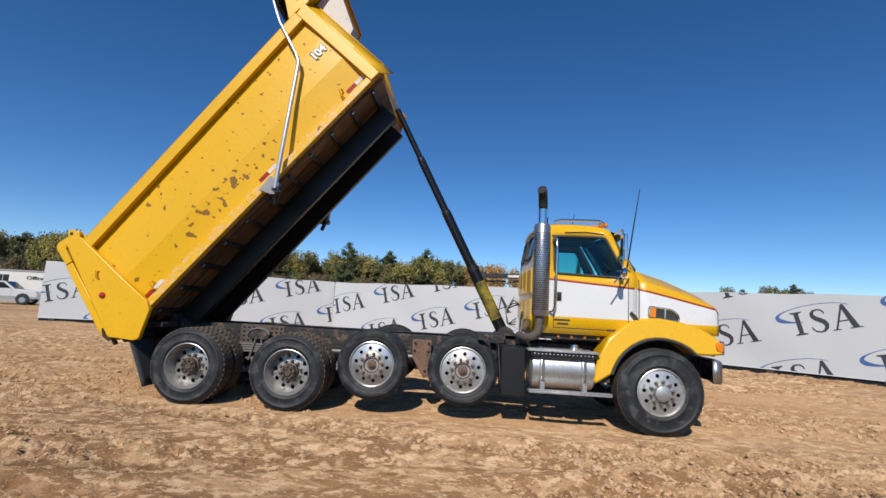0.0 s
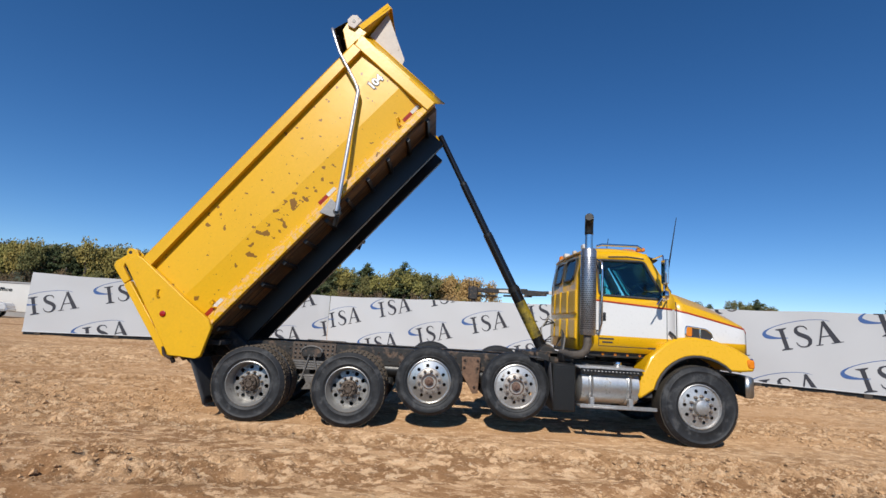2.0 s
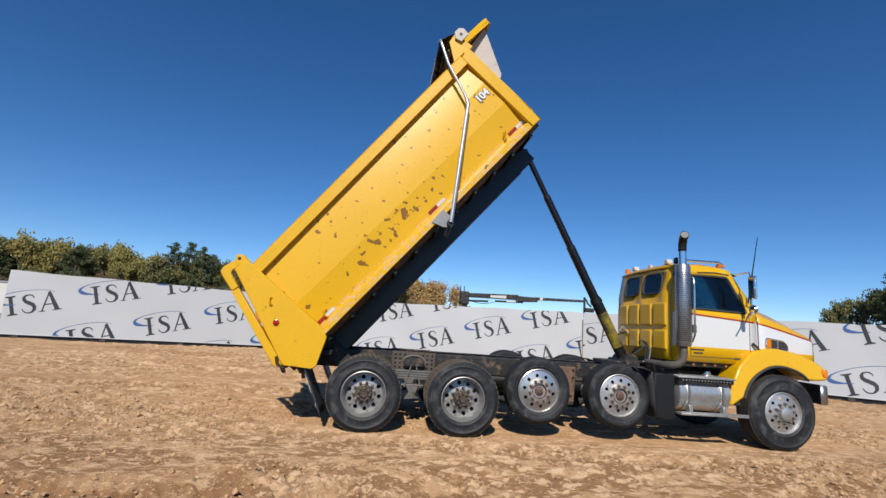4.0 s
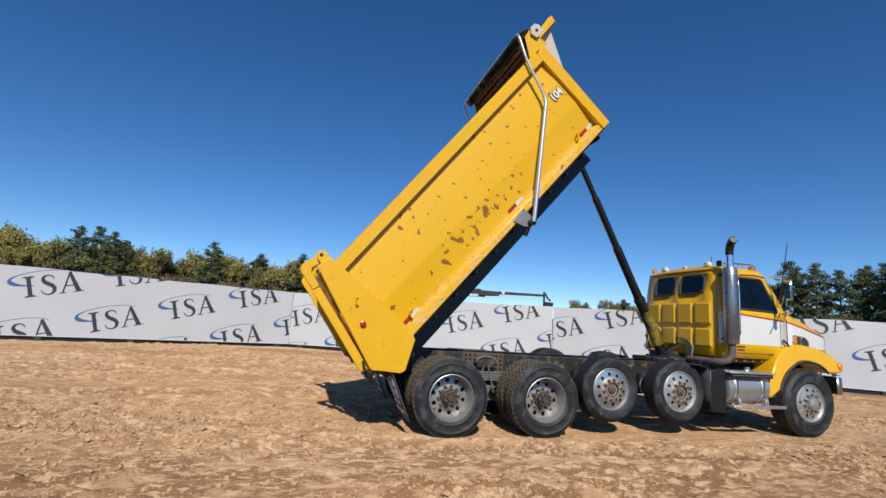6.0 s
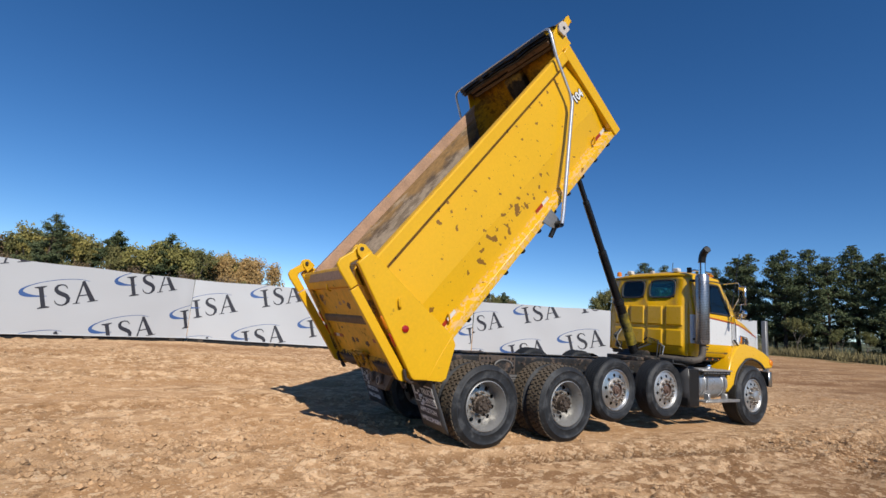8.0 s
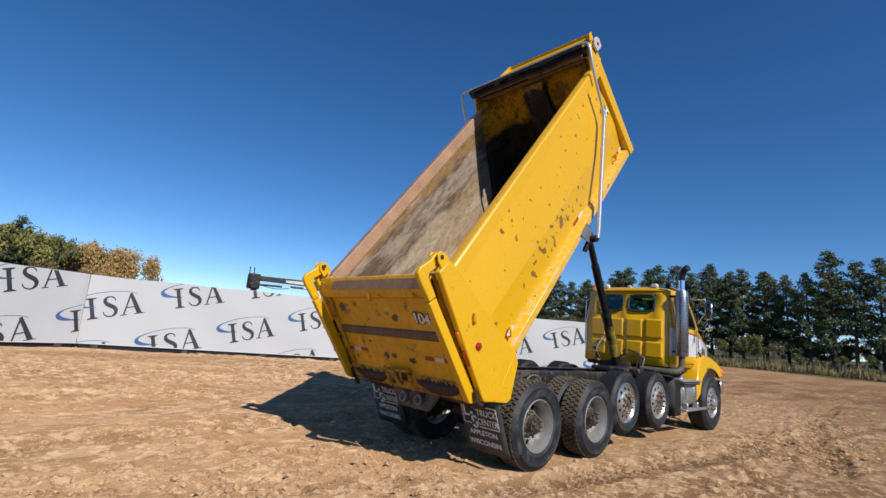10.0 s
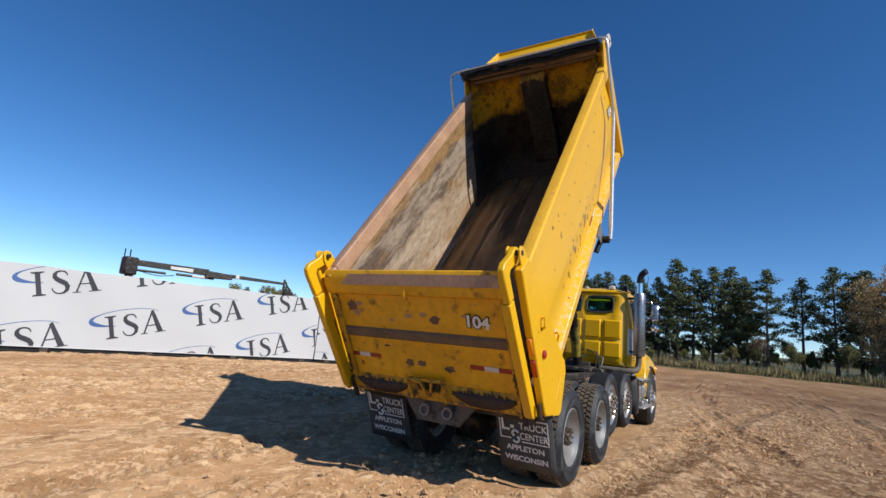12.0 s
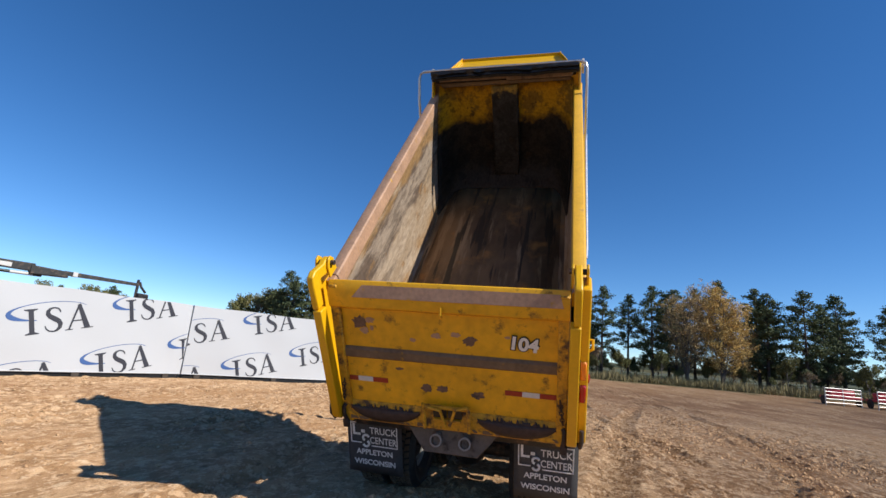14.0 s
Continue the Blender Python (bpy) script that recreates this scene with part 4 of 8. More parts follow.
# chassis
def chassis():
    g = Geo()
    for y in (0.74, 1.46):
        g.box(-0.95, 7.0, y, y + 0.08, 0.78, 1.06, 0.012)
        for z in (0.78, 1.045):
            g.box(-0.95, 7.0, y - (0.05 if y > 1 else -0.06), y + (0.02 if y > 1 else 0.13), z, z + 0.015, 0.004)
    for x in (-0.85, 0.35, 1.0, 2.0, 3.1, 4.1, 5.0, 6.4):
        g.box(x, x + 0.12, 0.80, 1.48, 0.80, 1.03, 0.01)
    frame_part = part("chassis_frame", g, black_frame, truck, "grimy black steel frame rails", bevel=0.0)
    g = Geo()
    for i in range(26):
        for j in range(2):
            x, z = 0.15 + 0.17 * i, 0.86 + 0.11 * j
            g.lathe([(0.014, 0), (0.014, -0.012), (0.008, -0.014)], 8, m=Matrix.Translation((x, 0.738, z)))
    tagged(part("rivets", g, rusty, frame_part), kind="stuff")
    # rear apron and tow plate
    g = Geo()
    g.prism([(-0.98, 0.66, 1.02), (-0.98, 1.62, 1.02), (-0.98, 1.60, 0.80), (-0.98, 1.40, 0.56), (-0.98, 0.88, 0.56), (-0.98, 0.68, 0.80)], (0.05, 0, 0))
    g.box(-1.02, -0.9, 0.95, 1.05, 0.62, 0.76, 0.02)
    g.box(-1.02, -0.9, 1.23, 1.33, 0.62, 0.76, 0.02)
    part("rear_plate", g, plate_grime, truck, "dirty steel rear plate with tow eyes", bevel=0.01)
    for y in (1.0, 1.28):
        g = Geo().lathe([(0.045, -0.012), (0.06, -0.012), (0.06, 0.012), (0.045, 0.012)], 18, closed=True, m=pose(-1.03, y, 0.68, 0, 0, 90))
        part("tow_eye", g, steel_grey, truck)
    for y in (0.60, 1.53):
        part("bed_hinge", Geo().box(-0.95, -0.80, y, y + 0.15, 0.86, 1.02, 0.01), black_frame, truck)
    # axles, brake drums, springs
    for x, z, r in ((0, 0.51, 0.075), (1.37, 0.51, 0.075), (2.482, 0.668, 0.06), (3.705, 0.665, 0.06), (6.266, 0.55, 0.05)):
        g = Geo().tube([(x, 0.45, z), (x, my(0.45), z)], r, 14)
        if x < 2:
            g.lathe([(0.05, -0.24), (0.17, -0.14), (0.21, 0.0), (0.17, 0.14), (0.05, 0.24)], 20, m=pose(x, YC, z, 0, 0, 90))
        part("axle", g, black_frame, truck)
        for s in (1, -1):
            lift = 2 < x < 5
            out = 0.34 if lift else 0.42
            g = Geo().lathe([(0.06, -0.125), (0.24, -0.12), (0.25, -0.1), (0.25, 0.1), (0.19, 0.12)] if lift else [(0.19, -0.13), (0.205, -0.1), (0.205, 0.1), (0.19, 0.12)], 28, m=Matrix.Translation((x, out if s == 1 else my(out), z)) @ Matrix.Rotation(0 if s == 1 else math.pi, 4, "Z"))
            part("brake_drum", g, rusty, truck)
    for y in (0.66, my(0.66)):
        g = Geo()
        for k in range(4):
            h = 0.50 - 0.075 * k
            g.box(0.685 - h, 0.685 + h, y - 0.05, y + 0.045, 0.775 - 0.034 * k, 0.803 - 0.034 * k, 0.004)
        part("leaf_spring", g, spring_grey, truck, "stacked leaf spring of the tandem axles")
        g = Geo().box(0.52, 0.86, y - 0.06, y + 0.07, 0.57, 0.60, 0.01).prism([(0.60, y - 0.06, 0.57), (0.78, y - 0.06, 0.57), (0.74, y - 0.06, 0.46), (0.80, y - 0.06, 0.40), (0.58, y - 0.06, 0.38), (0.64, y - 0.06, 0.48)], (0, 0.12, 0))
        part("spring_saddle", g, spring_grey, truck, "grey cast spring saddle", bevel=0.012)
        for x0, x1 in ((0.66, 0.57), (0.72, 0.81)):
            part("u_bolt", Geo().tube([(x0, y - 0.065, 0.90), (x1, y - 0.065, 0.56)], 0.013, 8), spring_grey, truck)
        cap = [(0.69 + 0.16 * math.cos(radians(a)), y - 0.075, 0.93 + 0.085 * math.sin(radians(a))) for a in range(0, 181, 20)]
        pad = part("spring_cap", Geo().prism(cap + [(0.55, y - 0.075, 0.86), (0.83, y - 0.075, 0.86)], (0, 0.09, 0)), black_frame, truck, "black arched cap over the leaf spring", bevel=0.008)
        part("cap_rim", Geo().tube([(px, py - 0.004, pz + 0.006) for px, py, pz in cap], 0.014, 8), spring_grey, pad)
    for y, back in ((0.722, 0), (my(0.742), 1)):
        fg = part("frame_gusset", Geo().box(0.36, 1.02, y, y + 0.02, 0.80, 1.07, 0.004), gusset_grime, truck, "rusty frame plate with rows of dark bolts")
        for i in (0, 1, 2, 6, 7, 8):
            for j in range(4):
                part("bolt", Geo().lathe([(0.017, 0), (0.017, -0.012), (0.010, -0.015)], 6, m=Matrix.Translation((0.41 + 0.07 * i, y if not back else y + 0.034, 0.84 + 0.063 * j))), black_plain, fg)
    for y in (0.62, my(0.64)):
        g = Geo().prism([(2.96, y, 1.0), (3.24, y, 1.0), (3.22, y, 0.47), (3.14, y, 0.46), (2.97, y, 0.74)], (0, 0.02, 0))
        hb = part("hanger_bracket", g, bracket_rust, truck, "rusty lift axle bracket plate", bevel=0.006)
        for bx, bz in ((3.0, 0.95), (3.2, 0.95), (3.0, 0.84), (3.2, 0.84), (3.16, 0.56)):
            part("bolt", Geo().lathe([(0.02, 0), (0.02, -0.016), (0.01, -0.02)], 6, m=Matrix.Translation((bx, y if y < YC else y + 0.036, bz))), rusty, hb)
    g = Geo().tube([(3.42, 0.60, 0.78), (3.30, 0.5, 0.72), (3.28, 0.45, 0.62), (3.36, 0.42, 0.56)], 0.022, 8)
    part("hook", g, steel_grey, truck)
    g = Geo().tube([(1.5, 0.85, 0.72), (3.4, 0.85, 0.70)], 0.11, 18)
    part("air_tank", g, black_plain, truck)
    g = Geo().tube([(1.9, 1.14, 0.55), (5.2, 1.14, 0.75)], 0.055, 12)
    part("drive_shaft", g, black_frame, truck)
    g = Geo().box(5.1, 6.9, 0.85, 1.43, 0.55, 1.25, 0.05)
    part("engine", g, black_frame, truck, "grimy black engine block", bevel=0.0)


chassis()


# wheels
def disc(g, r0, y0, r1, y1, rh, hr, holes=10, na=200, nr=22):
    rows = [[((r0 + (r1 - r0) * i / nr) * math.cos(2 * math.pi * k / na), y0 + (y1 - y0) * i / nr, (r0 + (r1 - r0) * i / nr) * math.sin(2 * math.pi * k / na)) for k in range(na + 1)] for i in range(nr + 1)]

    def keep(i, j):
        r, a = r0 + (r1 - r0) * (i + 0.5) / nr, 2 * math.pi * (j + 0.5) / na
        for h in range(holes):
            t = 2 * math.pi * h / holes
            if math.hypot(r * math.cos(a) - rh * math.cos(t), r * math.sin(a) - rh * math.sin(t)) < hr:
                return False
        return True

    return g.grid(rows, keep)


def tyre_mesh(radius, width, rows, lugs, depth, name):
    k = radius / 0.51
    prof = [(0.298, 0.012), (0.32, -0.006), (0.334, -0.009), (0.338, -0.015), (0.346, -0.016), (0.350, -0.012), (0.41 * k, -0.026), (0.436 * k, -0.025), (0.440 * k, -0.031), (0.452 * k, -0.030), (0.456 * k, -0.022), (0.485 * k, -0.004), (0.50 * k, 0.014), (radius - depth, 0.035)]
    prof += [(r, width - y) for r, y in reversed(prof)]
    me = Geo().lathe(prof, 72, closed=True).mesh(name, tyre_side, angle=60)
    g = Geo()
    span = (width - 0.03) / rows
    for c in range(rows):
        for q in range(lugs):
            a = 2 * math.pi * (q + 0.5 * (c % 2)) / lugs
            half = math.pi / lugs * 0.70
            y0, y1 = 0.015 + span * c + 0.006, 0.015 + span * (c + 1) - 0.006
            ri, ro = radius - depth - 0.006, radius
            if c in (0, rows - 1):
                ri -= 0.008
            sk = 0.3 * half * (1 if c % 2 else -1)
            pts = [(r * math.cos(a + s * half + (sk if y == y1 else -sk)), y, r * math.sin(a + s * half + (sk if y == y1 else -sk))) for r in (ri, ro) for y in (y0, y1) for s in (-1, 1)]
            g.add(pts, [(0, 1, 3, 2), (4, 5, 7, 6), (0, 1, 5, 4), (2, 3, 7, 6), (0, 2, 6, 4), (1, 3, 7, 5)])
    return me, g


def dual_wheel_parts():
    g = Geo()
    g.lathe([(0.307, 0.006), (0.305, -0.006), (0.296, -0.010), (0.290, 0.004), (0.284, 0.03), (0.272, 0.05), (0.266, 0.13), (0.257, 0.165), (0.262, 0.20), (0.30, 0.22), (0.307, 0.20)], 64, closed=True)
    barrel = g.mesh("rim", rim_bright)
    g = Geo()
    disc(g, 0.260, 0.172, 0.115, 0.150, 0.212, 0.028)
    face = g.mesh("wheel_disc", disc_alloy)
    g = Geo()
    g.lathe([(0.120, 0.16), (0.114, 0.11), (0.098, 0.10), (0.092, 0.05), (0.098, 0.045), (0.098, 0.030), (0.060, 0.028), (0.052, 0.012), (0.040, 0.010), (0.034, 0.022), (0.012, 0.024)], 28)
    hub = g.mesh("hub", hub_grime)
    return barrel, face, hub


def single_wheel_parts(metal, capped):
    g = Geo()
    g.lathe([(0.307, 0.006), (0.305, -0.006), (0.296, -0.010), (0.288, 0.0), (0.283, 0.012), (0.272, 0.02), (0.285, 0.10), (0.307, 0.12)], 64, closed=True)
    barrel = g.mesh("rim", metal)
    g = Geo()
    disc(g, 0.278, 0.016, 0.105, -0.018, 0.214, 0.024)
    face = g.mesh("wheel_disc", metal)
    g = Geo()
    if capped:
        g.lathe([(0.112, 0.0), (0.11, -0.04), (0.095, -0.075), (0.05, -0.09), (0.01, -0.092)], 28)
    else:
        g.lathe([(0.108, 0.01), (0.106, -0.034), (0.099, -0.036), (0.095, 0.05), (0.102, 0.06)], 28, closed=True)
    hub = g.mesh("hub", hub_rust if not capped else metal)
    if capped:
        return barrel, face, hub
    core = Geo().lathe([(0.066, 0.15), (0.064, 0.0), (0.058, -0.03), (0.036, -0.036), (0.034, -0.052), (0.022, -0.056), (0.020, -0.048), (0.006, -0.048)], 24).mesh("hub_core", hub_rust)
    ring = Geo().lathe([(0.184, -0.001), (0.181, -0.013), (0.176, -0.017), (0.112, -0.028), (0.108, -0.024), (0.108, 0.0)], 48).mesh("mounting_ring", mount_alloy)
    return barrel, face, hub, core, ring


REAR_TYRE, REAR_LUGS = tyre_mesh(0.512, 0.27, 4, 46, 0.018, "tyre")
REAR_TREAD = REAR_LUGS.mesh("tread", tread_dirt, smooth=False)
LIFT_TYRE, LIFT_LUGS = tyre_mesh(0.472, 0.26, 5, 90, 0.008, "tyre")
LIFT_TREAD = LIFT_LUGS.mesh("tread", rubber, smooth=False)
STEER_TYRE, STEER_LUGS = tyre_mesh(0.555, 0.30, 5, 100, 0.010, "tyre")
STEER_TREAD = STEER_LUGS.mesh("tread", steer_dust, smooth=False)
WHEEL_NUT = Geo().lathe([(0.024, -0.01), (0.024, -0.028), (0.019, -0.031), (0.019, -0.058), (0.009, -0.068)], 6).mesh("wheel_nut", nut_bronze)
DRIVE_NUT = Geo().lathe([(0.022, 0.16), (0.022, 0.135), (0.017, 0.132), (0.017, 0.105), (0.008, 0.095)], 6).mesh("wheel_nut", nut_bronze)
HUB_BOLT = Geo().lathe([(0.015, 0.04), (0.015, 0.012), (0.009, 0.010), (0.009, -0.004), (0.003, -0.006)], 6).mesh("hub_bolt", hub_grime)
DUAL = dual_wheel_parts()
LIFT_RIM = single_wheel_parts(alloy, False)
LIFT_RIM_DULL = single_wheel_parts(weathered_alloy, False)
STEER_RIM = single_wheel_parts(weathered_alloy, True)


def wheel(x, y, z, left, tyre, tread, rim_parts, label, spin=0.0, toe=0.0):
    m = Matrix.Translation((x, y, z)) @ Matrix.Rotation((math.pi if left else 0) + radians(toe), 4, "Z") @ Matrix.Rotation(radians(spin), 4, "Y")
    w = part("wheel", rim_parts[1], None, truck, label, m=m)
    part("tyre", tyre, None, w, m=m)
    part("tread", tread, None, w, m=m)
    part("rim", rim_parts[0], None, w, m=m)
    part("hub", rim_parts[2], None, w, m=m)
    if len(rim_parts) > 3:
        part("hub_core", rim_parts[3], None, w, m=m)
        part("mounting_ring", rim_parts[4], None, w, m=m)
    for k in range(10):
        a = 2 * math.pi * (k + 0.5) / 10
        part("wheel_nut", DRIVE_NUT if rim_parts is DUAL else WHEEL_NUT, None, w, m=m @ Matrix.Translation((0.143 * math.cos(a), 0, 0.143 * math.sin(a))))
    for k in range(8 if rim_parts is DUAL else 0):
        a = 2 * math.pi * k / 8
        part("hub_bolt", HUB_BOLT, None, w, m=m @ Matrix.Translation((0.077 * math.cos(a), 0, 0.077 * math.sin(a))))


for n, x in enumerate((0.0, 1.37)):
    for left in (False, True):
        y0, s = (my(0.0), -1) if left else (0.0, 1)
        wheel(x, y0, 0.505, left, REAR_TYRE, REAR_TREAD, DUAL, "dual drive wheel with dull aluminium rim and rusty hub", 11 + 31 * n)
        wheel(x, y0 + s * 0.335, 0.505, left, REAR_TYRE, REAR_TREAD, DUAL, "inner dual drive wheel, dusty", 23 + 17 * n)
for n, (x, z) in enumerate(((2.482, 0.668), (3.705, 0.665))):
    for left in (False, True):
        wheel(x, my(0.10) if left else 0.10, z, left, LIFT_TYRE, LIFT_TREAD, LIFT_RIM if n == 0 else LIFT_RIM_DULL, "lift axle wheel raised off the ground, polished aluminium rim" if n == 0 else "lift axle wheel raised off the ground, dull aluminium rim", 9 + 14 * n)
for left in (False, True):
    wheel(6.266, my(0.03) if left else 0.03, 0.55, left, STEER_TYRE, STEER_TREAD, STEER_RIM, "wide steering wheel tyre on aluminium rim", 5)
for x, z in ((2.482, 0.668), (3.705, 0.665)):
    for y in (0.56, my(0.56)):
        g = Geo().lathe([(0.05, -0.13), (0.12, -0.10), (0.135, 0), (0.12, 0.08), (0.06, 0.12)], 20, m=pose(x - 0.18, y + (0.12 if y < YC else -0.12), z + 0.12, 90, 0, 0))
        part("air_spring", g, rubber, truck, "black rubber air spring")


# mud flaps
def flaps():
    for y0 in (-0.035, 1.715):
        g = Geo()
        rows = []
        for k in range(9):
            t = k / 8
            x, z = -0.905 + 0.353 * t, 0.99 - 0.79 * t
            rows.append([(x + 0.002 * math.sin(9 * s + 3 * t), y0 + 0.6 * s, z) for s in (q / 6 for q in range(7))])
        g.grid(rows)
        fl = part("mud_flap", g, flap_rubber, truck, "black rubber mud flap with white lettering", thick=0.012)
        slope = math.degrees(math.atan2(0.33, 0.74))
        base = pose(-0.752, y0 + 0.30, 0.62, 90 - slope, 0, -90)
        face = Matrix.Translation((-0.692 - 0.010, y0 + 0.30, 0.51)) @ Matrix.Rotation(-math.pi / 2, 4, "Z") @ Matrix.Rotation(math.pi / 2 + radians(slope), 4, "X")
        part("lettering", text_mesh("APPLETON", 0.083, flap_print, 0.001, 0.002), None, fl, m=face @ Matrix.Translation((0, -0.10, 0.004)))
        part("lettering", text_mesh("WISCONSIN", 0.083, flap_print, 0.001, 0.002), None, fl, m=face @ Matrix.Translation((0, -0.215, 0.004)))
        part("lettering", text_mesh("TRUCK", 0.105, flap_print, 0.001, 0.001), None, fl, m=face @ Matrix.Translation((0.10, 0.15, 0.004)) @ Matrix.Diagonal((0.85, 1, 1, 1)))
        part("lettering", text_mesh("CENTER", 0.105, flap_print, 0.001, 0.001), None, fl, m=face @ Matrix.Translation((0.10, 0.04, 0.004)) @ Matrix.Diagonal((0.76, 1, 1, 1)))
        g = Geo()
        for x0, x1, z0, z1 in ((-0.235, -0.21, 0.09, 0.22), (-0.21, -0.15, 0.09, 0.115), (-0.14, -0.10, 0.12, 0.155)):
            g.box(x0, x1, z0, z1, 0, 0.003, 0.001)
        for cx, cz, a0 in ((-0.09, 0.065, 20), (-0.09, 0.0, 200)):
            g.tube([(cx + 0.033 * math.cos(radians(a0 + 28 * k)), cz + 0.033 * math.sin(radians(a0 + 28 * k)), 0.001) for k in range(9)], 0.012, 6)
        for x0, x1, z0, z1 in ((-0.26, 0.26, 0.225, 0.237), (-0.26, -0.248, 0.0, 0.237), (0.248, 0.26, -0.025, 0.237), (-0.03, 0.26, -0.025, -0.013), (-0.26, -0.14, 0.0, 0.012)):
            g.box(x0, x1, z0, z1, 0, 0.003, 0.001)
        part("printed_border", g, flap_print, fl, m=face @ Matrix.Translation((0, 0, 0.004)))
        g = Geo().box(-0.93, -0.86, y0 + (0.10 if y0 < 1 else 0.0), y0 + (0.6 if y0 < 1 else 0.5), 0.97, 1.03, 0.006).tube([(-0.9, y0 + 0.5 if y0 < 1 else y0 + 0.1, 1.0), (-0.9, 0.78 if y0 < 1 else 1.5, 0.98)], 0.02, 8)
        part("flap_hanger", g, black_frame, truck)
    for y in (0.16, my(0.66)):
        part("fender_stub", Geo().box(-0.80, -0.50, y, y + 0.5, 0.98, 1.05, 0.01), black_frame, truck)


flaps()


# bed, in its own frame: u forward along the floor, w up from it
def bed():
    top = lambda u: 1.72 + 0.19 * u / 4.4
    fold = lambda u: 1.07 + 0.30 * u / 4.48
    g = Geo()
    g.box(0.0, 4.66, 0.10, my(0.10), 0.30, 0.37, 0.01)
    body = part("dump_body", g, steel_floor, truck, "raised yellow steel dump body, paint chipped by stones", m=BED)

    def bp(name, geo, mats, label="", **how):
        return part(name, geo, mats, body, label, m=BED, **how)

    us = [0.02 + 4.70 * i / 24 for i in range(25)]
    for side in (0, 1):
        Y = (lambda y: my(y)) if side else (lambda y: y)
        # outer skin
        prof = lambda u: [(0.075, 0.42), (0.012, 0.92), (0.012 + 0.0, max(fold(u), 0.94)), (0.052, top(u) - 0.10)]
        g = Geo().grid([[(u, Y(prof(u)[k][0]), prof(u)[k][1]) for u in us] for k in range(4)])
        bp("side_panel", g, bed_side_paint, "yellow side panel with rust chips and folds" if not side else "yellow side panel", angle=5)
        # inner skin
        inner = lambda u: [(0.15, 0.372), (0.12, 0.42), (0.095, 0.60), (0.075, 0.92), (0.07, fold(u)), (0.078, top(u) - 0.15)]
        g = Geo().grid([[(u, Y(inner(u)[k][0]), inner(u)[k][1]) for u in (0.02 + 4.26 * i / 22 for i in range(23))] for k in range(6)])
        bp("inner_liner", g, steel_in, "worn brown steel inner side", angle=25)
        # rails
        g = Geo()
        rows = []
        for u in (0.02, 1.2, 2.4, 3.6, 4.497):
            t = top(u)
            rows.append([(u, Y(y), w) for y, w in ((-0.045, t - 0.02), (-0.03, t), (0.065, t), (0.075, t - 0.02), (0.075, t - 0.16), (-0.045, t - 0.16), (-0.045, t - 0.02))])
        g.grid(rows, slot=lambda i, j: 1 if j in (1, 2, 3) else 0)
        g.add(rows[0][:6], [tuple(range(6))])
        g.add(rows[-1][:6], [tuple(range(6))])
        bp("top_rail", g, [bed_yellow, rail_worn], "yellow box rail", weld=True, angle=30)
        rows = [[(u, Y(y), top(u) + h) for y, h in ((-0.035, 0.001), (-0.025, 0.008), (0.07, 0.008), (0.084, -0.005), (0.084, -0.155), (0.07, -0.155), (0.065, -0.01), (-0.03, -0.004), (-0.035, 0.001))] for u in (0.1 + 4.5 * k / 12 for k in range(13))]
        bp("rail_cap", Geo().grid(rows), rail_worn if side else rail_yellow, "scuffed rail cap, paint worn to bare steel", weld=True)
        g = Geo().prism([(0.03, Y(-0.02), 0.346), (0.03, Y(-0.02), 0.44), (0.03, Y(0.09), 0.50), (0.03, Y(0.09), 0.346)], (4.62, 0, 0))
        bp("bottom_rail", g, bed_side_paint, "scuffed yellow lower rail", bevel=0.008)
        # rear corner post: a deep plate whose rear face carries the lamps
        sg = 1 if not side else -1
        outer = [(-0.09, 1.79), (-0.08, 1.835), (0.11, 1.815), (0.135, 1.70), (0.155, 0.90), (0.185, 0.42), (0.13, 0.30), (-0.235, 0.125), (-0.275, 0.13), (-0.515, 0.44), (-0.512, 0.49)]
        g = Geo().prism([(u, Y(-0.075), w) for u, w in outer], (0, 0.073 * sg, 0))
        post = bp("corner_post", g, post_yellow, "yellow rear corner post with marker light", bevel=0.012)
        g = Geo().prism([(u, Y(-0.075), w) for u, w in ((0.183, 0.415), (0.128, 0.302), (-0.232, 0.13), (-0.30, 0.155), (-0.41, 0.31), (-0.16, 0.36))], (0, -0.005 * sg, 0))
        part("foot_plate", g, post_yellow, post, m=BED, bevel=0.003)
        # gate edge flange and the hinge arm that hooks over the pin on the post
        edge = [(-0.60, 0.50), (-0.618, 0.55), (-0.325, 1.655), (-0.225, 1.63), (-0.49, 0.60), (-0.50, 0.44)]
        g = Geo().prism([(u, Y(0.002), w) for u, w in edge], (0, 0.082 * sg, 0))
        flange = part("gate_flange", g, post_yellow, post, m=BED, bevel=0.008)
        arm = [(-0.315, 1.66), (-0.262, 1.90), (-0.235, 1.965), (-0.17, 1.985), (-0.01, 1.945), (0.03, 1.955), (0.10, 1.945), (0.135, 1.90), (0.125, 1.845), (0.02, 1.825), (-0.12, 1.865), (-0.16, 1.84), (-0.215, 1.64)]
        g = Geo().prism([(u, Y(0.0), w) for u, w in arm], (0, 0.060 * sg, 0))
        part("hinge_arm", g, post_yellow, post, "yellow hinge arm of the tailgate", m=BED, bevel=0.012)
        for yy in (-0.052, 0.064):
            g = Geo().prism([(u, Y(yy), w) for u, w in ((-0.02, 1.79), (0.0, 1.90), (0.04, 1.955), (0.09, 1.96), (0.13, 1.91), (0.13, 1.79))], (0, 0.018 * sg, 0))
            part("hinge_lug", g, post_yellow, post, m=BED, bevel=0.005)
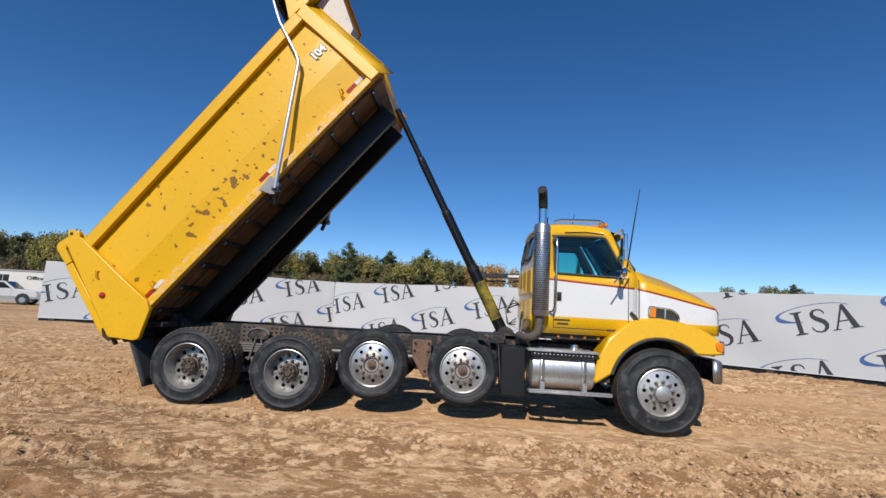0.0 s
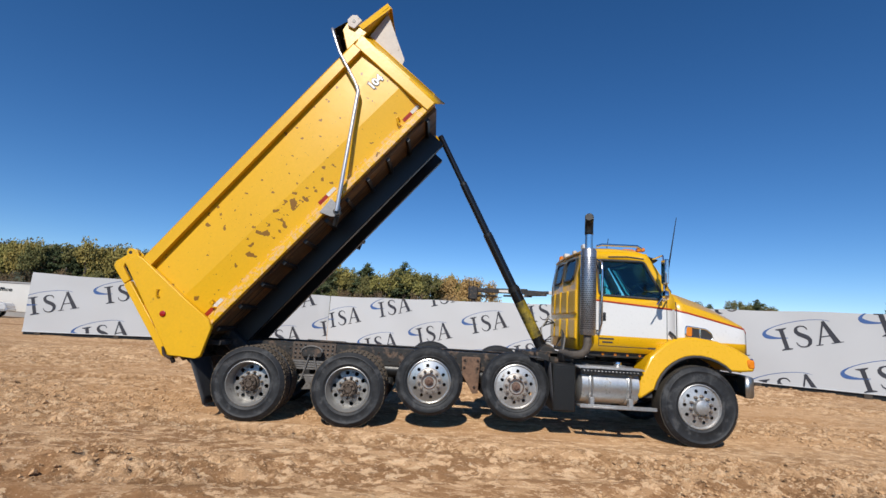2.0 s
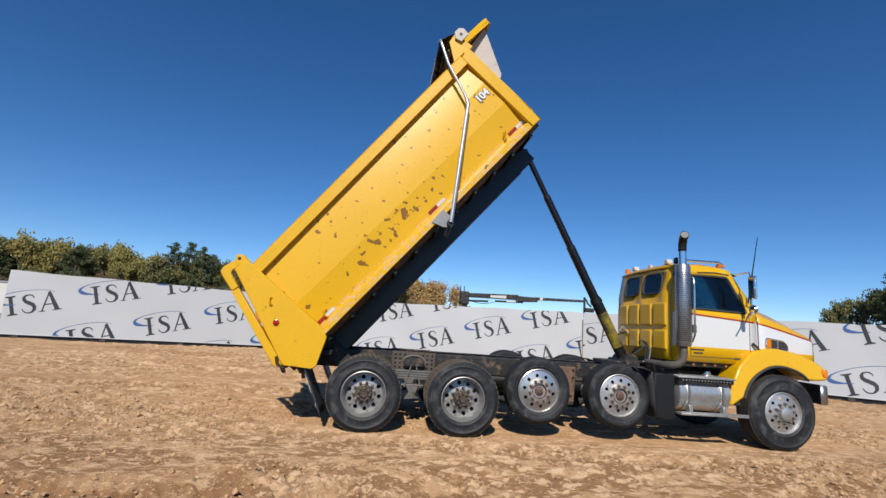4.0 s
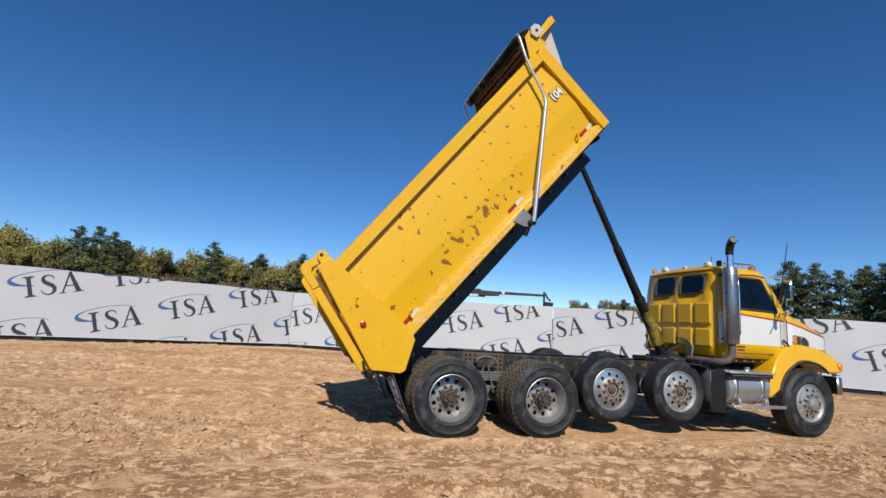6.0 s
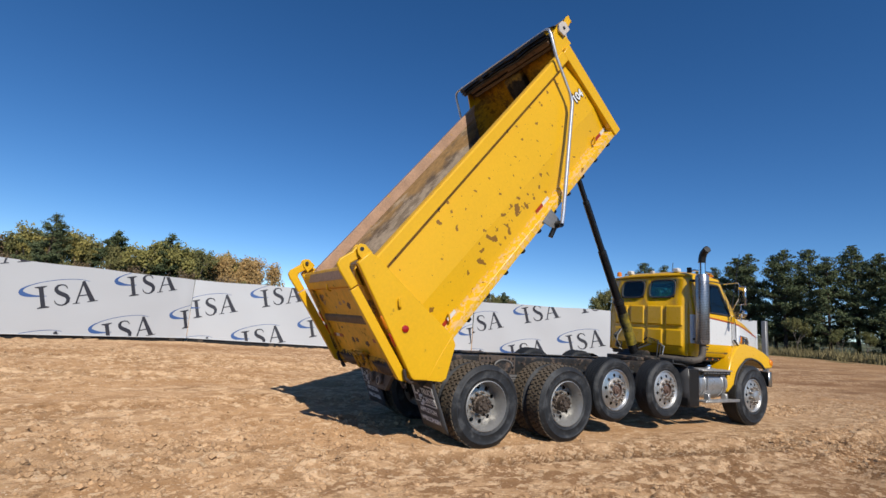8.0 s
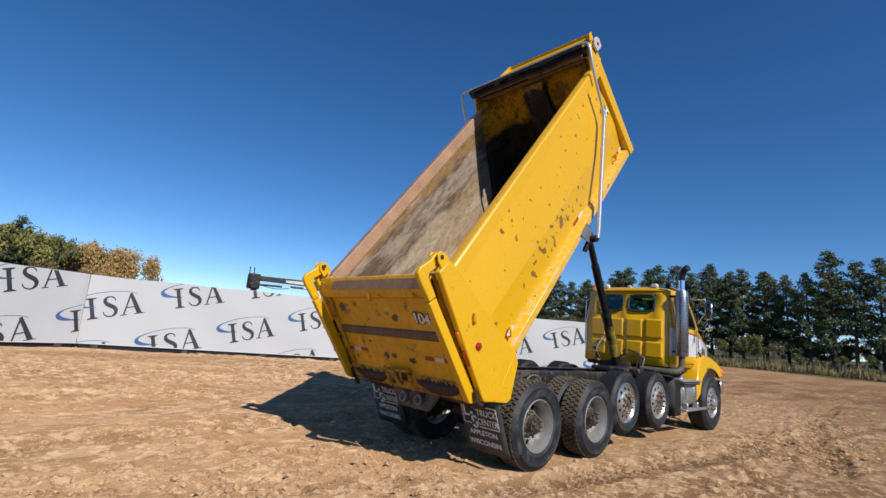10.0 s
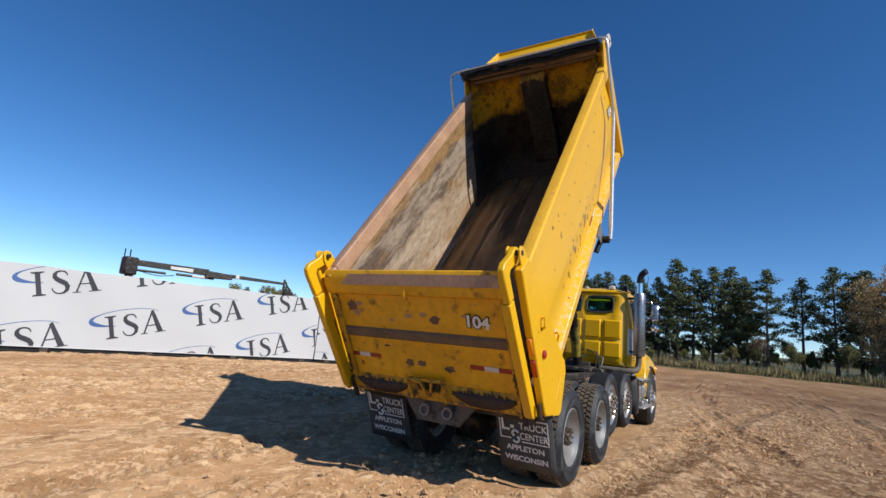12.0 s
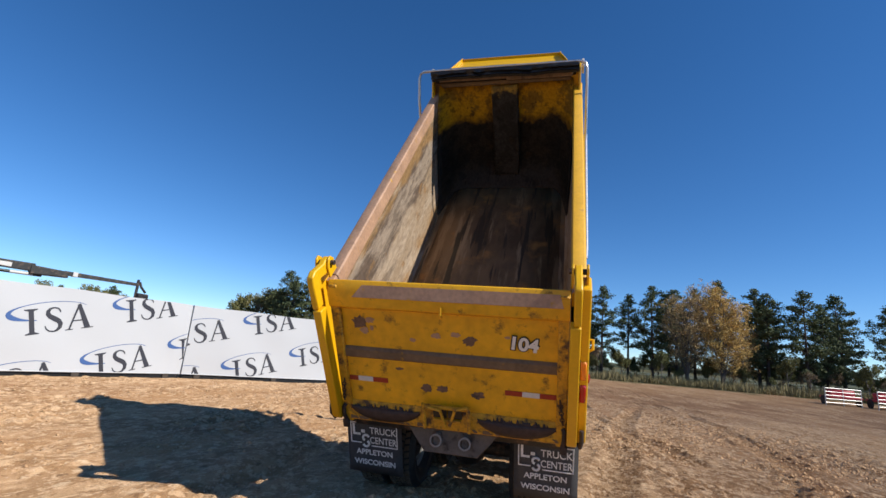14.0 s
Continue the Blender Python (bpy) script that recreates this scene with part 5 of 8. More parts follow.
        g = Geo().lathe([(0.024, -0.085), (0.024, 0.075)], 16, m=Matrix.Translation((0.065, Y(0.03), 1.90)))
        part("hinge_pin", g, black_frame, post, m=BED)
        g = Geo().lathe([(0.026, 0.004), (0.042, -0.002), (0.04, -0.016), (0.02, -0.024), (0.004, -0.025)], 20, m=Matrix.Translation((-0.19, -0.075, 0.92)) if not side else pose(-0.19, my(-0.075), 0.92, 0, 0, 180))
        part("marker_light", g, red_lens, post, "small round red marker light", m=BED)
        lean = math.degrees(math.atan2(0.43, 1.35))
        for w, lens in ((1.14, amber), (0.93, red_lens)):
            u = -0.515 + (w - 0.45) * 0.318
            at_lamp = BED @ Matrix.Translation((u, Y(-0.035), w)) @ Matrix.Rotation(radians(lean), 4, "Y")
            part("lamp_seat", Geo().box(-0.004, 0.03, -0.034, 0.034, -0.105, 0.105, 0.003), black_plain, post, m=at_lamp)
            part("rear_lamp", Geo().box(-0.022, 0.03, -0.026, 0.026, -0.088, 0.088, 0.02), lens, post, "oval rear lamp", m=at_lamp)
        g = Geo().tube([(-0.50, Y(-0.04), 0.60), (-0.56, Y(-0.04), 0.52), (-0.55, Y(-0.03), 0.43), (-0.49, Y(-0.02), 0.40)], 0.02, 8)
        part("latch_hook", g, rusty, post, "rusty tailgate latch hook", m=BED)
        g = Geo().tube([(0.0, Y(-0.07), 1.20), (-0.02, Y(-0.115), 1.22), (-0.07, Y(-0.115), 1.16), (-0.07, Y(-0.07), 1.12)], 0.013, 8)
        part("loop_handle", g, bed_yellow, post, m=BED)
        g = Geo().box(-0.50, -0.44, Y(0.09), Y(0.16), 0.30, 0.42, 0.01)
        part("latch_stop", g, black_frame, post, m=BED)
        # front rib and chamfered front corner
        g = Geo().prism([(4.50, Y(-0.045), 1.88), (4.70, Y(-0.045), 1.92), (4.665, Y(-0.045), 0.346), (4.50, Y(-0.045), 0.346)], (0, 0.10 if not side else -0.10, 0))
        bp("front_rib", g, bed_yellow, bevel=0.01)
        g = Geo().grid([[(4.68, Y(0.0), w0), (4.90, Y(0.34), w1)] for w0, w1 in ((1.92, 1.92), (1.2, 1.2), (0.60, 0.58), (0.346, 0.346))])
        bp("front_corner", g, bed_yellow, thick=0.012, angle=10)
        # tie-down eyes and reflective tape
        for u in (0.35, 4.10):
            g = Geo().tube([(u - 0.02, Y(0.07), 0.50), (u - 0.04, Y(0.005), 0.52), (u - 0.005, Y(-0.02), 0.60), (u + 0.03, Y(0.0), 0.60), (u + 0.02, Y(0.06), 0.56)], 0.012, 8)
            bp("tie_eye", g, bed_yellow)
        for u in (0.14, 2.38, 4.16):
            w = 0.50
            yy = 0.061
            for a, b, tape in ((0, 0.17, tape_red), (0.172, 0.33, tape_white)):
                g = Geo().prism([(u + a, Y(yy + 0.0035), w), (u + b, Y(yy + 0.0035), w), (u + b, Y(yy - 0.0055), w + 0.05), (u + a, Y(yy - 0.0055), w + 0.05)], (0, -0.006 if not side else 0.006, 0))
                bp("reflector_tape", g, tape)
        # tarp arm
        off = 0.085 * side
        g = Geo().tube([(2.47, Y(-0.14), 0.20), (2.6, Y(-0.145), 0.29), (3.98, Y(-0.11 - off), 1.27), (4.03, Y(-0.11 - off), 1.35)], 0.029, 12)
        arm = bp("tarp_arm", g, galv, "bent galvanised tarp arm", angle=60)
        g = Geo().tube([(4.01, Y(-0.11 - off), 1.32), (4.06, Y(-0.11 - off), 1.42), (4.24, Y(-0.105 - off), 1.93), (4.40, Y(-0.10 - off), 2.22), (4.44, Y(-0.08 - off), 2.285), (4.46, Y(-0.03 - off), 2.305), (4.47, Y(0.06), 2.31)], 0.021, 12)
        part("upper_tube", g, galv, arm, m=BED, angle=60)
        g = Geo().prism([(2.30, Y(-0.03), 0.40), (2.55, Y(-0.03), 0.42), (2.56, Y(-0.03), 0.22), (2.44, Y(-0.03), 0.15), (2.36, Y(-0.03), 0.24)], (0, -0.012 if not side else 0.012, 0))
        foot = bp("arm_bracket", g, steel_grey, "grey steel arm pivot bracket")
        g = Geo().lathe([(0.05, -0.04), (0.05, 0.07)], 18, m=Matrix.Translation((2.47, Y(-0.09), 0.20))).tube([(2.47, Y(-0.02), 0.20), (2.30, Y(0.03), 0.12)], 0.035, 10)
        part("spring_hub", g, black_plain, foot, m=BED)
        # ear that carries the tarp roll
        g = Geo().prism([(4.36, Y(-0.02), 1.90), (4.56, Y(-0.02), 2.20), (4.74, Y(-0.02), 2.24), (4.78, Y(-0.02), 1.90)], (0, 0.03 if not side else -0.03, 0))
        bp("tarp_ear", g, bed_yellow, bevel=0.006)
        g = Geo().prism([(4.56, Y(0.012), 1.88), (4.56, Y(0.20), 1.88), (4.60, Y(0.16), 2.10), (4.60, Y(0.012), 2.20)], (0.02, 0, 0))
        bp("corner_gusset", g, rib_worn if side else bed_yellow, "scuffed yellow gusset beside the tarp roll")
        g = Geo().prism([(4.65, Y(-0.03), 2.17), (4.72, Y(-0.03), 2.245), (4.82, Y(-0.03), 2.245), (4.87, Y(-0.03), 2.19), (4.86, Y(-0.03), 2.07), (4.68, Y(-0.03), 2.06)], (0, -0.035 if not side else 0.035, 0))
        plate = bp("roll_bracket", g, beige_plate, "pale plate at the end of the tarp roll", bevel=0.006)
        g = Geo().lathe([(0.026, -0.004), (0.026, 0.004)], 12, m=Matrix.Translation((4.765, Y(-0.066), 2.15)))
        part("shaft_end", g, black_plain, plate, m=BED)

    # 104 on the side
    face = BED @ Matrix.Translation((4.30, -0.0, 1.24)) @ Matrix.Rotation(math.pi / 2 + radians(-1.0), 4, "X") @ Matrix.Rotation(radians(0), 4, "Z")
    part("number_shadow", text_mesh("104", 0.165, decal_black, 0.001, 0.014), None, body, "black outline of the number", m=face @ Matrix.Translation((0, 0, -0.004)))
    part("number", text_mesh("104", 0.165, decal_white, 0.001, 0.006), None, body, "white number 104", m=face)
    # floor, front wall, hoist housing, sills
    g = Geo().grid([[(u, y, 0.372) for y in (0.22, 0.8, 1.14, 1.48, my(0.22))] for u in (-0.42, 0.5, 1.5, 2.5, 3.5, 4.66)])
    bp("floor_plate", g, steel_floor, "rust brown steel floor", thick=0.02)
    g = Geo().grid([[(4.90 - 0.0 * w, y, w) for y in (0.32, YC, my(0.32))] for w in (0.56, 1.2, 2.04)])
    g.grid([[(4.90, y, 0.58) for y in (0.32, YC, my(0.32))], [(4.66, y, 0.34) for y in (0.02, YC, my(0.02))]])
    bp("front_wall", g, bed_yellow, "yellow front wall", thick=0.012)
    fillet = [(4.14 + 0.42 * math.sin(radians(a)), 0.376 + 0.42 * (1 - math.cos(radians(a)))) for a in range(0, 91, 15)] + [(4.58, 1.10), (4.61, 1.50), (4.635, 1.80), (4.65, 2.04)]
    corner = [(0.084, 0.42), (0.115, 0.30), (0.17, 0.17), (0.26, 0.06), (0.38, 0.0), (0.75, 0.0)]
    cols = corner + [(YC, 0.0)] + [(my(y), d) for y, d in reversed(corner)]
    # swell stretches this dark-toned sheet over the side walls' shaded triangle
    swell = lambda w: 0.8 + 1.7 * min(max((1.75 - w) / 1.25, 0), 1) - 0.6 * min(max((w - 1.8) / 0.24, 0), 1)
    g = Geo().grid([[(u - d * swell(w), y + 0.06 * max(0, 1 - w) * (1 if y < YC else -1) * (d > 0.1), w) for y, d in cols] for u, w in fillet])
    bp("front_liner", g, front_in, "curved inner front wall, yellow paint scraped to steel, shade put into its dark tone", thick=0.01, angle=50)
    for y0, y1, u0, u1, w1 in ((0.93, 1.35, 4.53, 4.44, 1.98),):
        g = Geo().prism([(4.40, y0 + 0.02, 0.50), (u1, y0, 1.0), (u0, y0, w1), (4.68, y0, w1 + 0.03), (4.68, y0, 0.45)], (0, y1 - y0, 0))
    bp("hoist_housing", g, housing_in, "dark scraped box housing over the hoist", bevel=0.02)
    bp("front_lip", Geo().box(4.54, 4.66, 0.12, my(0.12), 2.01, 2.075, 0.015), rib_worn, "dirty lip along the top of the front wall")
    g = Geo()
    for y in (0.70, my(0.80)):
        g.box(-0.20, 4.5, y, y + 0.10, -0.005, 0.31, 0.01)
    bp("long_sill", g, black_plain, "black underbody sills")
    for k in range(11):
        g = Geo().box(0.1 + 0.43 * k, 0.16 + 0.43 * k, 0.10, my(0.10), 0.25, 0.31, 0.006)
        bp("cross_member", g, black_plain)
    g = Geo().box(-0.12, 0.12, 0.58, 0.70, -0.12, 0.31, 0.01).box(-0.12, 0.12, my(0.70), my(0.58), -0.12, 0.31, 0.01).box(-0.46, -0.34, 0.1, my(0.1), 0.20, 0.36, 0.01)
    bp("rear_hinge", g, black_frame)
    # tarp roll with loose tarp, wind bow, cab shield
    rows = []
    for i in range(25):
        y = 0.05 + (2 * YC - 0.10) * i / 24
        wob = 0.018 * noise.noise(Vector((y * 2.3, 1, 0)))
        rows.append([(4.62 + 0.085 * (1 + wob * 4) * math.cos(a), y, 2.14 + 0.075 * math.sin(a) + wob) for a in (2 * math.pi * k / 14 for k in range(15))])
    g = Geo().grid(rows)
    bp("tarp_roll", g, tarp_black, "rolled black mesh tarp", weld=True)
    rows = []
    for i in range(91):
        y = 0.005 + (2 * YC - 0.01) * i / 90
        q = 0.03 * noise.noise(Vector((y * 2.0, 4, 0)))
        fold = 0.022 * noise.noise(Vector((y * 7.0, 9, 0))) + 0.016 * noise.noise(Vector((y * 17.0, 2, 0)))
        drape = ((4.75, 2.235), (4.68, 2.275), (4.58, 2.30), (4.47, 2.325), (4.425, 2.30), (4.41 - fold, 2.27), (4.44 + fold, 2.245), (4.40 - fold, 2.22), (4.445 + fold, 2.195), (4.43, 2.165))
        rows.append([(u + 0.5 * q * (k > 3), y, w + q * (0.5 if k < 4 else 1.0)) for k, (u, w) in enumerate(drape)])
    g = Geo().grid(rows)
    for y0, y1, w in ((0.10, 1.10, 2.085), (1.08, my(0.10), 2.105)):
        bp("tarp_board", Geo().box(4.50 + 0.02 * (y0 > 1), 4.54 + 0.02 * (y0 > 1), y0, y1, w, w + 0.075, 0.006), board_brown, "weathered brown board under the tarp")
    bp("tarp_flap", g, tarp_black, "loose end of the black tarp hanging over the bed", thick=0.006)
    g = Geo().tube([(4.47, 0.05, 2.31), (4.46, 0.4, 2.315), (4.45, YC, 2.32), (4.455, my(0.4), 2.315), (4.47, my(0.05), 2.31)], 0.016, 10)
    bp("tarp_bow", g, galv, "galvanised bow that carries the tarp")
    shield = [(4.72, 0.05, 2.05), (4.72, my(0.05), 2.05), (5.49, my(0.30), 2.14), (5.49, 0.30, 2.14)]
    g = Geo().prism(shield, (0, 0, 0.012))
    g.prism([(5.49, 0.30, 2.08), (5.49, my(0.30), 2.08), (5.50, my(0.30), 2.19), (5.50, 0.30, 2.19)], (-0.01, 0, 0))
    cab_shield = bp("cab_shield", g, bed_yellow, "short yellow shield over the cab", bevel=0.004)
    for y in (0.05, 0.42):
        for side in (0, 1):
            Y = (lambda q: my(q)) if side else (lambda q: q)
            if y == 0.05:
                g = Geo().prism([(4.74, Y(0.05), 2.03), (5.47, Y(0.30), 2.10), (5.51, Y(0.30), 2.20), (5.43, Y(0.30), 2.21), (4.74, Y(0.05), 2.12)], (0, 0.012 if not side else -0.012, 0))
            else:
                g = Geo().prism([(4.90, Y(0.36), 1.30), (5.02, Y(0.40), 1.36), (5.42, Y(0.40), 2.12), (4.90, Y(0.36), 2.03)], (0, 0.012 if not side else -0.012, 0))
            part("gusset", g, bed_yellow if y == 0.05 else beige_plate, cab_shield, m=BED)
    g = Geo().prism([(4.91, 0.40, 1.36), (5.41, 0.40, 2.11), (5.41, my(0.40), 2.11), (4.91, my(0.40), 1.36)], (0.01, 0, 0.004))
    part("under_plate", g, beige_plate, cab_shield, m=BED)

    # tailgate: a leaning panel with ribs; s runs up it, d outward to the rear
    gate_lean = math.atan2(0.341, 1.0)
    GATE = BED @ Matrix.Translation((-0.515, YC, 0.40)) @ Matrix.Rotation(gate_lean, 4, "Y")
    hw = 1.055
    g = Geo().box(-0.02, 0.04, -hw, hw, 0.0, 1.46, 0.01)
    gate = part("tailgate", g, gate_yellow, body, "scraped yellow tailgate with rusty scuffs", m=GATE)

    def gp(name, geo, mats, label="", **how):
        return part(name, geo, mats, gate, label, m=GATE, **how)

    g = Geo().prism([(-0.02, -hw, 1.48), (-0.02, -hw, 1.20), (-0.075, -hw, 1.24), (-0.085, -hw, 1.36), (-0.03, -hw, 1.47)], (0, 2 * hw, 0))
    gp("top_beam", g, gate_yellow, bevel=0.01)
    g = Geo().prism([(-0.088, -hw + 0.05, 1.345), (-0.088, hw - 0.24, 1.345), (-0.045, hw - 0.33, 1.445), (-0.045, -hw + 0.08, 1.445)], (-0.004, 0, 0.003))
    gp("worn_ledge", g, rail_worn, "bare worn ledge of the top beam")
    g = Geo().prism([(-0.02, -hw + 0.08, 0.70), (-0.02, -hw + 0.08, 0.825), (-0.048, -hw + 0.08, 0.80), (-0.048, -hw + 0.08, 0.725)], (0, 2 * hw - 0.16, 0))
    gp("middle_rib", g, rib_worn, "rusty horizontal rib", bevel=0.006)
    g = Geo().prism([(-0.02, -hw, 0.0), (-0.02, -hw, 0.24), (-0.05, -hw, 0.20), (-0.06, -hw, 0.04)], (0, 2 * hw, 0))
    gp("bottom_beam", g, gate_foot, bevel=0.008)
    for s in (-1, 1):
        g = Geo().box(-0.06, 0.0, s * (hw - 0.09), s * hw, 0.0, 1.44, 0.012)
        gp("side_stile", g, gate_foot)
        rows, fringe, rg = [], [], random.Random(31 + s)
        for i in range(71):
            t = i / 70
            y = s * 0.62 + (t - 0.5) * 0.70
            bow = math.sqrt(max(0, 1 - (2 * t - 1) ** 2))
            d = 0.14 * bow
            edge = 0.205 - 0.02 * bow
            rows.append([(-0.064 - 0.012 * math.sin(math.pi * q) * bow, y, edge - d * q) for q in (0, 0.33, 0.66, 1)])
            fringe.append([(-0.067 + (0.014 if h else 0), y, edge - 0.04 + h * bow) for h in (0.0, 0.045 + 0.06 * rg.random() ** 2)])
        gp("rubbed_hollow", Geo().grid(rows), bare_rust, "dark rusty hollow rubbed into the tailgate foot", thick=0.006)
        gp("rubbed_fringe", Geo().grid(fringe), bare_rust, "ragged rust where the paint is brushed away", thick=0.002)
        for k in range(9):
            y, h = s * 0.60 + rg.uniform(-0.42, 0.36), rg.uniform(0.02, 0.05)
            g = Geo().prism([(-0.0615, y, 0.05), (-0.0625, y + 0.05 * rg.random() + 0.015, 0.045), (-0.0605, y + 0.06, 0.045 + h), (-0.0605, y + 0.02, 0.05 + h * 0.7)], (-0.002, 0, 0))
            gp("rust_patch", g, rib_worn)
        g = Geo().tube([(-0.07, s * (hw - 0.03), 0.02), (-0.095, s * (hw - 0.02), 0.10), (-0.085, s * (hw - 0.02), 0.18), (-0.06, s * (hw - 0.03), 0.20)], 0.02, 8).box(-0.10, -0.055, s * (hw - 0.05), s * (hw + 0.01), -0.05, 0.04, 0.012)
        gp("latch_hook", g, rusty, "rusty latch hook at the tailgate's foot")
        for k in range(7):
            link = Geo().lathe([(0.014, -0.004), (0.022, -0.004), (0.022, 0.004), (0.014, 0.004)], 10, closed=True, m=pose(-0.075 - 0.01 * (k % 2), s * (hw - 0.035) - s * 0.004 * k, 0.27 + 0.034 * k, 0, 0, 90 if k % 2 else 20))
            gp("chain_link", link, rusty)
        y0 = -0.972 if s < 0 else 0.575
        for a, b, tape in ((0, 0.15, tape_red), (0.15, 0.30, tape_white), (0.30, 0.45, tape_red)):
            g = Geo().box(-0.026, -0.0215, y0 + a, y0 + b, 0.455, 0.505, 0.001)
            gp("reflector_tape", g, tape)
    g = Geo().tube([(-0.09, -0.20, 0.06), (-0.10, -0.20, 0.33)], 0.018, 8).tube([(-0.09, 0.22, 0.06), (-0.10, 0.22, 0.33)], 0.018, 8)
    g.box(-0.085, -0.05, -0.20, 0.22, 0.27, 0.30, 0.006).box(-0.085, -0.05, -0.12, 0.14, 0.14, 0.165, 0.006)
    g.tube([(-0.10, -0.20, 0.33), (-0.11, -0.08, 0.30), (-0.10, -0.02, 0.12)], 0.015, 8).tube([(-0.10, 0.20, 0.30), (-0.11, 0.06, 0.28), (-0.09, 0.02, 0.10)], 0.015, 8)
    gp("chute_latch", g, gate_foot, "bent yellow latch bars of the small chute door")
    g = Geo().box(-0.064, -0.056, -0.13, 0.0, 0.17, 0.265, 0.002).box(-0.064, -0.056, 0.012, 0.14, 0.17, 0.265, 0.002)
    gp("chute_opening", g, black_plain, "dark chute opening")
    g = Geo().tube([(-0.10, 0.0, 1.30), (-0.12, 0.0, 1.24), (-0.09, 0.0, 1.20)], 0.012, 8)
    gp("pull_hook", g, gate_yellow)
    rng = random.Random(8)
    for y, s, ry, rs in ((0.80, 1.07, 0.075, 0.07), (0.70, 1.10, 0.05, 0.03), (0.76, 0.99, 0.05, 0.035), (0.685, 1.02, 0.02, 0.03), (-0.22, 0.96, 0.07, 0.05), (-0.10, 1.01, 0.05, 0.025), (0.08, 0.99, 0.05, 0.03), (0.30, 0.93, 0.03, 0.02), (0.20, 0.44, 0.055, 0.045), (0.05, 0.45, 0.055, 0.035), (-0.28, 0.42, 0.06, 0.04), (-0.55, 1.02, 0.03, 0.015), (0.45, 0.62, 0.04, 0.015)):
        pts = []
        for k in range(22):
            a, q = 2 * math.pi * k / 22, rng.uniform(0.65, 1.15)
            pts.append((-0.0225, y + ry * q * math.cos(a), s + rs * q * math.sin(a)))
        g = Geo().prism(pts, (-0.0015, 0, 0))
        gp("rust_patch", g, bracket_rust if s < 0.9 or ry > 0.06 else rail_worn)
    face = GATE @ Matrix.Translation((-0.026, -0.685, 0.965)) @ Matrix.Rotation(-math.pi / 2, 4, "Z") @ Matrix.Rotation(math.pi / 2, 4, "X")
    slant = Matrix(((1, 0.22, 0, 0), (0, 1, 0, 0), (0, 0, 1, 0), (0, 0, 0, 1)))
    face = face @ slant
    part("number_shadow", text_mesh("104", 0.168, decal_black, 0.001, 0.016), None, gate, "black outline of the number", m=face)
    part("number", text_mesh("104", 0.168, decal_white, 0.001, 0.006), None, gate, "white number 104", m=face @ Matrix.Translation((0, 0, 0.004)))


bed()


# hoist
def hoist():
    low, high = Vector((4.33, YC, 1.10)), BED @ Vector((4.70, YC, 0.24))
    way = high - low
    cuts = [0.0, 0.28, 0.285, 0.52, 0.525, 0.76, 0.765, 1.0]
    radii = [0.092, 0.092, 0.076, 0.076, 0.062, 0.062, 0.048, 0.048]
    g = Geo().tube([low + way * 0.27, low + way * 0.285], 0.10, 20)
    hc = part("hoist_cylinder", g, black_plain, truck, "black telescopic hoist cylinder with yellow overspray")
    for k, material in ((0, black_gloss), (1, black_gloss), (2, black_gloss), (3, black_gloss)):
        g = Geo().tube([low + way * cuts[2 * k], low + way * cuts[2 * k + 1]], radii[2 * k], 22)
        part("stage", g, material, hc)
        if k:
            g = Geo().tube([low + way * (cuts[2 * k] - 0.006), low + way * (cuts[2 * k] + 0.008)], radii[2 * k] + 0.012, 22)
            part("gland", g, black_plain, hc)
    g = Geo().tube([low + way * 0.07, low + way * 0.225], 0.0928, 22, ends=False)
    part("overspray", g, mat("overspray_yellow", (0.30, 0.22, 0.02), 0.4, var=0.5, scale=3, dirt=(0.02, 0.02, 0.012), dirt_amount=0.42, dirt_scale=2.2), hc)
    g = Geo().box(4.18, 4.48, 0.80, 1.48, 0.98, 1.16, 0.02).lathe([(0.13, -0.22), (0.13, 0.22)], 18, m=Matrix.Translation((4.33, YC, 1.12)))
    part("hoist_cradle", g, black_frame, truck)
    for k in range(4):
        g = Geo().tube([(4.60, 1.50 + 0.07 * k, 1.60), (4.50, 1.55 + 0.06 * k, 1.72 - 0.05 * k), (4.38, 1.62 + 0.03 * k, 1.50), (4.42, 1.70 - 0.04 * k, 1.28), (4.56, 1.66, 1.22 + 0.05 * k)], 0.011, 8)
        part("brake_hose", g, hose_black if k else pale_hose, truck)
    for k in range(3):
        g = Geo().tube([(4.52, 0.75 + 0.05 * k, 1.08), (4.54, 0.70 + 0.06 * k, 1.35 + 0.05 * k), (4.60, 0.9 + 0.1 * k, 1.42 + 0.04 * k), (4.62, 1.5, 1.2)], 0.012, 8)
        part("air_hose", g, cab_trim if k else galv, truck)


hoist()


# cab
def stripe_z(x):
    return 1.952 - 0.064 * (x - 4.87) if x < 6.06 else 1.876 - 0.195 * (x - 6.06)


def rounded(pts, r=0.05, n=5):
    """A closed line of points with its corners rounded."""
    out, k = [], len(pts)
    for i in range(k):
        a, b, c = Vector(pts[i - 1]), Vector(pts[i]), Vector(pts[(i + 1) % k])
        d0, d1 = (a - b), (c - b)
        q = min(r, 0.45 * d0.length, 0.45 * d1.length)
        p0, p1 = b + d0.normalized() * q, b + d1.normalized() * q
        for j in range(n + 1):
            t = j / n
            out.append((1 - t) ** 2 * p0 + 2 * t * (1 - t) * b + t * t * p1)
    return out


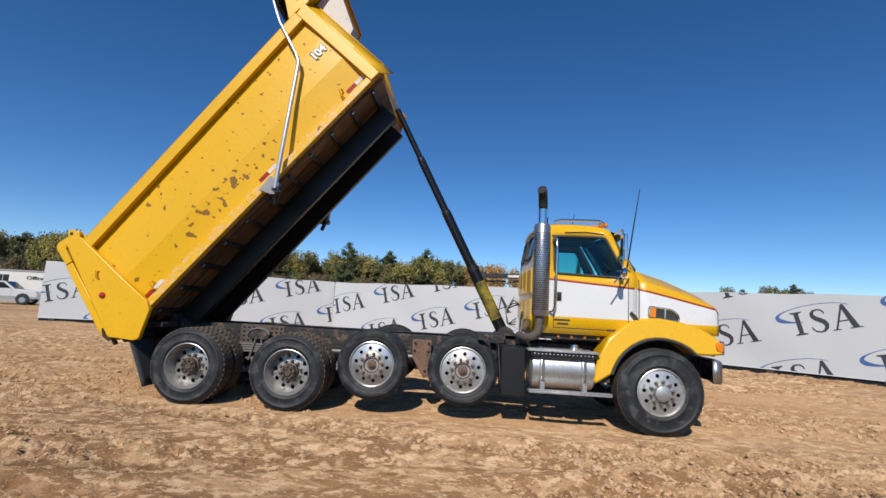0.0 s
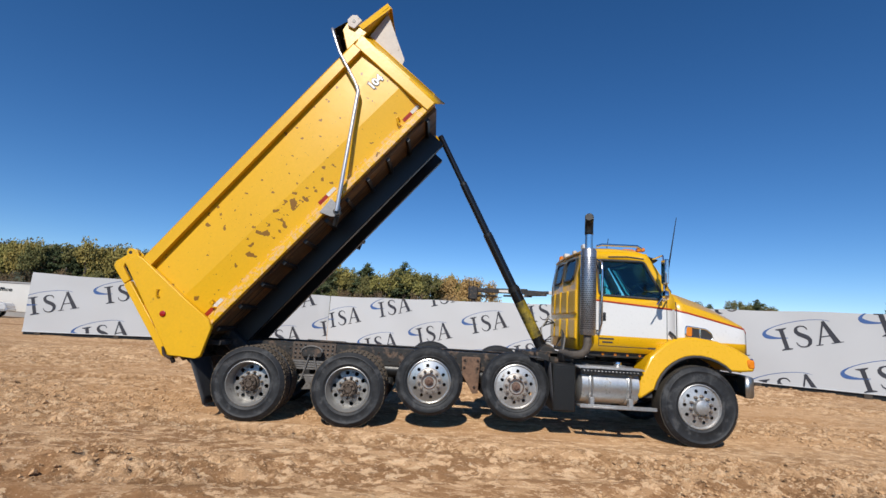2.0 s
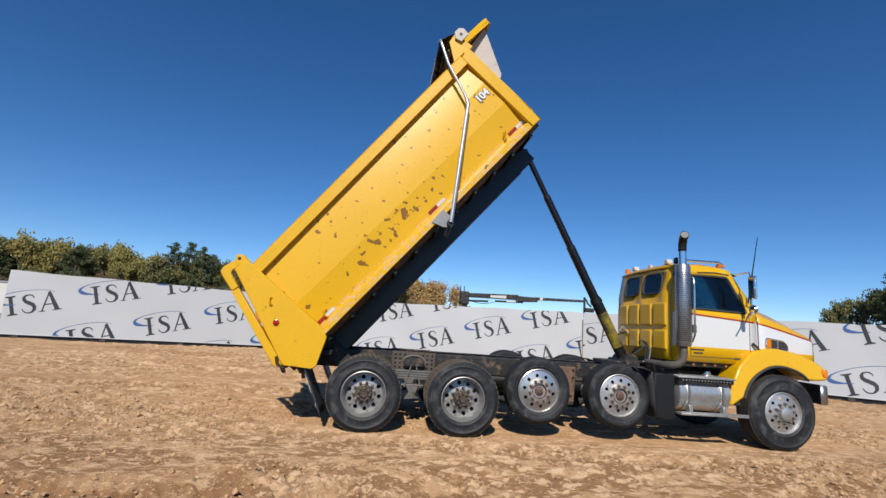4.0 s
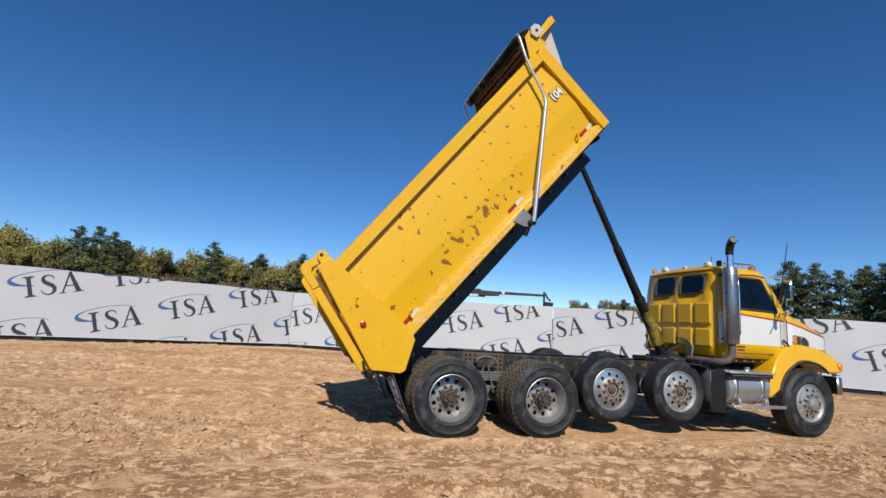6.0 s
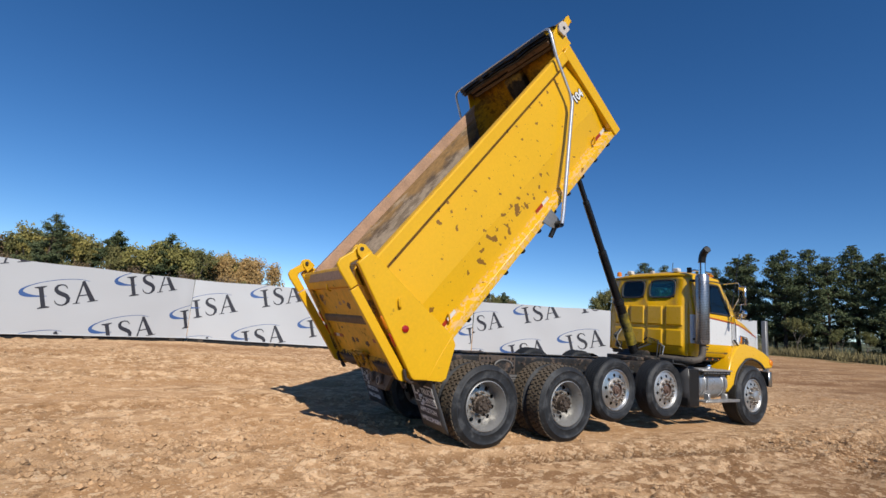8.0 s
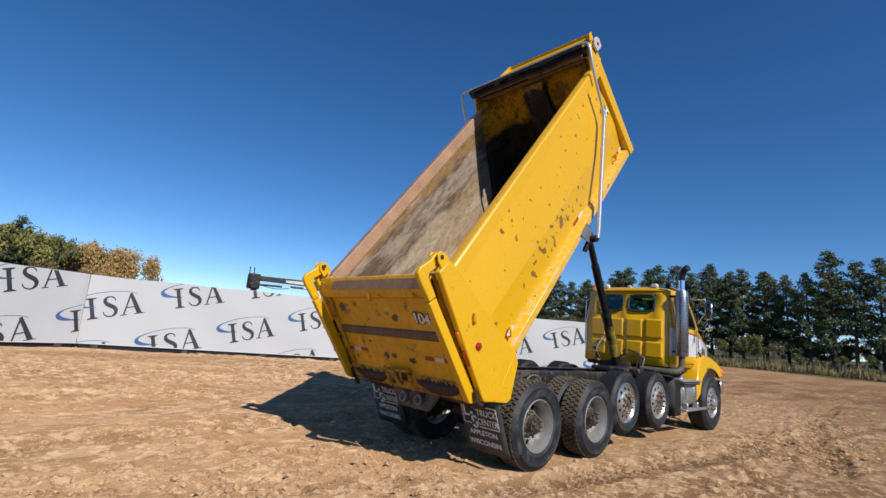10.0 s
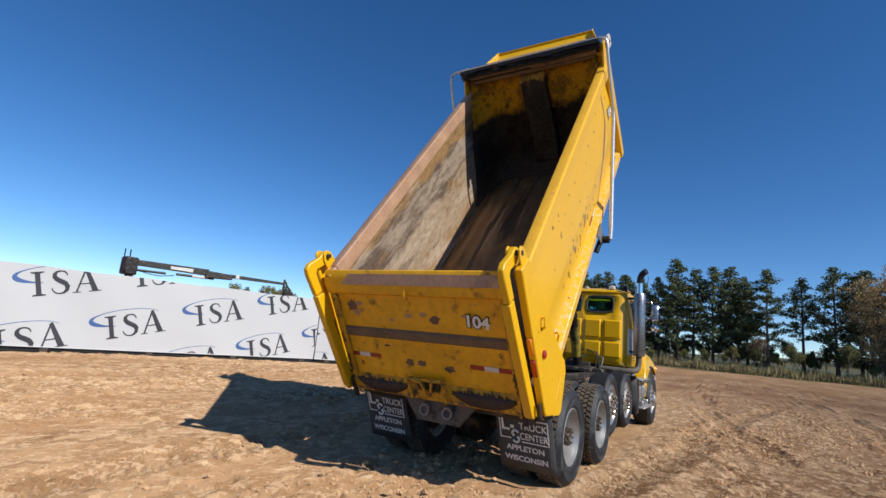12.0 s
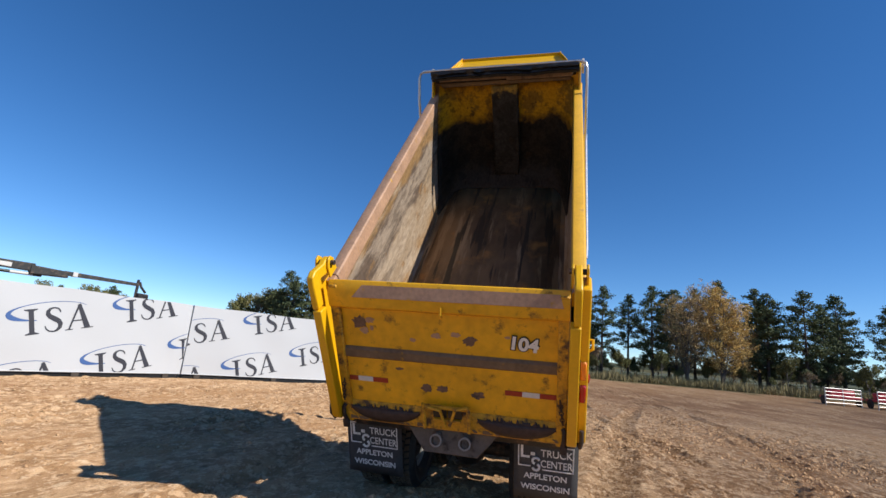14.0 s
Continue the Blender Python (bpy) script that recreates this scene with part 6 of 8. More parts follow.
def pane(parent, corners, inward, r=0.06, seal=0.018, label="tinted window glass"):
    """A window: rubber seal round the opening and a pane in it."""
    ring = rounded(corners, r)
    g = Geo().tube(ring + ring[:1], seal, 8, ends=False)
    w = part("window_seal", g, cab_trim, parent)
    c = sum((Vector(p) for p in ring), Vector()) / len(ring)
    g = Geo().prism([Vector(p) + Vector(inward) * 0.004 for p in ring], Vector(inward) * 0.005)
    ob = part("window_glass", g, glass, w, label)
    ob.visible_shadow = False


def cab_build():
    side_y = lambda z: 0.20 if z < 2.0 else 0.20 + (z - 2.0) * 0.15
    cols_lo, cols_win = [4.74, 4.93], [5.10, 5.30, 5.50]
    zrows = [1.22, 1.45, None, 2.03, 2.30, 2.58, 2.70]

    def xz(i, j):
        # columns: rear, window rear, three inside, window front, front edge
        z0 = zrows[i] if zrows[i] else 1.9
        wf = 5.87 - max(0, z0 - 2.03) * 0.50
        fr = 6.02 if z0 < 2.1 else 6.02 - (z0 - 2.1) * 0.62
        wr = 4.905 - max(0, z0 - 2.03) * 0.02
        x = [4.74 + max(0, z0 - 2.3) * 0.2, wr, wr + (wf - wr) / 3, wr + (wf - wr) * 2 / 3, wf, fr][j]
        return x, (zrows[i] if zrows[i] else stripe_z(x))

    cab = None
    for side in (0, 1):
        Y = (lambda y: my(y)) if side else (lambda y: y)
        rows = [[(xz(i, j)[0], Y(side_y(xz(i, j)[1])), xz(i, j)[1]) for j in range(6)] for i in range(7)]
        g = Geo().grid(rows, keep=lambda i, j: not (i in (3, 4) and j in (1, 2, 3)), slot=lambda i, j: 1 if i == 1 else 0)
        # rounded rear corner
        arc = []
        for i in range(7):
            x, z = xz(i, 0)
            arc.append([(x - 0.10 * math.sin(a), Y(side_y(z) + 0.10 * (1 - math.cos(a))), z) for a in (math.pi / 2 * k / 4 for k in range(5))])
        g.grid(arc, slot=lambda i, j: 1 if i == 1 and j < 3 else 0)
        ob = part("cab" if not cab else "cab_side", g, [yellow, white_paint], cab or truck, "yellow cab with white band and red pinstripe" if not cab else "", thick=0.03, weld=True, angle=30)
        cab = cab or ob
        pane(cab, [(4.905, Y(0.205), 2.035), (5.87, Y(0.205), 2.015), (5.60, Y(0.285), 2.575), (4.895, Y(0.285), 2.565)], (0, 1 if not side else -1, 0))
        # pinstripe, door seams, handle, belt vent
        g = Geo()
        xs = [4.78 + 0.1 * k for k in range(13)]
        g.grid([[(x, Y(0.1965), stripe_z(x) + h) for x in xs] for h in (-0.012, 0.012)])
        part("pinstripe", g, red_stripe, cab, thick=0.001)
        g = Geo()
        for x0, z0, x1, z1 in ((4.90, 1.30, 4.90, 2.60), (5.90, 1.30, 5.90, 2.06), (4.90, 1.30, 5.90, 1.30)):
            g.tube([(x0, Y(side_y(z0) - 0.001), z0), (x1, Y(side_y(min(z1, 2.0)) - 0.001), min(z1, 2.0))], 0.005, 6)
        part("door_seam", g, cab_trim, cab)
        g = Geo().box(4.93, 5.00, Y(0.19), Y(0.20), 1.66, 1.78, 0.004)
        part("handle_cup", g, cab_trim, cab)
        g = Geo().box(4.945, 4.985, Y(0.165), Y(0.185), 1.68, 1.75, 0.006)
        part("door_handle", g, black_plain, cab, "black door handle")
        for x0, x1, z in ((4.90, 5.12, 1.405), (4.95, 5.10, 1.355), (5.62, 5.74, 1.30)):
            g = Geo().box(x0, x1, Y(0.192), Y(0.20), z - 0.012, z + 0.012, 0.003)
            part("nameplate_bar", g, cab_trim, cab)
        g = Geo().tube([(5.02, Y(0.17), 2.60), (5.30, Y(0.16), 2.615), (5.55, Y(0.18), 2.60)], 0.012, 8)
        part("rain_gutter", g, cab_trim, cab)
        # grab handle beside the stack
        g = Geo().tube([(4.86, Y(0.19), 2.55), (4.90, Y(0.10), 2.50), (4.905, Y(0.09), 2.35), (4.90, Y(0.09), 1.62), (4.88, Y(0.12), 1.52), (4.84, Y(0.19), 1.50)], 0.016, 10)
        part("grab_handle", g, polished, cab, "bright grab handle")
        # mirror on its bracket
        g = Geo().tube([(5.72, Y(0.24), 2.62), (5.74, Y(-0.02), 2.64), (5.735, Y(-0.06), 2.55), (5.735, Y(-0.06), 2.06), (5.76, Y(0.0), 1.98), (5.90, Y(0.19), 2.02)], 0.012, 8)
        g.tube([(5.735, Y(-0.06), 2.40), (5.92, Y(0.18), 2.14)], 0.010, 8).tube([(5.60, Y(-0.13), 1.92), (5.735, Y(-0.06), 2.06)], 0.010, 8)
        br = part("mirror_bracket", g, polished, cab, "bright tube mirror bracket")
        g = Geo().box(5.71, 5.765, Y(-0.165), Y(-0.03), 2.22, 2.57, 0.025)
        part("mirror_head", g, polished, br)
        g = Geo().box(5.706, 5.712, Y(-0.155), Y(-0.04), 2.235, 2.555, 0.002)
        part("mirror_glass", g, chrome, br, "mirror glass")
        g = Geo().lathe([(0.01, -0.03), (0.06, -0.028), (0.075, 0.0), (0.06, 0.03), (0.01, 0.045)], 18, m=pose(5.735, Y(-0.10), 2.06, 0, 0, 90))
        part("spot_mirror", g, chrome, br, "round convex mirror")
    # rear wall with two windows
    ycols = [0.30, 0.55, 0.82, 1.08, 1.20, 1.46, 1.73, my(0.30)]
    rz = [1.22, 1.45, 1.90, 2.265, 2.61, 2.70]
    rx = lambda y, z: 4.64 + max(0, z - 2.3) * 0.2 - 0.03 * (1 - ((y - YC) / 0.86) ** 2)
    g = Geo().grid([[(rx(y, z), y, z) for y in ycols] for z in rz], keep=lambda i, j: not (i == 3 and j in (1, 2, 4, 5)))
    part("rear_wall", g, yellow, cab, thick=0.002)
    for a, b in ((0.55, 1.08), (1.20, 1.73)):
        pane(cab, [(rx(a, 2.27) - 0.006, a, 2.27), (rx(b, 2.27) - 0.006, b, 2.27), (rx(b, 2.605) - 0.006, b, 2.605), (rx(a, 2.605) - 0.006, a, 2.605)], (1, 0, 0), 0.12, 0.016)
    for row, (z0, z1) in enumerate(((1.36, 1.68), (1.74, 2.12))):
        for y0 in (0.39, 0.78, 1.17, 1.56):
            g = Geo()
            pts = [(y0, z0), (y0 + 0.33, z0), (y0 + 0.33, z1), (y0, z1)]
            a = [Vector((rx(y, z) - 0.001, y, z)) for y, z in pts]
            b = [Vector((rx(y, z) - 0.030, y + (0.022 if y == y0 else -0.022), z + (0.025 if z == z0 else -0.025))) for y, z in pts]
            g.add(a + b, [(4, 5, 6, 7), (0, 1, 5, 4), (1, 2, 6, 5), (2, 3, 7, 6), (3, 0, 4, 7)])
            part("pressed_panel", g, yellow, cab, bevel=0.008)
    # roof
    rows = []
    for i in range(13):
        t = i / 12
        x = 4.64 + 0.10 + (5.66 - 4.74) * t if i else 4.70
        rows.append([])
        for j in range(17):
            q = -1 + j / 8
            wy = 0.84 * (1.0 if abs(q) < 1 else 1.0)
            edge = (1 - abs(q) ** 5) * (1 - abs(2 * t - 1) ** 6 * 0.9)
            bow = 0.09 * t * t * (1 - q * q) - 0.05 * (1 - t) ** 3 * (1 - q * q)
            rows[-1].append((x + bow, YC + q * wy, 2.695 + 0.095 * edge + 0.02 * math.sin(math.pi * t)))
    g = Geo().grid(rows)
    part("roof", g, yellow, cab, thick=0.03)
    for x, y, z, lens, r in ((5.66, YC, 2.80, amber, 0.055),):
        g = Geo().box(x - 0.10, x + 0.10, y - 0.16, y + 0.16, z - 0.01, z + 0.085, 0.03)
        part("beacon", g, amber, cab, "amber roof beacon")
    for y in (0.62, my(0.62)):
        part("work_lamp", Geo().box(4.76, 4.86, y - 0.06, y + 0.06, 2.765, 2.845, 0.015), trailer_white, cab, "pale work lamp on the roof's rear edge")
    g = Geo().lathe([(0.05, 0.0), (0.052, 0.02), (0.046, 0.08), (0.02, 0.10)], 16, m=pose(4.80, my(0.34), 2.74, 90))
    part("rear_beacon", g, amber, cab, "small amber beacon on the roof's rear corner")
    for y in (0.45, 0.72, 1.56, 1.83):
        g = Geo().box(5.56, 5.68, y - 0.045, y + 0.045, 2.755, 2.815, 0.02)
        part("clearance_lamp", g, amber, cab, "amber clearance lamp")
    for y in (0.40, my(0.40)):
        g = Geo().tube([(4.92, y, 2.79), (5.0, y, 2.82), (5.55, y, 2.83), (5.62, y, 2.79)], 0.02, 10)
        part("roof_horn", g, chrome, cab, "chrome roof horn")
    for x, y, h in ((4.78, 0.35, 0.08), (4.80, YC, 0.06)):
        g = Geo().box(x - 0.03, x + 0.03, y - 0.04, y + 0.04, 2.74, 2.76 + h, 0.012)
        part("work_lamp", g, beige_plate if y == YC else black_plain, cab)
    g = Geo().tube([(5.30, 1.05, 2.79), (5.34, 1.05, 3.05)], 0.006, 6)
    part("short_aerial", g, black_plain, cab)
    g = Geo().tube([(5.87, 0.17, 2.18), (5.92, 0.13, 2.62), (6.00, 0.08, 3.24)], [0.012, 0.010, 0.005], 8)
    part("aerial", g, black_plain, cab, "tall whip aerial")
    # windscreen and visor
    wrow = []
    for i in range(7):
        t = i / 6
        wrow.append([(6.02 - 0.35 * t + 0.13 * (1 - q * q), YC + q * (0.80 - 0.07 * t), 2.15 + 0.53 * t) for q in (-1 + j / 6 for j in range(13))])
    ws = part("windscreen", Geo().grid(wrow), glass, cab, "curved windscreen", thick=0.006)
    ws.visible_shadow = False
    edge = wrow[0] + [r[-1] for r in wrow[1:]] + list(reversed(wrow[-1]))[1:] + [r[0] for r in reversed(wrow[:-1])]
    part("windscreen_seal", Geo().tube(edge, 0.022, 8, ends=False), cab_trim, cab)
    g = Geo().grid([[(5.72 + 0.12 * (1 - q * q) + 0.16 * s, YC + q * 0.72, 2.69 - 0.05 * s) for q in (-1 + j / 6 for j in range(13))] for s in (0, 0.5, 1)])
    part("sun_visor", g, cab_trim, cab, thick=0.01)
    # inside
    part("headliner", Geo().box(4.80, 5.62, 0.36, my(0.36), 2.655, 2.675, 0.005), headliner_grey, cab)
    g = Geo().box(4.70, 6.0, 0.24, my(0.24), 1.20, 1.26, 0.01).box(5.70, 6.02, 0.26, my(0.26), 1.6, 2.06, 0.06)
    part("dashboard", g, cab_trim, cab)
    for y in (0.66, 1.62):
        g = Geo().box(4.95, 5.35, y - 0.24, y + 0.24, 1.55, 1.72, 0.06).box(4.84, 5.00, y - 0.23, y + 0.23, 1.65, 2.34, 0.06).box(4.86, 4.96, y - 0.13, y + 0.13, 2.36, 2.52, 0.04)
        part("seat", g, seat_grey, cab, "grey cloth seat")
    g = Geo().lathe([(0.205, -0.016), (0.23, -0.012), (0.23, 0.012), (0.205, 0.016)], 28, closed=True, m=pose(5.62, 1.62, 2.02, 0, 0, 90) @ pose(0, 0, 0, 35))
    part("steering_wheel", g, cab_trim, cab)
    g = Geo().tube([(5.90, 0.34, 2.06), (5.80, 0.8, 2.20), (5.79, 1.0, 2.30)], 0.010, 6).tube([(5.92, 1.2, 2.10), (5.83, 1.6, 2.34)], 0.010, 6)
    part("wiper", g, cab_trim, cab)
    return cab


cab = cab_build()


# bonnet, wings, bumper
def front_end():
    stations = [(6.02, 2.165, 0.94, 0.66), (6.20, 2.12, 0.93, 0.64), (6.50, 2.035, 0.89, 0.61), (6.80, 1.925, 0.83, 0.57), (7.05, 1.82, 0.78, 0.54), (7.15, 1.755, 0.76, 0.52), (7.195, 1.66, 0.74, 0.50)]
    rows = []
    for x, zt, hb, ht in stations:
        zs = min(stripe_z(x), zt - 0.06)
        half = [(hb, 1.30), (hb, 1.44), (hb - 0.005, zs), (hb - 0.05, zs + (zt - zs) * 0.45), (ht, zt), (ht * 0.5, zt + 0.03), (0, zt + 0.04)]
        rows.append([(x, YC - y, z) for y, z in half] + [(x, YC + y, z) for y, z in reversed(half[:-1])])
    g = Geo().grid(rows, slot=lambda i, j: 1 if j in (1, 10) else 0)
    hood = part("bonnet", g, [yellow, white_paint], truck, "sloping yellow bonnet with white side band", thick=0.02, angle=34)
    for side in (0, 1):
        Y = (lambda y: my(y)) if side else (lambda y: y)
        pts = [(x, YC - hb + 0.005 - 0.004, min(stripe_z(x), zt - 0.06)) for x, zt, hb, ht in stations]
        g = Geo().grid([[(x, Y(y), z + h) for x, y, z in pts] for h in (-0.012, 0.012)])
        part("pinstripe", g, red_stripe, hood, thick=0.002)
        g = Geo().tube([(6.04, Y(0.192), 1.46), (6.04, Y(0.195), 1.88), (6.05, Y(0.24), 2.0)], 0.006, 6)
        part("bonnet_seam", g, cab_trim, hood)
        # air intake with amber side lamp
        hbx = lambda x: float(np.interp(x, [q[0] for q in stations], [q[2] for q in stations]))
        face = lambda x, z, o=0.0: (x, Y(YC - hbx(x) - 0.012 - o), z)
        ring = rounded([face(6.165, 1.505), face(6.60, 1.47), face(6.585, 1.56), face(6.50, 1.625), face(6.175, 1.655)], 0.04)
        vent = part("air_intake", Geo().prism(ring, (0, 0.03 if not side else -0.03, 0)), cab_trim, hood, "dark air intake in a bright frame")
        part("intake_frame", Geo().tube(ring + ring[:1], 0.013, 8, ends=False), chrome, vent)
        g = Geo().prism(rounded([face(6.18, 1.515, 0.006), face(6.265, 1.51, 0.006), face(6.27, 1.635, 0.006), face(6.185, 1.645, 0.006)], 0.02), (0, 0.02 if not side else -0.02, 0))
        part("side_lamp", g, amber, vent, "amber side lamp")
        g = Geo().box(6.385, 6.41, *sorted((face(6.4, 0)[1] - 0.006, face(6.4, 0)[1] + 0.02)), 1.50, 1.63, 0.004)
        part("intake_bar", g, chrome, vent)
        # wing over the steering wheel
        c, r = (6.27, 0.585), 0.645
        inner = [(c[0] + r * math.cos(radians(a)), c[1] + r * math.sin(radians(a))) for a in range(46, 176, 10)]
        outer = [(5.43, 0.60), (5.40, 0.66), (5.46, 0.92), (5.60, 1.20), (5.82, 1.38), (6.02, 1.48), (6.30, 1.50), (6.60, 1.46), (6.86, 1.37), (7.00, 1.29), (7.06, 1.20), (7.06, 1.07), (6.88, 1.05)]
        line = outer + inner
        top_y = lambda z: 0.035 + max(0, z - 1.15) * 0.30
        n = len(line)
        front = [(x, Y(top_y(z)), z) for x, z in line]
        back = [(x, Y(0.42), z) for x, z in line]
        g = Geo().add(front + back, [list(range(n))] + [[i, (i + 1) % n, n + (i + 1) % n, n + i] for i in range(n)])
        wing = part("wing", g, yellow, truck, "yellow front wing", bevel=0.03, angle=50)
        part("wheel_arch_lip", Geo().tube([(x, Y(0.03 + max(0, z - 1.15) * 0.30), z) for x, z in inner], 0.02, 8), cab_trim, wing)
        g = Geo().box(6.97, 7.07, Y(0.028), Y(0.16), 1.10, 1.23, 0.02)
        part("corner_lamp", g, amber, wing, "amber corner lamp")
        g = Geo().box(7.10, 7.17, Y(0.20), Y(0.46), 1.06, 1.24, 0.03)
        part("headlamp", g, polished, wing, "rectangular headlamp")
        g = Geo().tube([(5.92, Y(0.17), 1.56), (5.98, Y(0.15), 1.50), (6.02, Y(0.15), 1.44)], 0.018, 8)
        part("bonnet_latch", g, cab_trim, wing)
        g = Geo().prism([(5.42, Y(0.12), 0.62), (5.64, Y(0.12), 0.62), (5.62, Y(0.12), 1.0), (5.46, Y(0.12), 0.95)], (0, 0.30 if not side else -0.30, 0))
        part("splash_guard", g, cab_trim, wing)
    g = Geo()
    rows = []
    for q in (-1, -0.97, -0.85, -0.6, 0, 0.6, 0.85, 0.97, 1):
        x = 7.22 - 0.17 * abs(q) ** 3
        y = YC + q * 1.08
        rows.append([(x - 0.12, y, 0.70), (x - 0.02, y, 0.70), (x, y, 0.74), (x, y, 0.96), (x - 0.02, y, 0.99), (x - 0.12, y, 0.99)])
    g.grid(rows)
    for end in (rows[0], rows[-1]):
        g.add(end, [tuple(range(6))])
    part("bumper", g, alloy, truck, "dull bright metal front bumper", thick=0.01)
    for y in (0.62, my(0.74)):
        part("bumper_bracket", Geo().box(7.02, 7.28, y, y + 0.12, 0.72, 0.95, 0.02), black_frame, truck)
    grille = part("grille", Geo().box(7.17, 7.215, 0.62, my(0.62), 1.04, 1.58, 0.03), black_plain, truck, "black grille with chrome bars")
    for k in range(8):
        part("grille_bar", Geo().box(7.21, 7.235, 0.64, my(0.64), 1.09 + 0.06 * k, 1.105 + 0.06 * k, 0.004), chrome, grille)
    part("grille_surround", Geo().tube([(7.22, y, z) for y, z in ((0.60, 1.03), (0.60, 1.60), (my(0.60), 1.60), (my(0.60), 1.03), (0.60, 1.03))], 0.025, 8), chrome, grille)
    g = Geo().box(4.70, 6.15, 0.26, my(0.26), 1.14, 1.23, 0.02)
    part("cab_floor", g, black_frame, truck)
    for x in (4.98, 5.16, 5.34, 5.52):
        g = Geo().lathe([(0.02, 0.0), (0.02, -0.012), (0.008, -0.018)], 10, m=Matrix.Translation((x, 0.262, 1.185)))
        part("marker_lamp", g, amber, truck, "tiny amber marker lamp")


front_end()


# stack, tank, boxes
def side_gear():
    x, y = 4.69, 0.055
    g = Geo().tube([(x, y, 1.44), (x, y, 1.47), (x, y, 2.64), (x, y, 2.68)], [0.095, 0.112, 0.112, 0.095], 28)
    mf = part("exhaust_pipe", g, shield_steel, truck, "upright chromed exhaust stack with curved tip", angle=30)
    g = Geo()
    nz, na = 36, 16
    for i in range(nz):
        for j in range(na):
            a = radians(-175 + 200 * (j + 0.5 * (i % 2)) / na)
            z = 1.53 + 0.029 * i
            r = 0.1135
            ca, sa = math.cos(a), math.sin(a)
            px, py = x + r * ca, y + r * sa
            t = 0.0095
            g.add([(px - sa * t, py + ca * t, z), (px, py, z + t * 1.1), (px + sa * t, py - ca * t, z), (px, py, z - t * 1.1)], [(0, 1, 2, 3)])
    tagged(part("heat_shield_perforation", tagged_mesh(g), None, mf, "perforated heat shield"), kind="stuff")
    part("stack_tube", Geo().tube([(x, y, 2.66), (x, y, 2.90)], 0.058, 20), chrome, mf)
    g = Geo().tube([(x, y, 2.89), (x, y, 2.93), (x - 0.004, y - 0.01, 3.0), (x - 0.012, y - 0.04, 3.07), (x - 0.025, y - 0.09, 3.115), (x - 0.04, y - 0.13, 3.13)], 0.058, 20, ends=False)
    part("stack_tip", g, sooty, mf, "curved tip dark with soot", thick=-0.004, angle=60)
    g = Geo().tube([(x - 0.04, y - 0.128, 3.129), (x - 0.034, y - 0.115, 3.124)], 0.054, 20)
    part("sooty_bore", g, black_plain, mf)
    g = Geo().tube([(x, y, 1.46), (x, y, 1.32), (x - 0.015, y + 0.01, 1.24), (x - 0.06, y + 0.03, 1.175), (x - 0.13, y + 0.08, 1.15), (x - 0.18, y + 0.22, 1.14), (x - 0.18, y + 0.7, 1.14)], 0.056, 18)
    part("exhaust_elbow", g, plate_grime, mf, "stained steel exhaust elbow", angle=60)
    for z in (1.52, 2.58):
        g = Geo().box(x - 0.02, x + 0.10, y + 0.08, 0.28, z - 0.02, z + 0.02, 0.005)
        part("stack_clamp", g, black_plain, mf)
    # tank with steps
    tx0, tx1, ty, tz, tr = 4.60, 5.44, 0.30, 0.755, 0.265
    g = Geo().lathe([(0.05, tx0 - 0.012), (tr - 0.04, tx0 - 0.01), (tr, tx0 + 0.02), (tr, tx1 - 0.02), (tr - 0.04, tx1 + 0.01), (0.05, tx1 + 0.012)], 40, m=Matrix.Translation((0, ty, tz)) @ Matrix.Rotation(-math.pi / 2, 4, "Z"))
    tank = part("fuel_tank", g, tank_alloy, truck, "round dented aluminium fuel tank with steps", angle=40)
    g = Geo().lathe([(0.05, tx0 - 0.012), (tr - 0.04, tx0 - 0.01), (tr, tx0 + 0.02), (tr, tx1 - 0.02), (tr - 0.04, tx1 + 0.01), (0.05, tx1 + 0.012)], 40, m=Matrix.Translation((0, my(ty), tz)) @ Matrix.Rotation(-math.pi / 2, 4, "Z"))
    part("fuel_tank", g, alloy, truck, "round aluminium fuel tank", angle=40)
    for xx in (4.74, 5.28):
        arc = [(ty + r * math.cos(radians(a)), tz + r * math.sin(radians(a))) for r in (tr + 0.012,) for a in range(70, 301, 10)]
        g = Geo().grid([[(xx + d, yy, zz) for yy, zz in arc] for d in (-0.034, 0.034)])
        strap = part("tank_strap", g, weathered_alloy, tank, "flat aluminium strap", thick=0.008, angle=60)
        part("strap_bolt", Geo().tube([(xx, ty - tr - 0.03, tz - 0.09), (xx, ty - tr - 0.03, tz + 0.12)], 0.009, 8), steel_grey, strap)
    # upper step: a ribbed plate over the tank with a dark pierced riser; lower step: a longer board on brackets
    upper = part("step_rail", Geo().box(4.54, 5.47, -0.035, 0.24, 0.985, 1.005, 0.006), weathered_alloy, tank, "aluminium upper step plate")
    for k in range(4):
        part("step_rib", Geo().box(4.56, 5.45, 0.0 + 0.055 * k, 0.018 + 0.055 * k, 1.004, 1.012, 0.003), weathered_alloy, upper)
    part("step_riser", Geo().box(4.58, 5.44, -0.012, 0.0, 0.925, 0.985, 0.004), black_plain, upper, "dark pierced riser")
    for k in range(16):
        part("pierced_tooth", Geo().lathe([(0.009, 0.0), (0.009, -0.008), (0.005, -0.010)], 8, m=Matrix.Translation((4.63 + 0.05 * k, -0.012, 0.955))), weathered_alloy, upper)
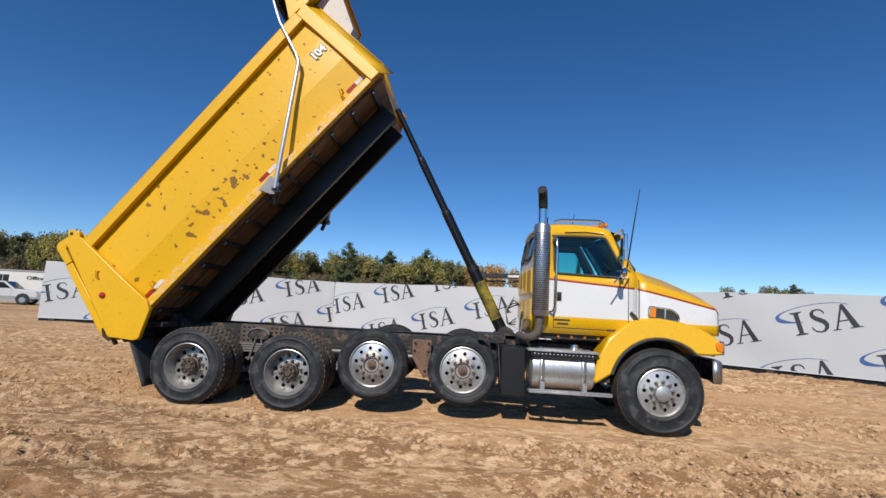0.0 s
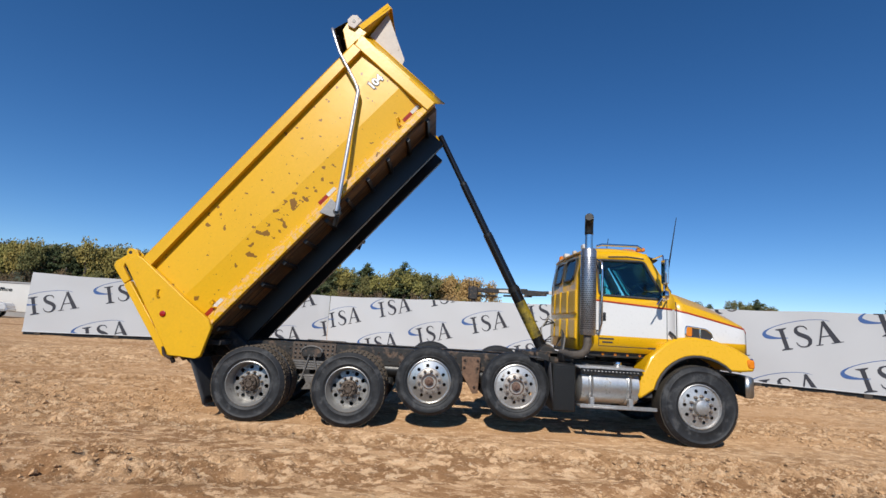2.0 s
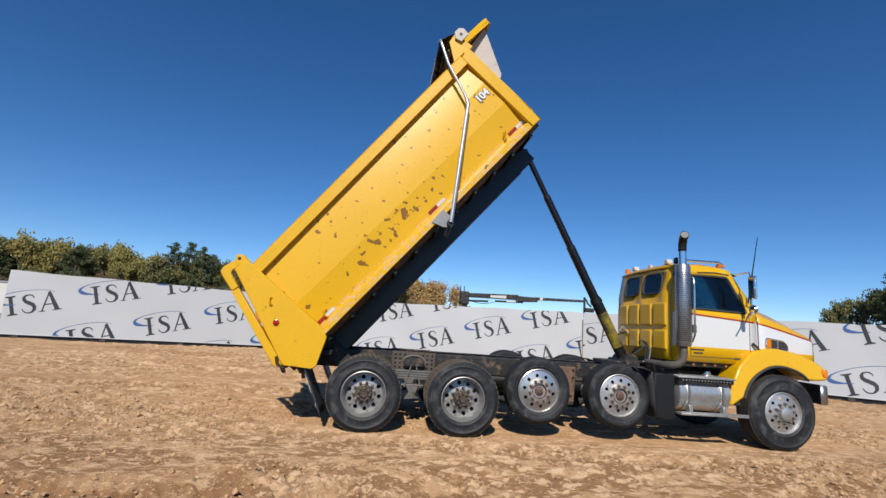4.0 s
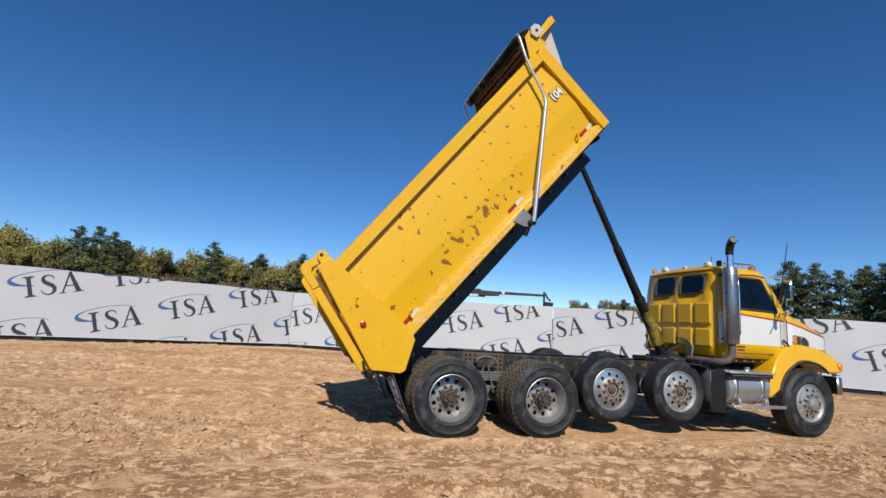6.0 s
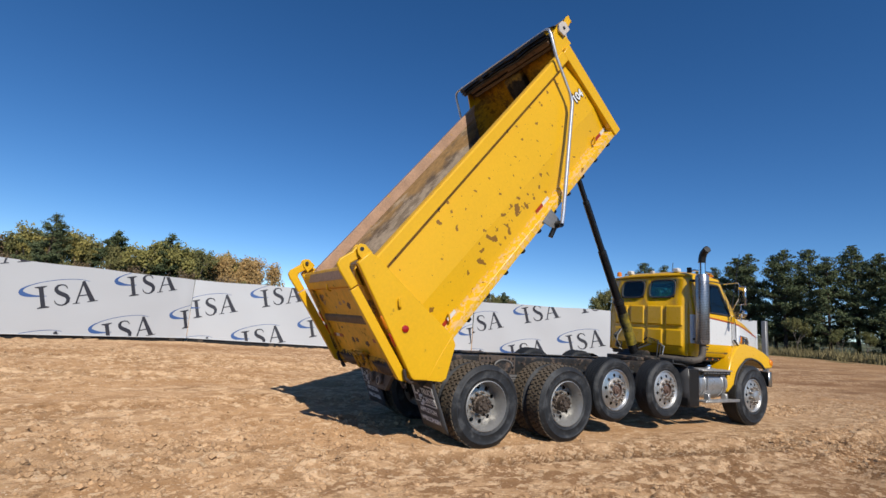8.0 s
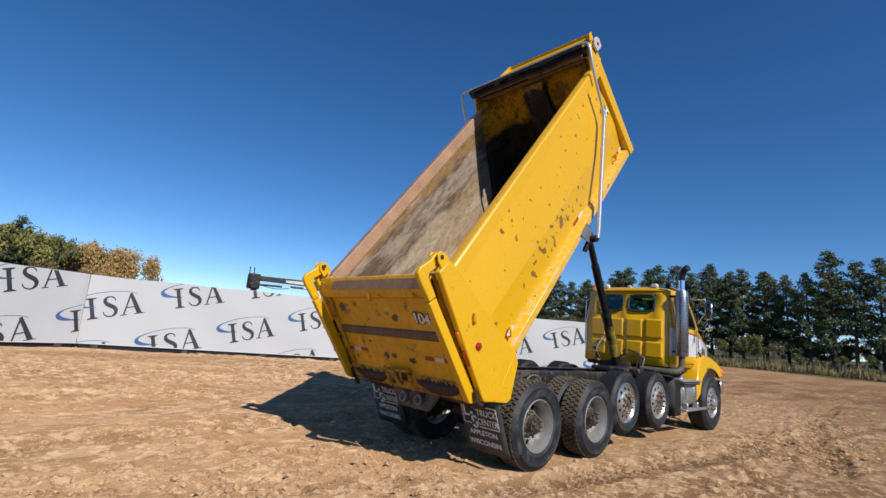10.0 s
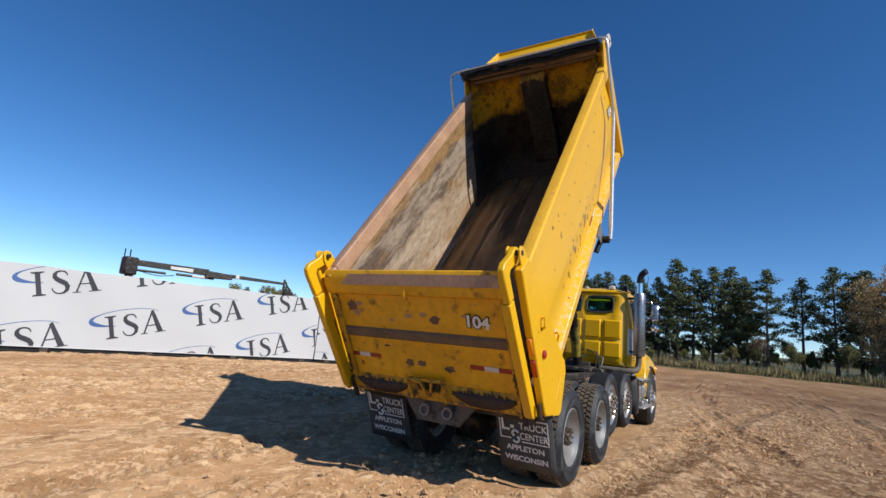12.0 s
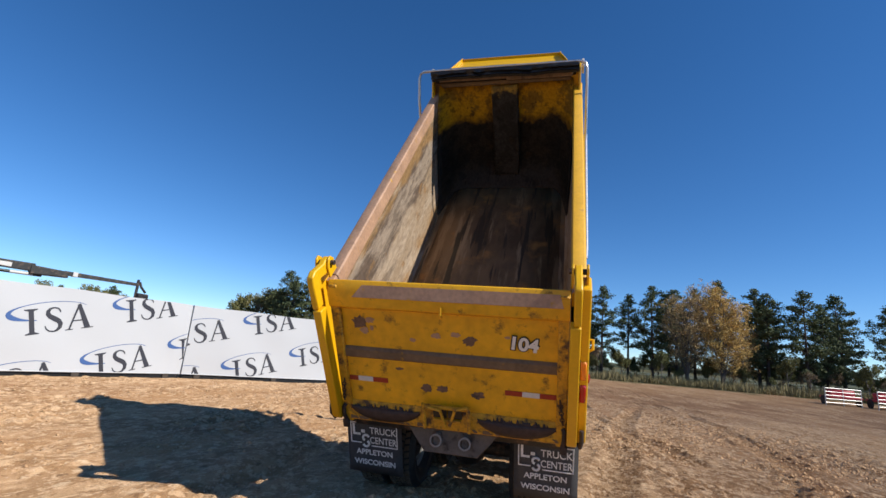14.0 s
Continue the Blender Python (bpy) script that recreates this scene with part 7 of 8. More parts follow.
    lower = part("step_rail", Geo().box(4.56, 5.62, -0.075, 0.10, 0.462, 0.492, 0.006).box(4.56, 5.62, -0.075, -0.062, 0.492, 0.512, 0.003), weathered_alloy, tank, "aluminium lower step board")
    for xx in (4.74, 5.28):
        part("step_bracket", Geo().box(xx - 0.03, xx + 0.03, -0.03, 0.06, 0.49, 0.60, 0.006), weathered_alloy, lower)
    part("filler_cap", Geo().lathe([(0.005, 0.05), (0.05, 0.048), (0.055, 0.03), (0.055, 0.0), (0.04, -0.02)], 18, m=pose(5.20, 0.26, 1.03, 90, 0, 0)), polished, tank, "round filler cap")
    for y0 in (0.02, my(0.42)):
        g = Geo().box(4.20, 4.52, y0, y0 + 0.40, 0.38, 1.02, 0.015)
        bx = part("battery_box", g, black_plain, truck, "black steel battery box")
        g = Geo().box(4.22, 4.50, y0 - 0.008 if y0 < 1 else y0 + 0.40, y0 if y0 < 1 else y0 + 0.408, 0.40, 0.97, 0.004)
        part("box_door", g, black_plain, bx)
    for y0 in (0.0, my(0.36)):
        g = Geo().grid([[(4.16 + 0.02 * k, y0 + 0.36 * q, 1.05 - 0.20 * k) for q in (0, 0.5, 1)] for k in range(4)])
        g.grid([[(4.16 - 0.14 * k, y0 + 0.36 * q, 1.05 + 0.05 * math.sin(k)) for q in (0, 0.5, 1)] for k in range(3)])
        part("quarter_guard", g, cab_trim, truck, "black plastic guard", thick=0.012)
    g = Geo().box(3.9, 4.66, 0.80, 1.48, 1.06, 1.13, 0.01).box(4.08, 4.30, 0.60, 0.80, 1.0, 1.14, 0.02).box(4.45, 4.62, 0.45, 0.72, 1.02, 1.16, 0.02)
    part("deck_plate", g, black_frame, truck)


def tagged_mesh(g):
    me = g.mesh("shield_holes", black_plain, smooth=False)
    return me


side_gear()


# ---- trees ----
def leaf_quads(rng, verts, faces, c, r, count, size, flat=0.6):
    for _ in range(count):
        d = Vector((rng.gauss(0, 1), rng.gauss(0, 1), rng.gauss(0, flat)))
        p = Vector(c) + d.normalized() * r * rng.random() ** 0.45
        a = Vector((rng.uniform(-1, 1), rng.uniform(-1, 1), rng.uniform(-0.6, 0.8))).normalized()
        b = a.cross(Vector((rng.uniform(-1, 1), rng.uniform(-1, 1), rng.uniform(-1, 1)))).normalized()
        s = size * rng.uniform(0.6, 1.35)
        k = len(verts)
        verts += [p - a * s * 0.5, p + b * s * 0.32, p + a * s * 0.5, p - b * s * 0.28]
        faces.append((k, k + 1, k + 2, k + 3))


def leaf_mesh(name, verts, faces, material):
    me = bpy.data.meshes.new(name)
    me.from_pydata([tuple(v) for v in verts], [], faces)
    me.materials.append(material)
    return me


def pine(seed, height, bare, spread, dense=1.0):
    """A tall pine: bare lower trunk, uneven tiers of limbs that carry needle tufts, gaps between them."""
    rng = random.Random(seed)
    tree = thing("pine_tree", (0, 0, 0), "tall dark green pine with a bare lower trunk", "tree", "pine row")
    bend = (rng.uniform(-0.3, 0.3), rng.uniform(-0.3, 0.3))
    axis = lambda h: Vector((bend[0] * (h / height) ** 2, bend[1] * (h / height) ** 2, h))
    g = Geo().tube([axis(height * k / 10) - Vector((0, 0, 0.3 if k == 0 else 0)) for k in range(11)], [0.19 * (1 - 0.92 * k / 10) + 0.012 for k in range(11)], 8)
    verts, faces = [], []
    h = bare * height
    while h < height * 0.985:
        t = max(0.0, (h / height - bare) / (1 - bare))
        reach = spread * (0.55 + 0.45 * math.sin(math.pi * min(1, 0.25 + 0.75 * t))) * (1 - min(t, 1.0) ** 2.6) + 0.25
        for q in range(rng.choice((2, 3, 3, 4))):
            a = rng.uniform(0, 2 * math.pi)
            ln = reach * rng.uniform(0.45, 1.15)
            base = axis(h + rng.uniform(-0.2, 0.2))
            lift = 0.05 + 0.45 * t + rng.uniform(-0.12, 0.18)
            tip = base + Vector((math.cos(a) * ln, math.sin(a) * ln, ln * lift))
            g.tube([base, base.lerp(tip, 0.6) - Vector((0, 0, 0.05 * ln)), tip], [0.045 * (1 - 0.7 * t), 0.025, 0.008], 5)
            for k in range(max(2, int(ln * 3.2 * dense))):
                f = rng.uniform(0.38, 1.04)
                c = base.lerp(tip, f) + Vector((rng.gauss(0, 0.10), rng.gauss(0, 0.10), rng.uniform(-0.02, 0.20)))
                leaf_quads(rng, verts, faces, c, 0.40, 18, 0.23, 0.5)
        h += rng.uniform(0.24, 0.48) * (1 - 0.35 * t)
    leaf_quads(rng, verts, faces, axis(height), 0.28, 16, 0.2)
    part("trunk", g, bark, tree)
    part("crown", leaf_mesh("crown", verts, faces, pine_leaf), None, tree)
    return tree


def broadleaf(seed, height, width, material, label, leaves, low=0.22, clump=0.62, leaf=0.29):
    """A forked trunk, limbs and twigs, with leaf clumps at their ends."""
    rng = random.Random(seed)
    tree = thing("deciduous_tree", (0, 0, 0), label, "tree", "autumn woodland edge")
    g = Geo()
    tips = []

    def grow(p, d, ln, r, level):
        q = p + d * ln
        mid = p.lerp(q, 0.5) + Vector((rng.gauss(0, 0.05), rng.gauss(0, 0.05), 0)) * ln
        g.tube([p, mid, q], [r, r * 0.8, r * 0.6], 6 if level < 2 else 4)
        if level >= 2:
            tips.append((q, ln))
        if level == 4:
            return
        for _ in range(3 if level < 3 else 2):
            side = Vector((rng.gauss(0, 1), rng.gauss(0, 1), rng.gauss(0.25, 0.4))).normalized()
            nd = (d * 0.75 + side * (0.75 * width / height * 1.6)).normalized()
            grow(q, nd, ln * rng.uniform(0.58, 0.85), r * 0.58, level + 1)

    grow(Vector((0, 0, -0.3)), Vector((rng.gauss(0, 0.05), rng.gauss(0, 0.05), 1)).normalized(), height * low + 0.3, 0.035 * height / 2.2, 0)
    top = max(t[0].z for t in tips)
    k = height / top
    verts, faces = [], []
    for c, ln in tips:
        leaf_quads(rng, verts, faces, c, clump, leaves, leaf, 0.7)
    wide = max(math.hypot(t[0].x, t[0].y) for t in tips)
    sx = width / 2 / wide
    squash = Matrix.Diagonal((sx, sx, k, 1))
    g.v = [tuple(squash @ Vector(v)) for v in g.v]
    verts = [squash @ v for v in verts]
    part("trunk", g, bark_grey, tree)
    part("crown", leaf_mesh("crown", verts, faces, material), None, tree)
    return tree


def airy_tree(seed, height, width, material, label, leaves, stems=6):
    """Several slender stems that fan out from the base, upswept twigs all the way up and small scattered leaves."""
    rng = random.Random(seed)
    tree = thing("deciduous_tree", (0, 0, 0), label, "tree", "autumn trees before the pines")
    g, verts, faces = Geo(), [], []
    for q in range(stems):
        a = 2 * math.pi * (q + rng.uniform(-0.3, 0.3)) / stems
        lean = width * rng.uniform(0.05, 0.30)
        high = height * rng.uniform(0.78, 1.0) * (1 - 0.25 * (2 * lean / width) ** 2)
        spine = lambda t, a=a, lean=lean, high=high: Vector((math.cos(a) * lean * t ** 1.3, math.sin(a) * lean * t ** 1.3, high * t - 0.2 * (t == 0)))
        g.tube([spine(k / 8) for k in range(9)], [0.10 * (1 - 0.9 * k / 8) + 0.008 for k in range(9)], 6)
        for k in range(34):
            t = 0.16 + 0.84 * (k + rng.random()) / 34
            b = a + rng.gauss(0, 1.3)
            ln = width * 0.34 * rng.uniform(0.45, 1.1) * (1.15 - t) ** 0.6 * min(1.0, 0.45 + 1.6 * t)
            base = spine(t)
            tip = base + Vector((math.cos(b) * ln, math.sin(b) * ln, ln * rng.uniform(0.45, 1.0)))
            mid = base.lerp(tip, 0.55) - Vector((0, 0, 0.08 * ln))
            g.tube([base, mid, tip], [0.024, 0.015, 0.005], 4)
            for _ in range(5):
                f = rng.uniform(0.3, 1.0)
                c = base.lerp(tip, f) + Vector((rng.gauss(0, 0.18), rng.gauss(0, 0.18), rng.gauss(0, 0.18)))
                twig = c + Vector((rng.gauss(0, 0.22), rng.gauss(0, 0.22), rng.uniform(0.15, 0.5)))
                g.tube([base.lerp(tip, f), c, twig], [0.010, 0.008, 0.004], 3)
                leaf_quads(rng, verts, faces, twig, 0.40, leaves, 0.15, 0.9)
    part("trunk", g, bark_grey, tree)
    part("crown", leaf_mesh("crown", verts, faces, material), None, tree)
    return tree


def stand(tree, x, y, size, turn, first=[]):
    z = float(ground_height(x, y))
    m = Matrix.Translation((x, y, z)) @ Matrix.Rotation(turn, 4, "Z") @ Matrix.Scale(size, 4)
    if tree not in first:
        first.append(tree)
        tree.matrix_basis = m
        return tree
    ob = copy_thing(tree, m)
    ob.scale = (size, size, size)
    return ob


rng = random.Random(21)
PINES = [pine(1, 12.0, 0.24, 2.6), pine(2, 12.4, 0.32, 2.4), pine(3, 11.6, 0.18, 2.8, 1.1), pine(4, 12.0, 0.38, 2.2, 0.95), pine(5, 11.8, 0.10, 2.9, 1.2)]
BROAD_PINES = [pine(6, 11.0, 0.12, 3.3, 1.9), pine(7, 11.0, 0.16, 3.0, 1.7)]
GREENS = [broadleaf(11, 9.5, 7.0, green_leaf, "olive green broadleaf tree at the wood's edge", 46), broadleaf(12, 9.0, 6.5, green_leaf, "olive green broadleaf tree at the wood's edge", 42)]
MAPLES = [broadleaf(17, 9.6, 6.4, maple_leaf, "yellow-green maple at the wood's edge", 44), broadleaf(18, 9.2, 5.8, maple_leaf, "yellow-green maple at the wood's edge", 38)]
GOLDS = [broadleaf(13, 9.8, 7.6, gold_leaf, "golden tan autumn tree leafed almost to the ground", 60, 0.12, 0.72, 0.2), broadleaf(15, 9.0, 6.8, gold_leaf, "golden tan autumn tree leafed almost to the ground", 54, 0.10, 0.7, 0.2)]
BROWNS = [broadleaf(14, 8.5, 6.5, brown_leaf, "russet half-bare autumn tree", 12), broadleaf(16, 9.0, 6.0, brown_leaf, "russet half-bare autumn tree", 8)]

AIRY = [airy_tree(41, 11.6, 10.5, amber_leaf, "airy golden tan autumn tree with slender grey stems", 17, 8), airy_tree(42, 11.6, 8.6, tan_leaf, "thin tan autumn tree with many bare twigs", 11, 7)]

# the pine row beyond the yard
y = -46.0
k = 0
while y < 44:
    x = 60 + rng.uniform(-2.0, 2.5)
    if not (-21.5 < y < -14.5):
        stand(PINES[(k * 3 + 1) % 5] if y < 8 else PINES[rng.choice((0, 2, 4, 4, 2))], x, y, rng.uniform(0.88, 1.06), rng.uniform(0, 6.3))
    y += rng.uniform(2.0, 3.6) if y < -8 else rng.uniform(1.5, 2.4)
    k += 1
for x, y, s in ((66, 12, 1.0), (66, 18, 1.0), (67, 24, 0.95), (66, 30, 1.0), (65, 36, 0.95), (66, 5, 1.0), (68, -2, 0.95), (67, -26, 1.0), (70, -36, 0.9)):
    stand(PINES[rng.choice((0, 2, 4))], x, y, s, rng.uniform(0, 6.3))
stand(AIRY[0], 57.0, -17.9, 1.0, 0.4)
stand(AIRY[1], 57.5, -14.2, 1.0, 2.1)
stand(AIRY[1], 59.5, -20.6, 0.72, 4.0)
for x, y, k, q in ((62.5, -19.4, 3, 1.12), (63, -16.4, 1, 1.0), (61, -23.0, 0, 1.04), (63.5, -13.4, 3, 0.98)):
    stand(PINES[k], x, y, q, rng.uniform(0, 6.3))
for x, y, s in ((55.5, 27, 0.62), (56, 20, 0.4), (55, 11, 0.35), (56, -4, 0.42), (55.5, -11, 0.36), (56, -24, 0.4), (55, -31, 0.38), (62, 47, 0.8), (62, 50, 0.6), (57, 33, 0.55)):
    stand((BROWNS + GREENS)[rng.choice((0, 1, 2, 2))], x, y, s, rng.uniform(0, 6.3))
for k in range(100):
    y = -50 + 1.0 * k + rng.uniform(-0.8, 0.8)
    stand((BROWNS + GREENS)[rng.choice((0, 1, 2, 3, 2, 3))], 55.0 + rng.uniform(-0.5, 9.5), y, rng.uniform(0.17, 0.32), rng.uniform(0, 6.3))
for k in range(50):
    y = -46 + 1.1 * k + rng.uniform(-0.6, 0.6)
    stand(GREENS[k % 2], 64.5 + rng.uniform(-1.5, 4.0), y, rng.uniform(0.26, 0.42), rng.uniform(0, 6.3))
# the wood's edge behind the banner walls
x = -104.0
k = 0
while x < 12:
    kind = (MAPLES[0], GREENS[0], BROWNS[1], MAPLES[1], GREENS[1], GREENS[0], MAPLES[0], BROWNS[0])[(k * 3 + k // 5) % 8]
    if x < -78:
        kind = (BROWNS[0], BROWNS[1], GREENS[0], BROWNS[1])[k % 4]
    if x > 3:
        kind = GOLDS[k % 2]
    stand(kind, x, 80 + 2.5 * math.sin(x * 0.21) + rng.uniform(-1.5, 1.5), rng.uniform(0.86, 1.06) * (1.12 if x < -45 else 0.98), rng.uniform(0, 6.3))
    x += rng.uniform(2.0, 3.4)
    k += 1
x = -106.0
while x < 10:
    stand(rng.choice((GREENS[0], GREENS[1], BROWNS[0], BROWNS[1], MAPLES[1])), x, 86 + rng.uniform(-2, 2), rng.uniform(0.95, 1.12) * (1.15 if x < -45 else 1.0), rng.uniform(0, 6.3))
    x += rng.uniform(2.2, 3.6)
x = -104.0
while x < 11:
    stand(rng.choice((BROWNS[0], BROWNS[1], GREENS[1], BROWNS[0])), x, 76.5 + rng.uniform(-1, 1), rng.uniform(0.5, 0.68), rng.uniform(0, 6.3))
    x += rng.uniform(2.0, 3.2)
for x, y, s in ((-17.4, 77, 1.05), (-10.0, 79, 0.98), (-3.0, 78, 1.02), (-5.2, 80, 0.9), (-52, 79, 0.95), (-65.5, 78, 0.95), (-63, 80, 0.9), (-80, 79, 0.98)):
    stand(BROAD_PINES[int(abs(x)) % 2], x, y, s, rng.uniform(0, 6.3))
for x, y, s in ((-35.6, 77, 1.0), (-33.8, 78, 1.06), (-31.4, 77.5, 0.98), (-30.2, 79, 0.92)):
    stand(PINES[(0, 2, 2, 0)[int(-x) % 4]], x, y, s, rng.uniform(0, 6.3))
# the low far copse and the rounded clump at the end of the pine row
for k in range(1, 12):
    stand((GREENS[0], GREENS[1], BROAD_PINES[0], GREENS[1], BROWNS[0])[k % 5], 48 + 1.35 * k + rng.uniform(-0.5, 0.5), 75 + rng.uniform(-2, 2), rng.uniform(0.62, 0.74) * (0.9 if k % 5 == 2 else 1), rng.uniform(0, 6.3))
for x, y, s in ((61, 47, 0.98), (62, 44.5, 0.92), (61.5, 50, 0.82), (62, 53, 0.6)):
    stand(GREENS[int(y) % 2], x, y, s, rng.uniform(0, 6.3))


def weeds():
    rng, g = random.Random(77), Geo()
    for _ in range(42000):
        y = rng.uniform(-62, 62)
        x = 51.5 + rng.random() ** 1.4 * 10 + 0.8 * math.sin(y * 0.4)
        z = float(rise(x, y))
        h = rng.uniform(0.3, 1.05) * (1.5 if rng.random() < 0.12 else 1) * (0.6 + 0.5 * math.sin(y * 0.9) ** 2)
        a = rng.uniform(0, math.pi)
        dx, dy = 0.045 * math.cos(a), 0.045 * math.sin(a)
        lx, ly = rng.gauss(0, 0.15), rng.gauss(0, 0.15)
        g.add([(x - dx, y - dy, z - 0.1), (x + dx, y + dy, z - 0.1), (x + lx + dx * 0.6, y + ly + dy * 0.6, z + h * 0.7), (x + lx * 1.4, y + ly * 1.4, z + h)], [(0, 1, 2, 3)])
    me = leaf_mesh("weeds", g.v, g.f, weed_leaf)
    tagged(new("weeds", me), "dry brown and green weeds along the yard's edge", "weeds", kind="stuff")


weeds()


def far_ridge():
    """Low wooded rises far off, seen between the trunks."""
    rng, g = random.Random(3), Geo()
    n = 260
    for ring, (dist, tall) in enumerate(((230, 4.5), (330, 9.0), (520, 17.0))):
        rows = [[], [], [], []]
        for i in range(n + 1):
            a = radians(-75 + 215 * i / n)
            d = dist * (1 + 0.08 * math.sin(3 * a + ring))
            x, y = d * math.sin(a), d * math.cos(a)
            z = float(rise(x, y))
            h = tall * (0.7 + 0.3 * math.sin(5 * a + 2 * ring) + 0.5 * noise.noise(Vector((a * 9, ring, 0))) + 0.35 * noise.noise(Vector((a * 60, ring, 0))) + 0.2 * noise.noise(Vector((a * 170, ring, 0))))
            h = max(h, 1.0) * (1.9 if a < 0.42 else 0.45)
            for k, (back, up) in enumerate(((0, -0.5), (1.0, 0.55 * h), (4.0, 0.9 * h), (9.0, h))):
                rows[k].append((x + back * math.sin(a), y + back * math.cos(a), z + up))
        g.grid(rows)
    wood = mat("far_woods", (0.075, 0.082, 0.045), 0.95, var=0.55, scale=0.05, fine=0.5, bump=1.0, bscale=0.6)
    tagged(new("far_woods", g.mesh("far_woods", wood)), "low wooded rises far behind the yard", "woods", kind="stuff")


far_ridge()


# ---- far things ----
def crane_boom():
    """The folded knuckle boom of a loader parked behind the banner wall."""
    a, b = Vector((4.75, 20.6, 3.43)), Vector((10.9, 18.1, 3.42))
    way = b - a
    loader = thing("loader_crane", (4.85, 20.55, 0), "black knuckle boom of a loader parked behind the banner wall", "crane")
    up = Vector((0, 0, 1))
    out = Vector((way.y, -way.x, 0)).normalized()

    def beam(f0, f1, h0, h1, w, lift=0.0):
        """A tapered box beam along the boom."""
        p, q = a + way * f0 + up * lift, a + way * f1 + up * lift
        return Geo().add([p - out * w - up * h0, p + out * w - up * h0, p + out * w + up * h0, p - out * w + up * h0, q - out * w - up * h1, q + out * w - up * h1, q + out * w + up * h1, q - out * w + up * h1], [(0, 1, 2, 3), (4, 5, 6, 7), (0, 1, 5, 4), (1, 2, 6, 5), (2, 3, 7, 6), (3, 0, 4, 7)])

    boom = part("main_boom", beam(0.0, 0.46, 0.12, 0.15, 0.11, 0.02), black_frame, loader, bevel=0.02)
    part("white_panel", beam(0.22, 0.36, 0.07, 0.09, 0.115, 0.0), trailer_white, boom, "white panel on the boom side", bevel=0.02)
    part("knee", beam(0.44, 0.62, 0.17, 0.12, 0.13, -0.06), black_frame, loader, bevel=0.03)
    part("knee_plate", beam(0.64, 0.665, 0.09, 0.09, 0.125, 0.0), trailer_white, loader, bevel=0.01)
    part("inner_boom", beam(0.60, 1.0, 0.085, 0.06, 0.07, 0.0), black_frame, loader, bevel=0.01)
    for f0, f1, d in ((0.02, 0.20, -0.30), (0.26, 0.50, -0.25)):
        part("ram", Geo().tube([a + way * f0 + up * d, a + way * f1 + up * (d + 0.02)], 0.055, 10), black_plain, loader)
    part("ram_rod", Geo().tube([a + way * 0.36 + up * -0.24, a + way * 0.46 + up * -0.23], 0.06, 10), trailer_white, loader)
    part("hose", Geo().tube([a + way * (0.05 + 0.02 * k) + up * (-0.32 - 0.10 * math.sin(math.pi * k / 10)) for k in range(11)], 0.018, 6), black_plain, loader)
    part("knuckle", Geo().box(-0.30, 0.22, -0.25, 0.25, -0.55, 0.22, 0.06), black_frame, loader, m=Matrix.Translation(a + Vector((-0.05, 0, 0))))
    for k in range(2):
        part("upright", Geo().tube([a + Vector((-0.30 + 0.22 * k, 0.1, 0.1)), a + Vector((-0.32 + 0.22 * k, 0.1, 0.55))], 0.025, 8), black_plain, loader)
    part("column", Geo().tube([(4.85, 20.55, -0.1), (4.7, 20.6, 3.2)], 0.16, 10), black_frame, loader)
    part("boom_rest", Geo().tube([b + up * 0.22, (b.x, b.y, -0.1)], 0.06, 8), black_frame, loader)
    part("tip_link", Geo().tube([b + way * 0.01 + up * 0.12, b + way * 0.025 - up * 0.10, b + way * 0.055 - up * 0.30], 0.05, 8), black_frame, loader)
    part("tip_head", Geo().box(-0.22, 0.30, -0.14, 0.14, -0.16, 0.06, 0.03), black_frame, loader, m=Matrix.Translation(b + way * 0.03 - up * 0.42))


crane_boom()


def office():
    at = Vector((-33.0, 29.5, 0))
    m = Matrix.Translation(at) @ Matrix.Rotation(radians(-8), 4, "Z")
    hut = thing("office_trailer", m, "long white site office trailer with dark windows", "office trailer")
    part("shell", Geo().box(-9, 9.0, 0, 3.0, 0.35, 2.45, 0.05), trailer_white, hut, m=m)
    part("roof_trim", Geo().box(-9.05, 9.05, -0.05, 3.05, 2.42, 2.55, 0.02), trailer_grey, hut, m=m)
    part("skirt", Geo().box(-8.9, 8.9, 0.05, 2.95, -0.1, 0.36, 0.01), trailer_grey, hut, m=m)
    for x in (-7.5, -3.6, 0.4):
        w = part("window", Geo().box(x - 0.55, x + 0.55, -0.03, 0.02, 1.25, 2.15, 0.01), dark_glass, hut, "dark sliding window", m=m)
        part("window_frame", Geo().box(x - 0.02, x + 0.02, -0.05, 0.0, 1.25, 2.15, 0.005), trailer_white, w, m=m)
    part("lettering", text_mesh("Office", 0.36, decal_black, 0.01, 0.006), None, hut, "black word on the siding", m=m @ Matrix.Translation((3.5, -0.02, 1.95)) @ Matrix.Rotation(math.pi / 2, 4, "X") @ Matrix.Diagonal((1.9, 1, 1, 1)))


office()


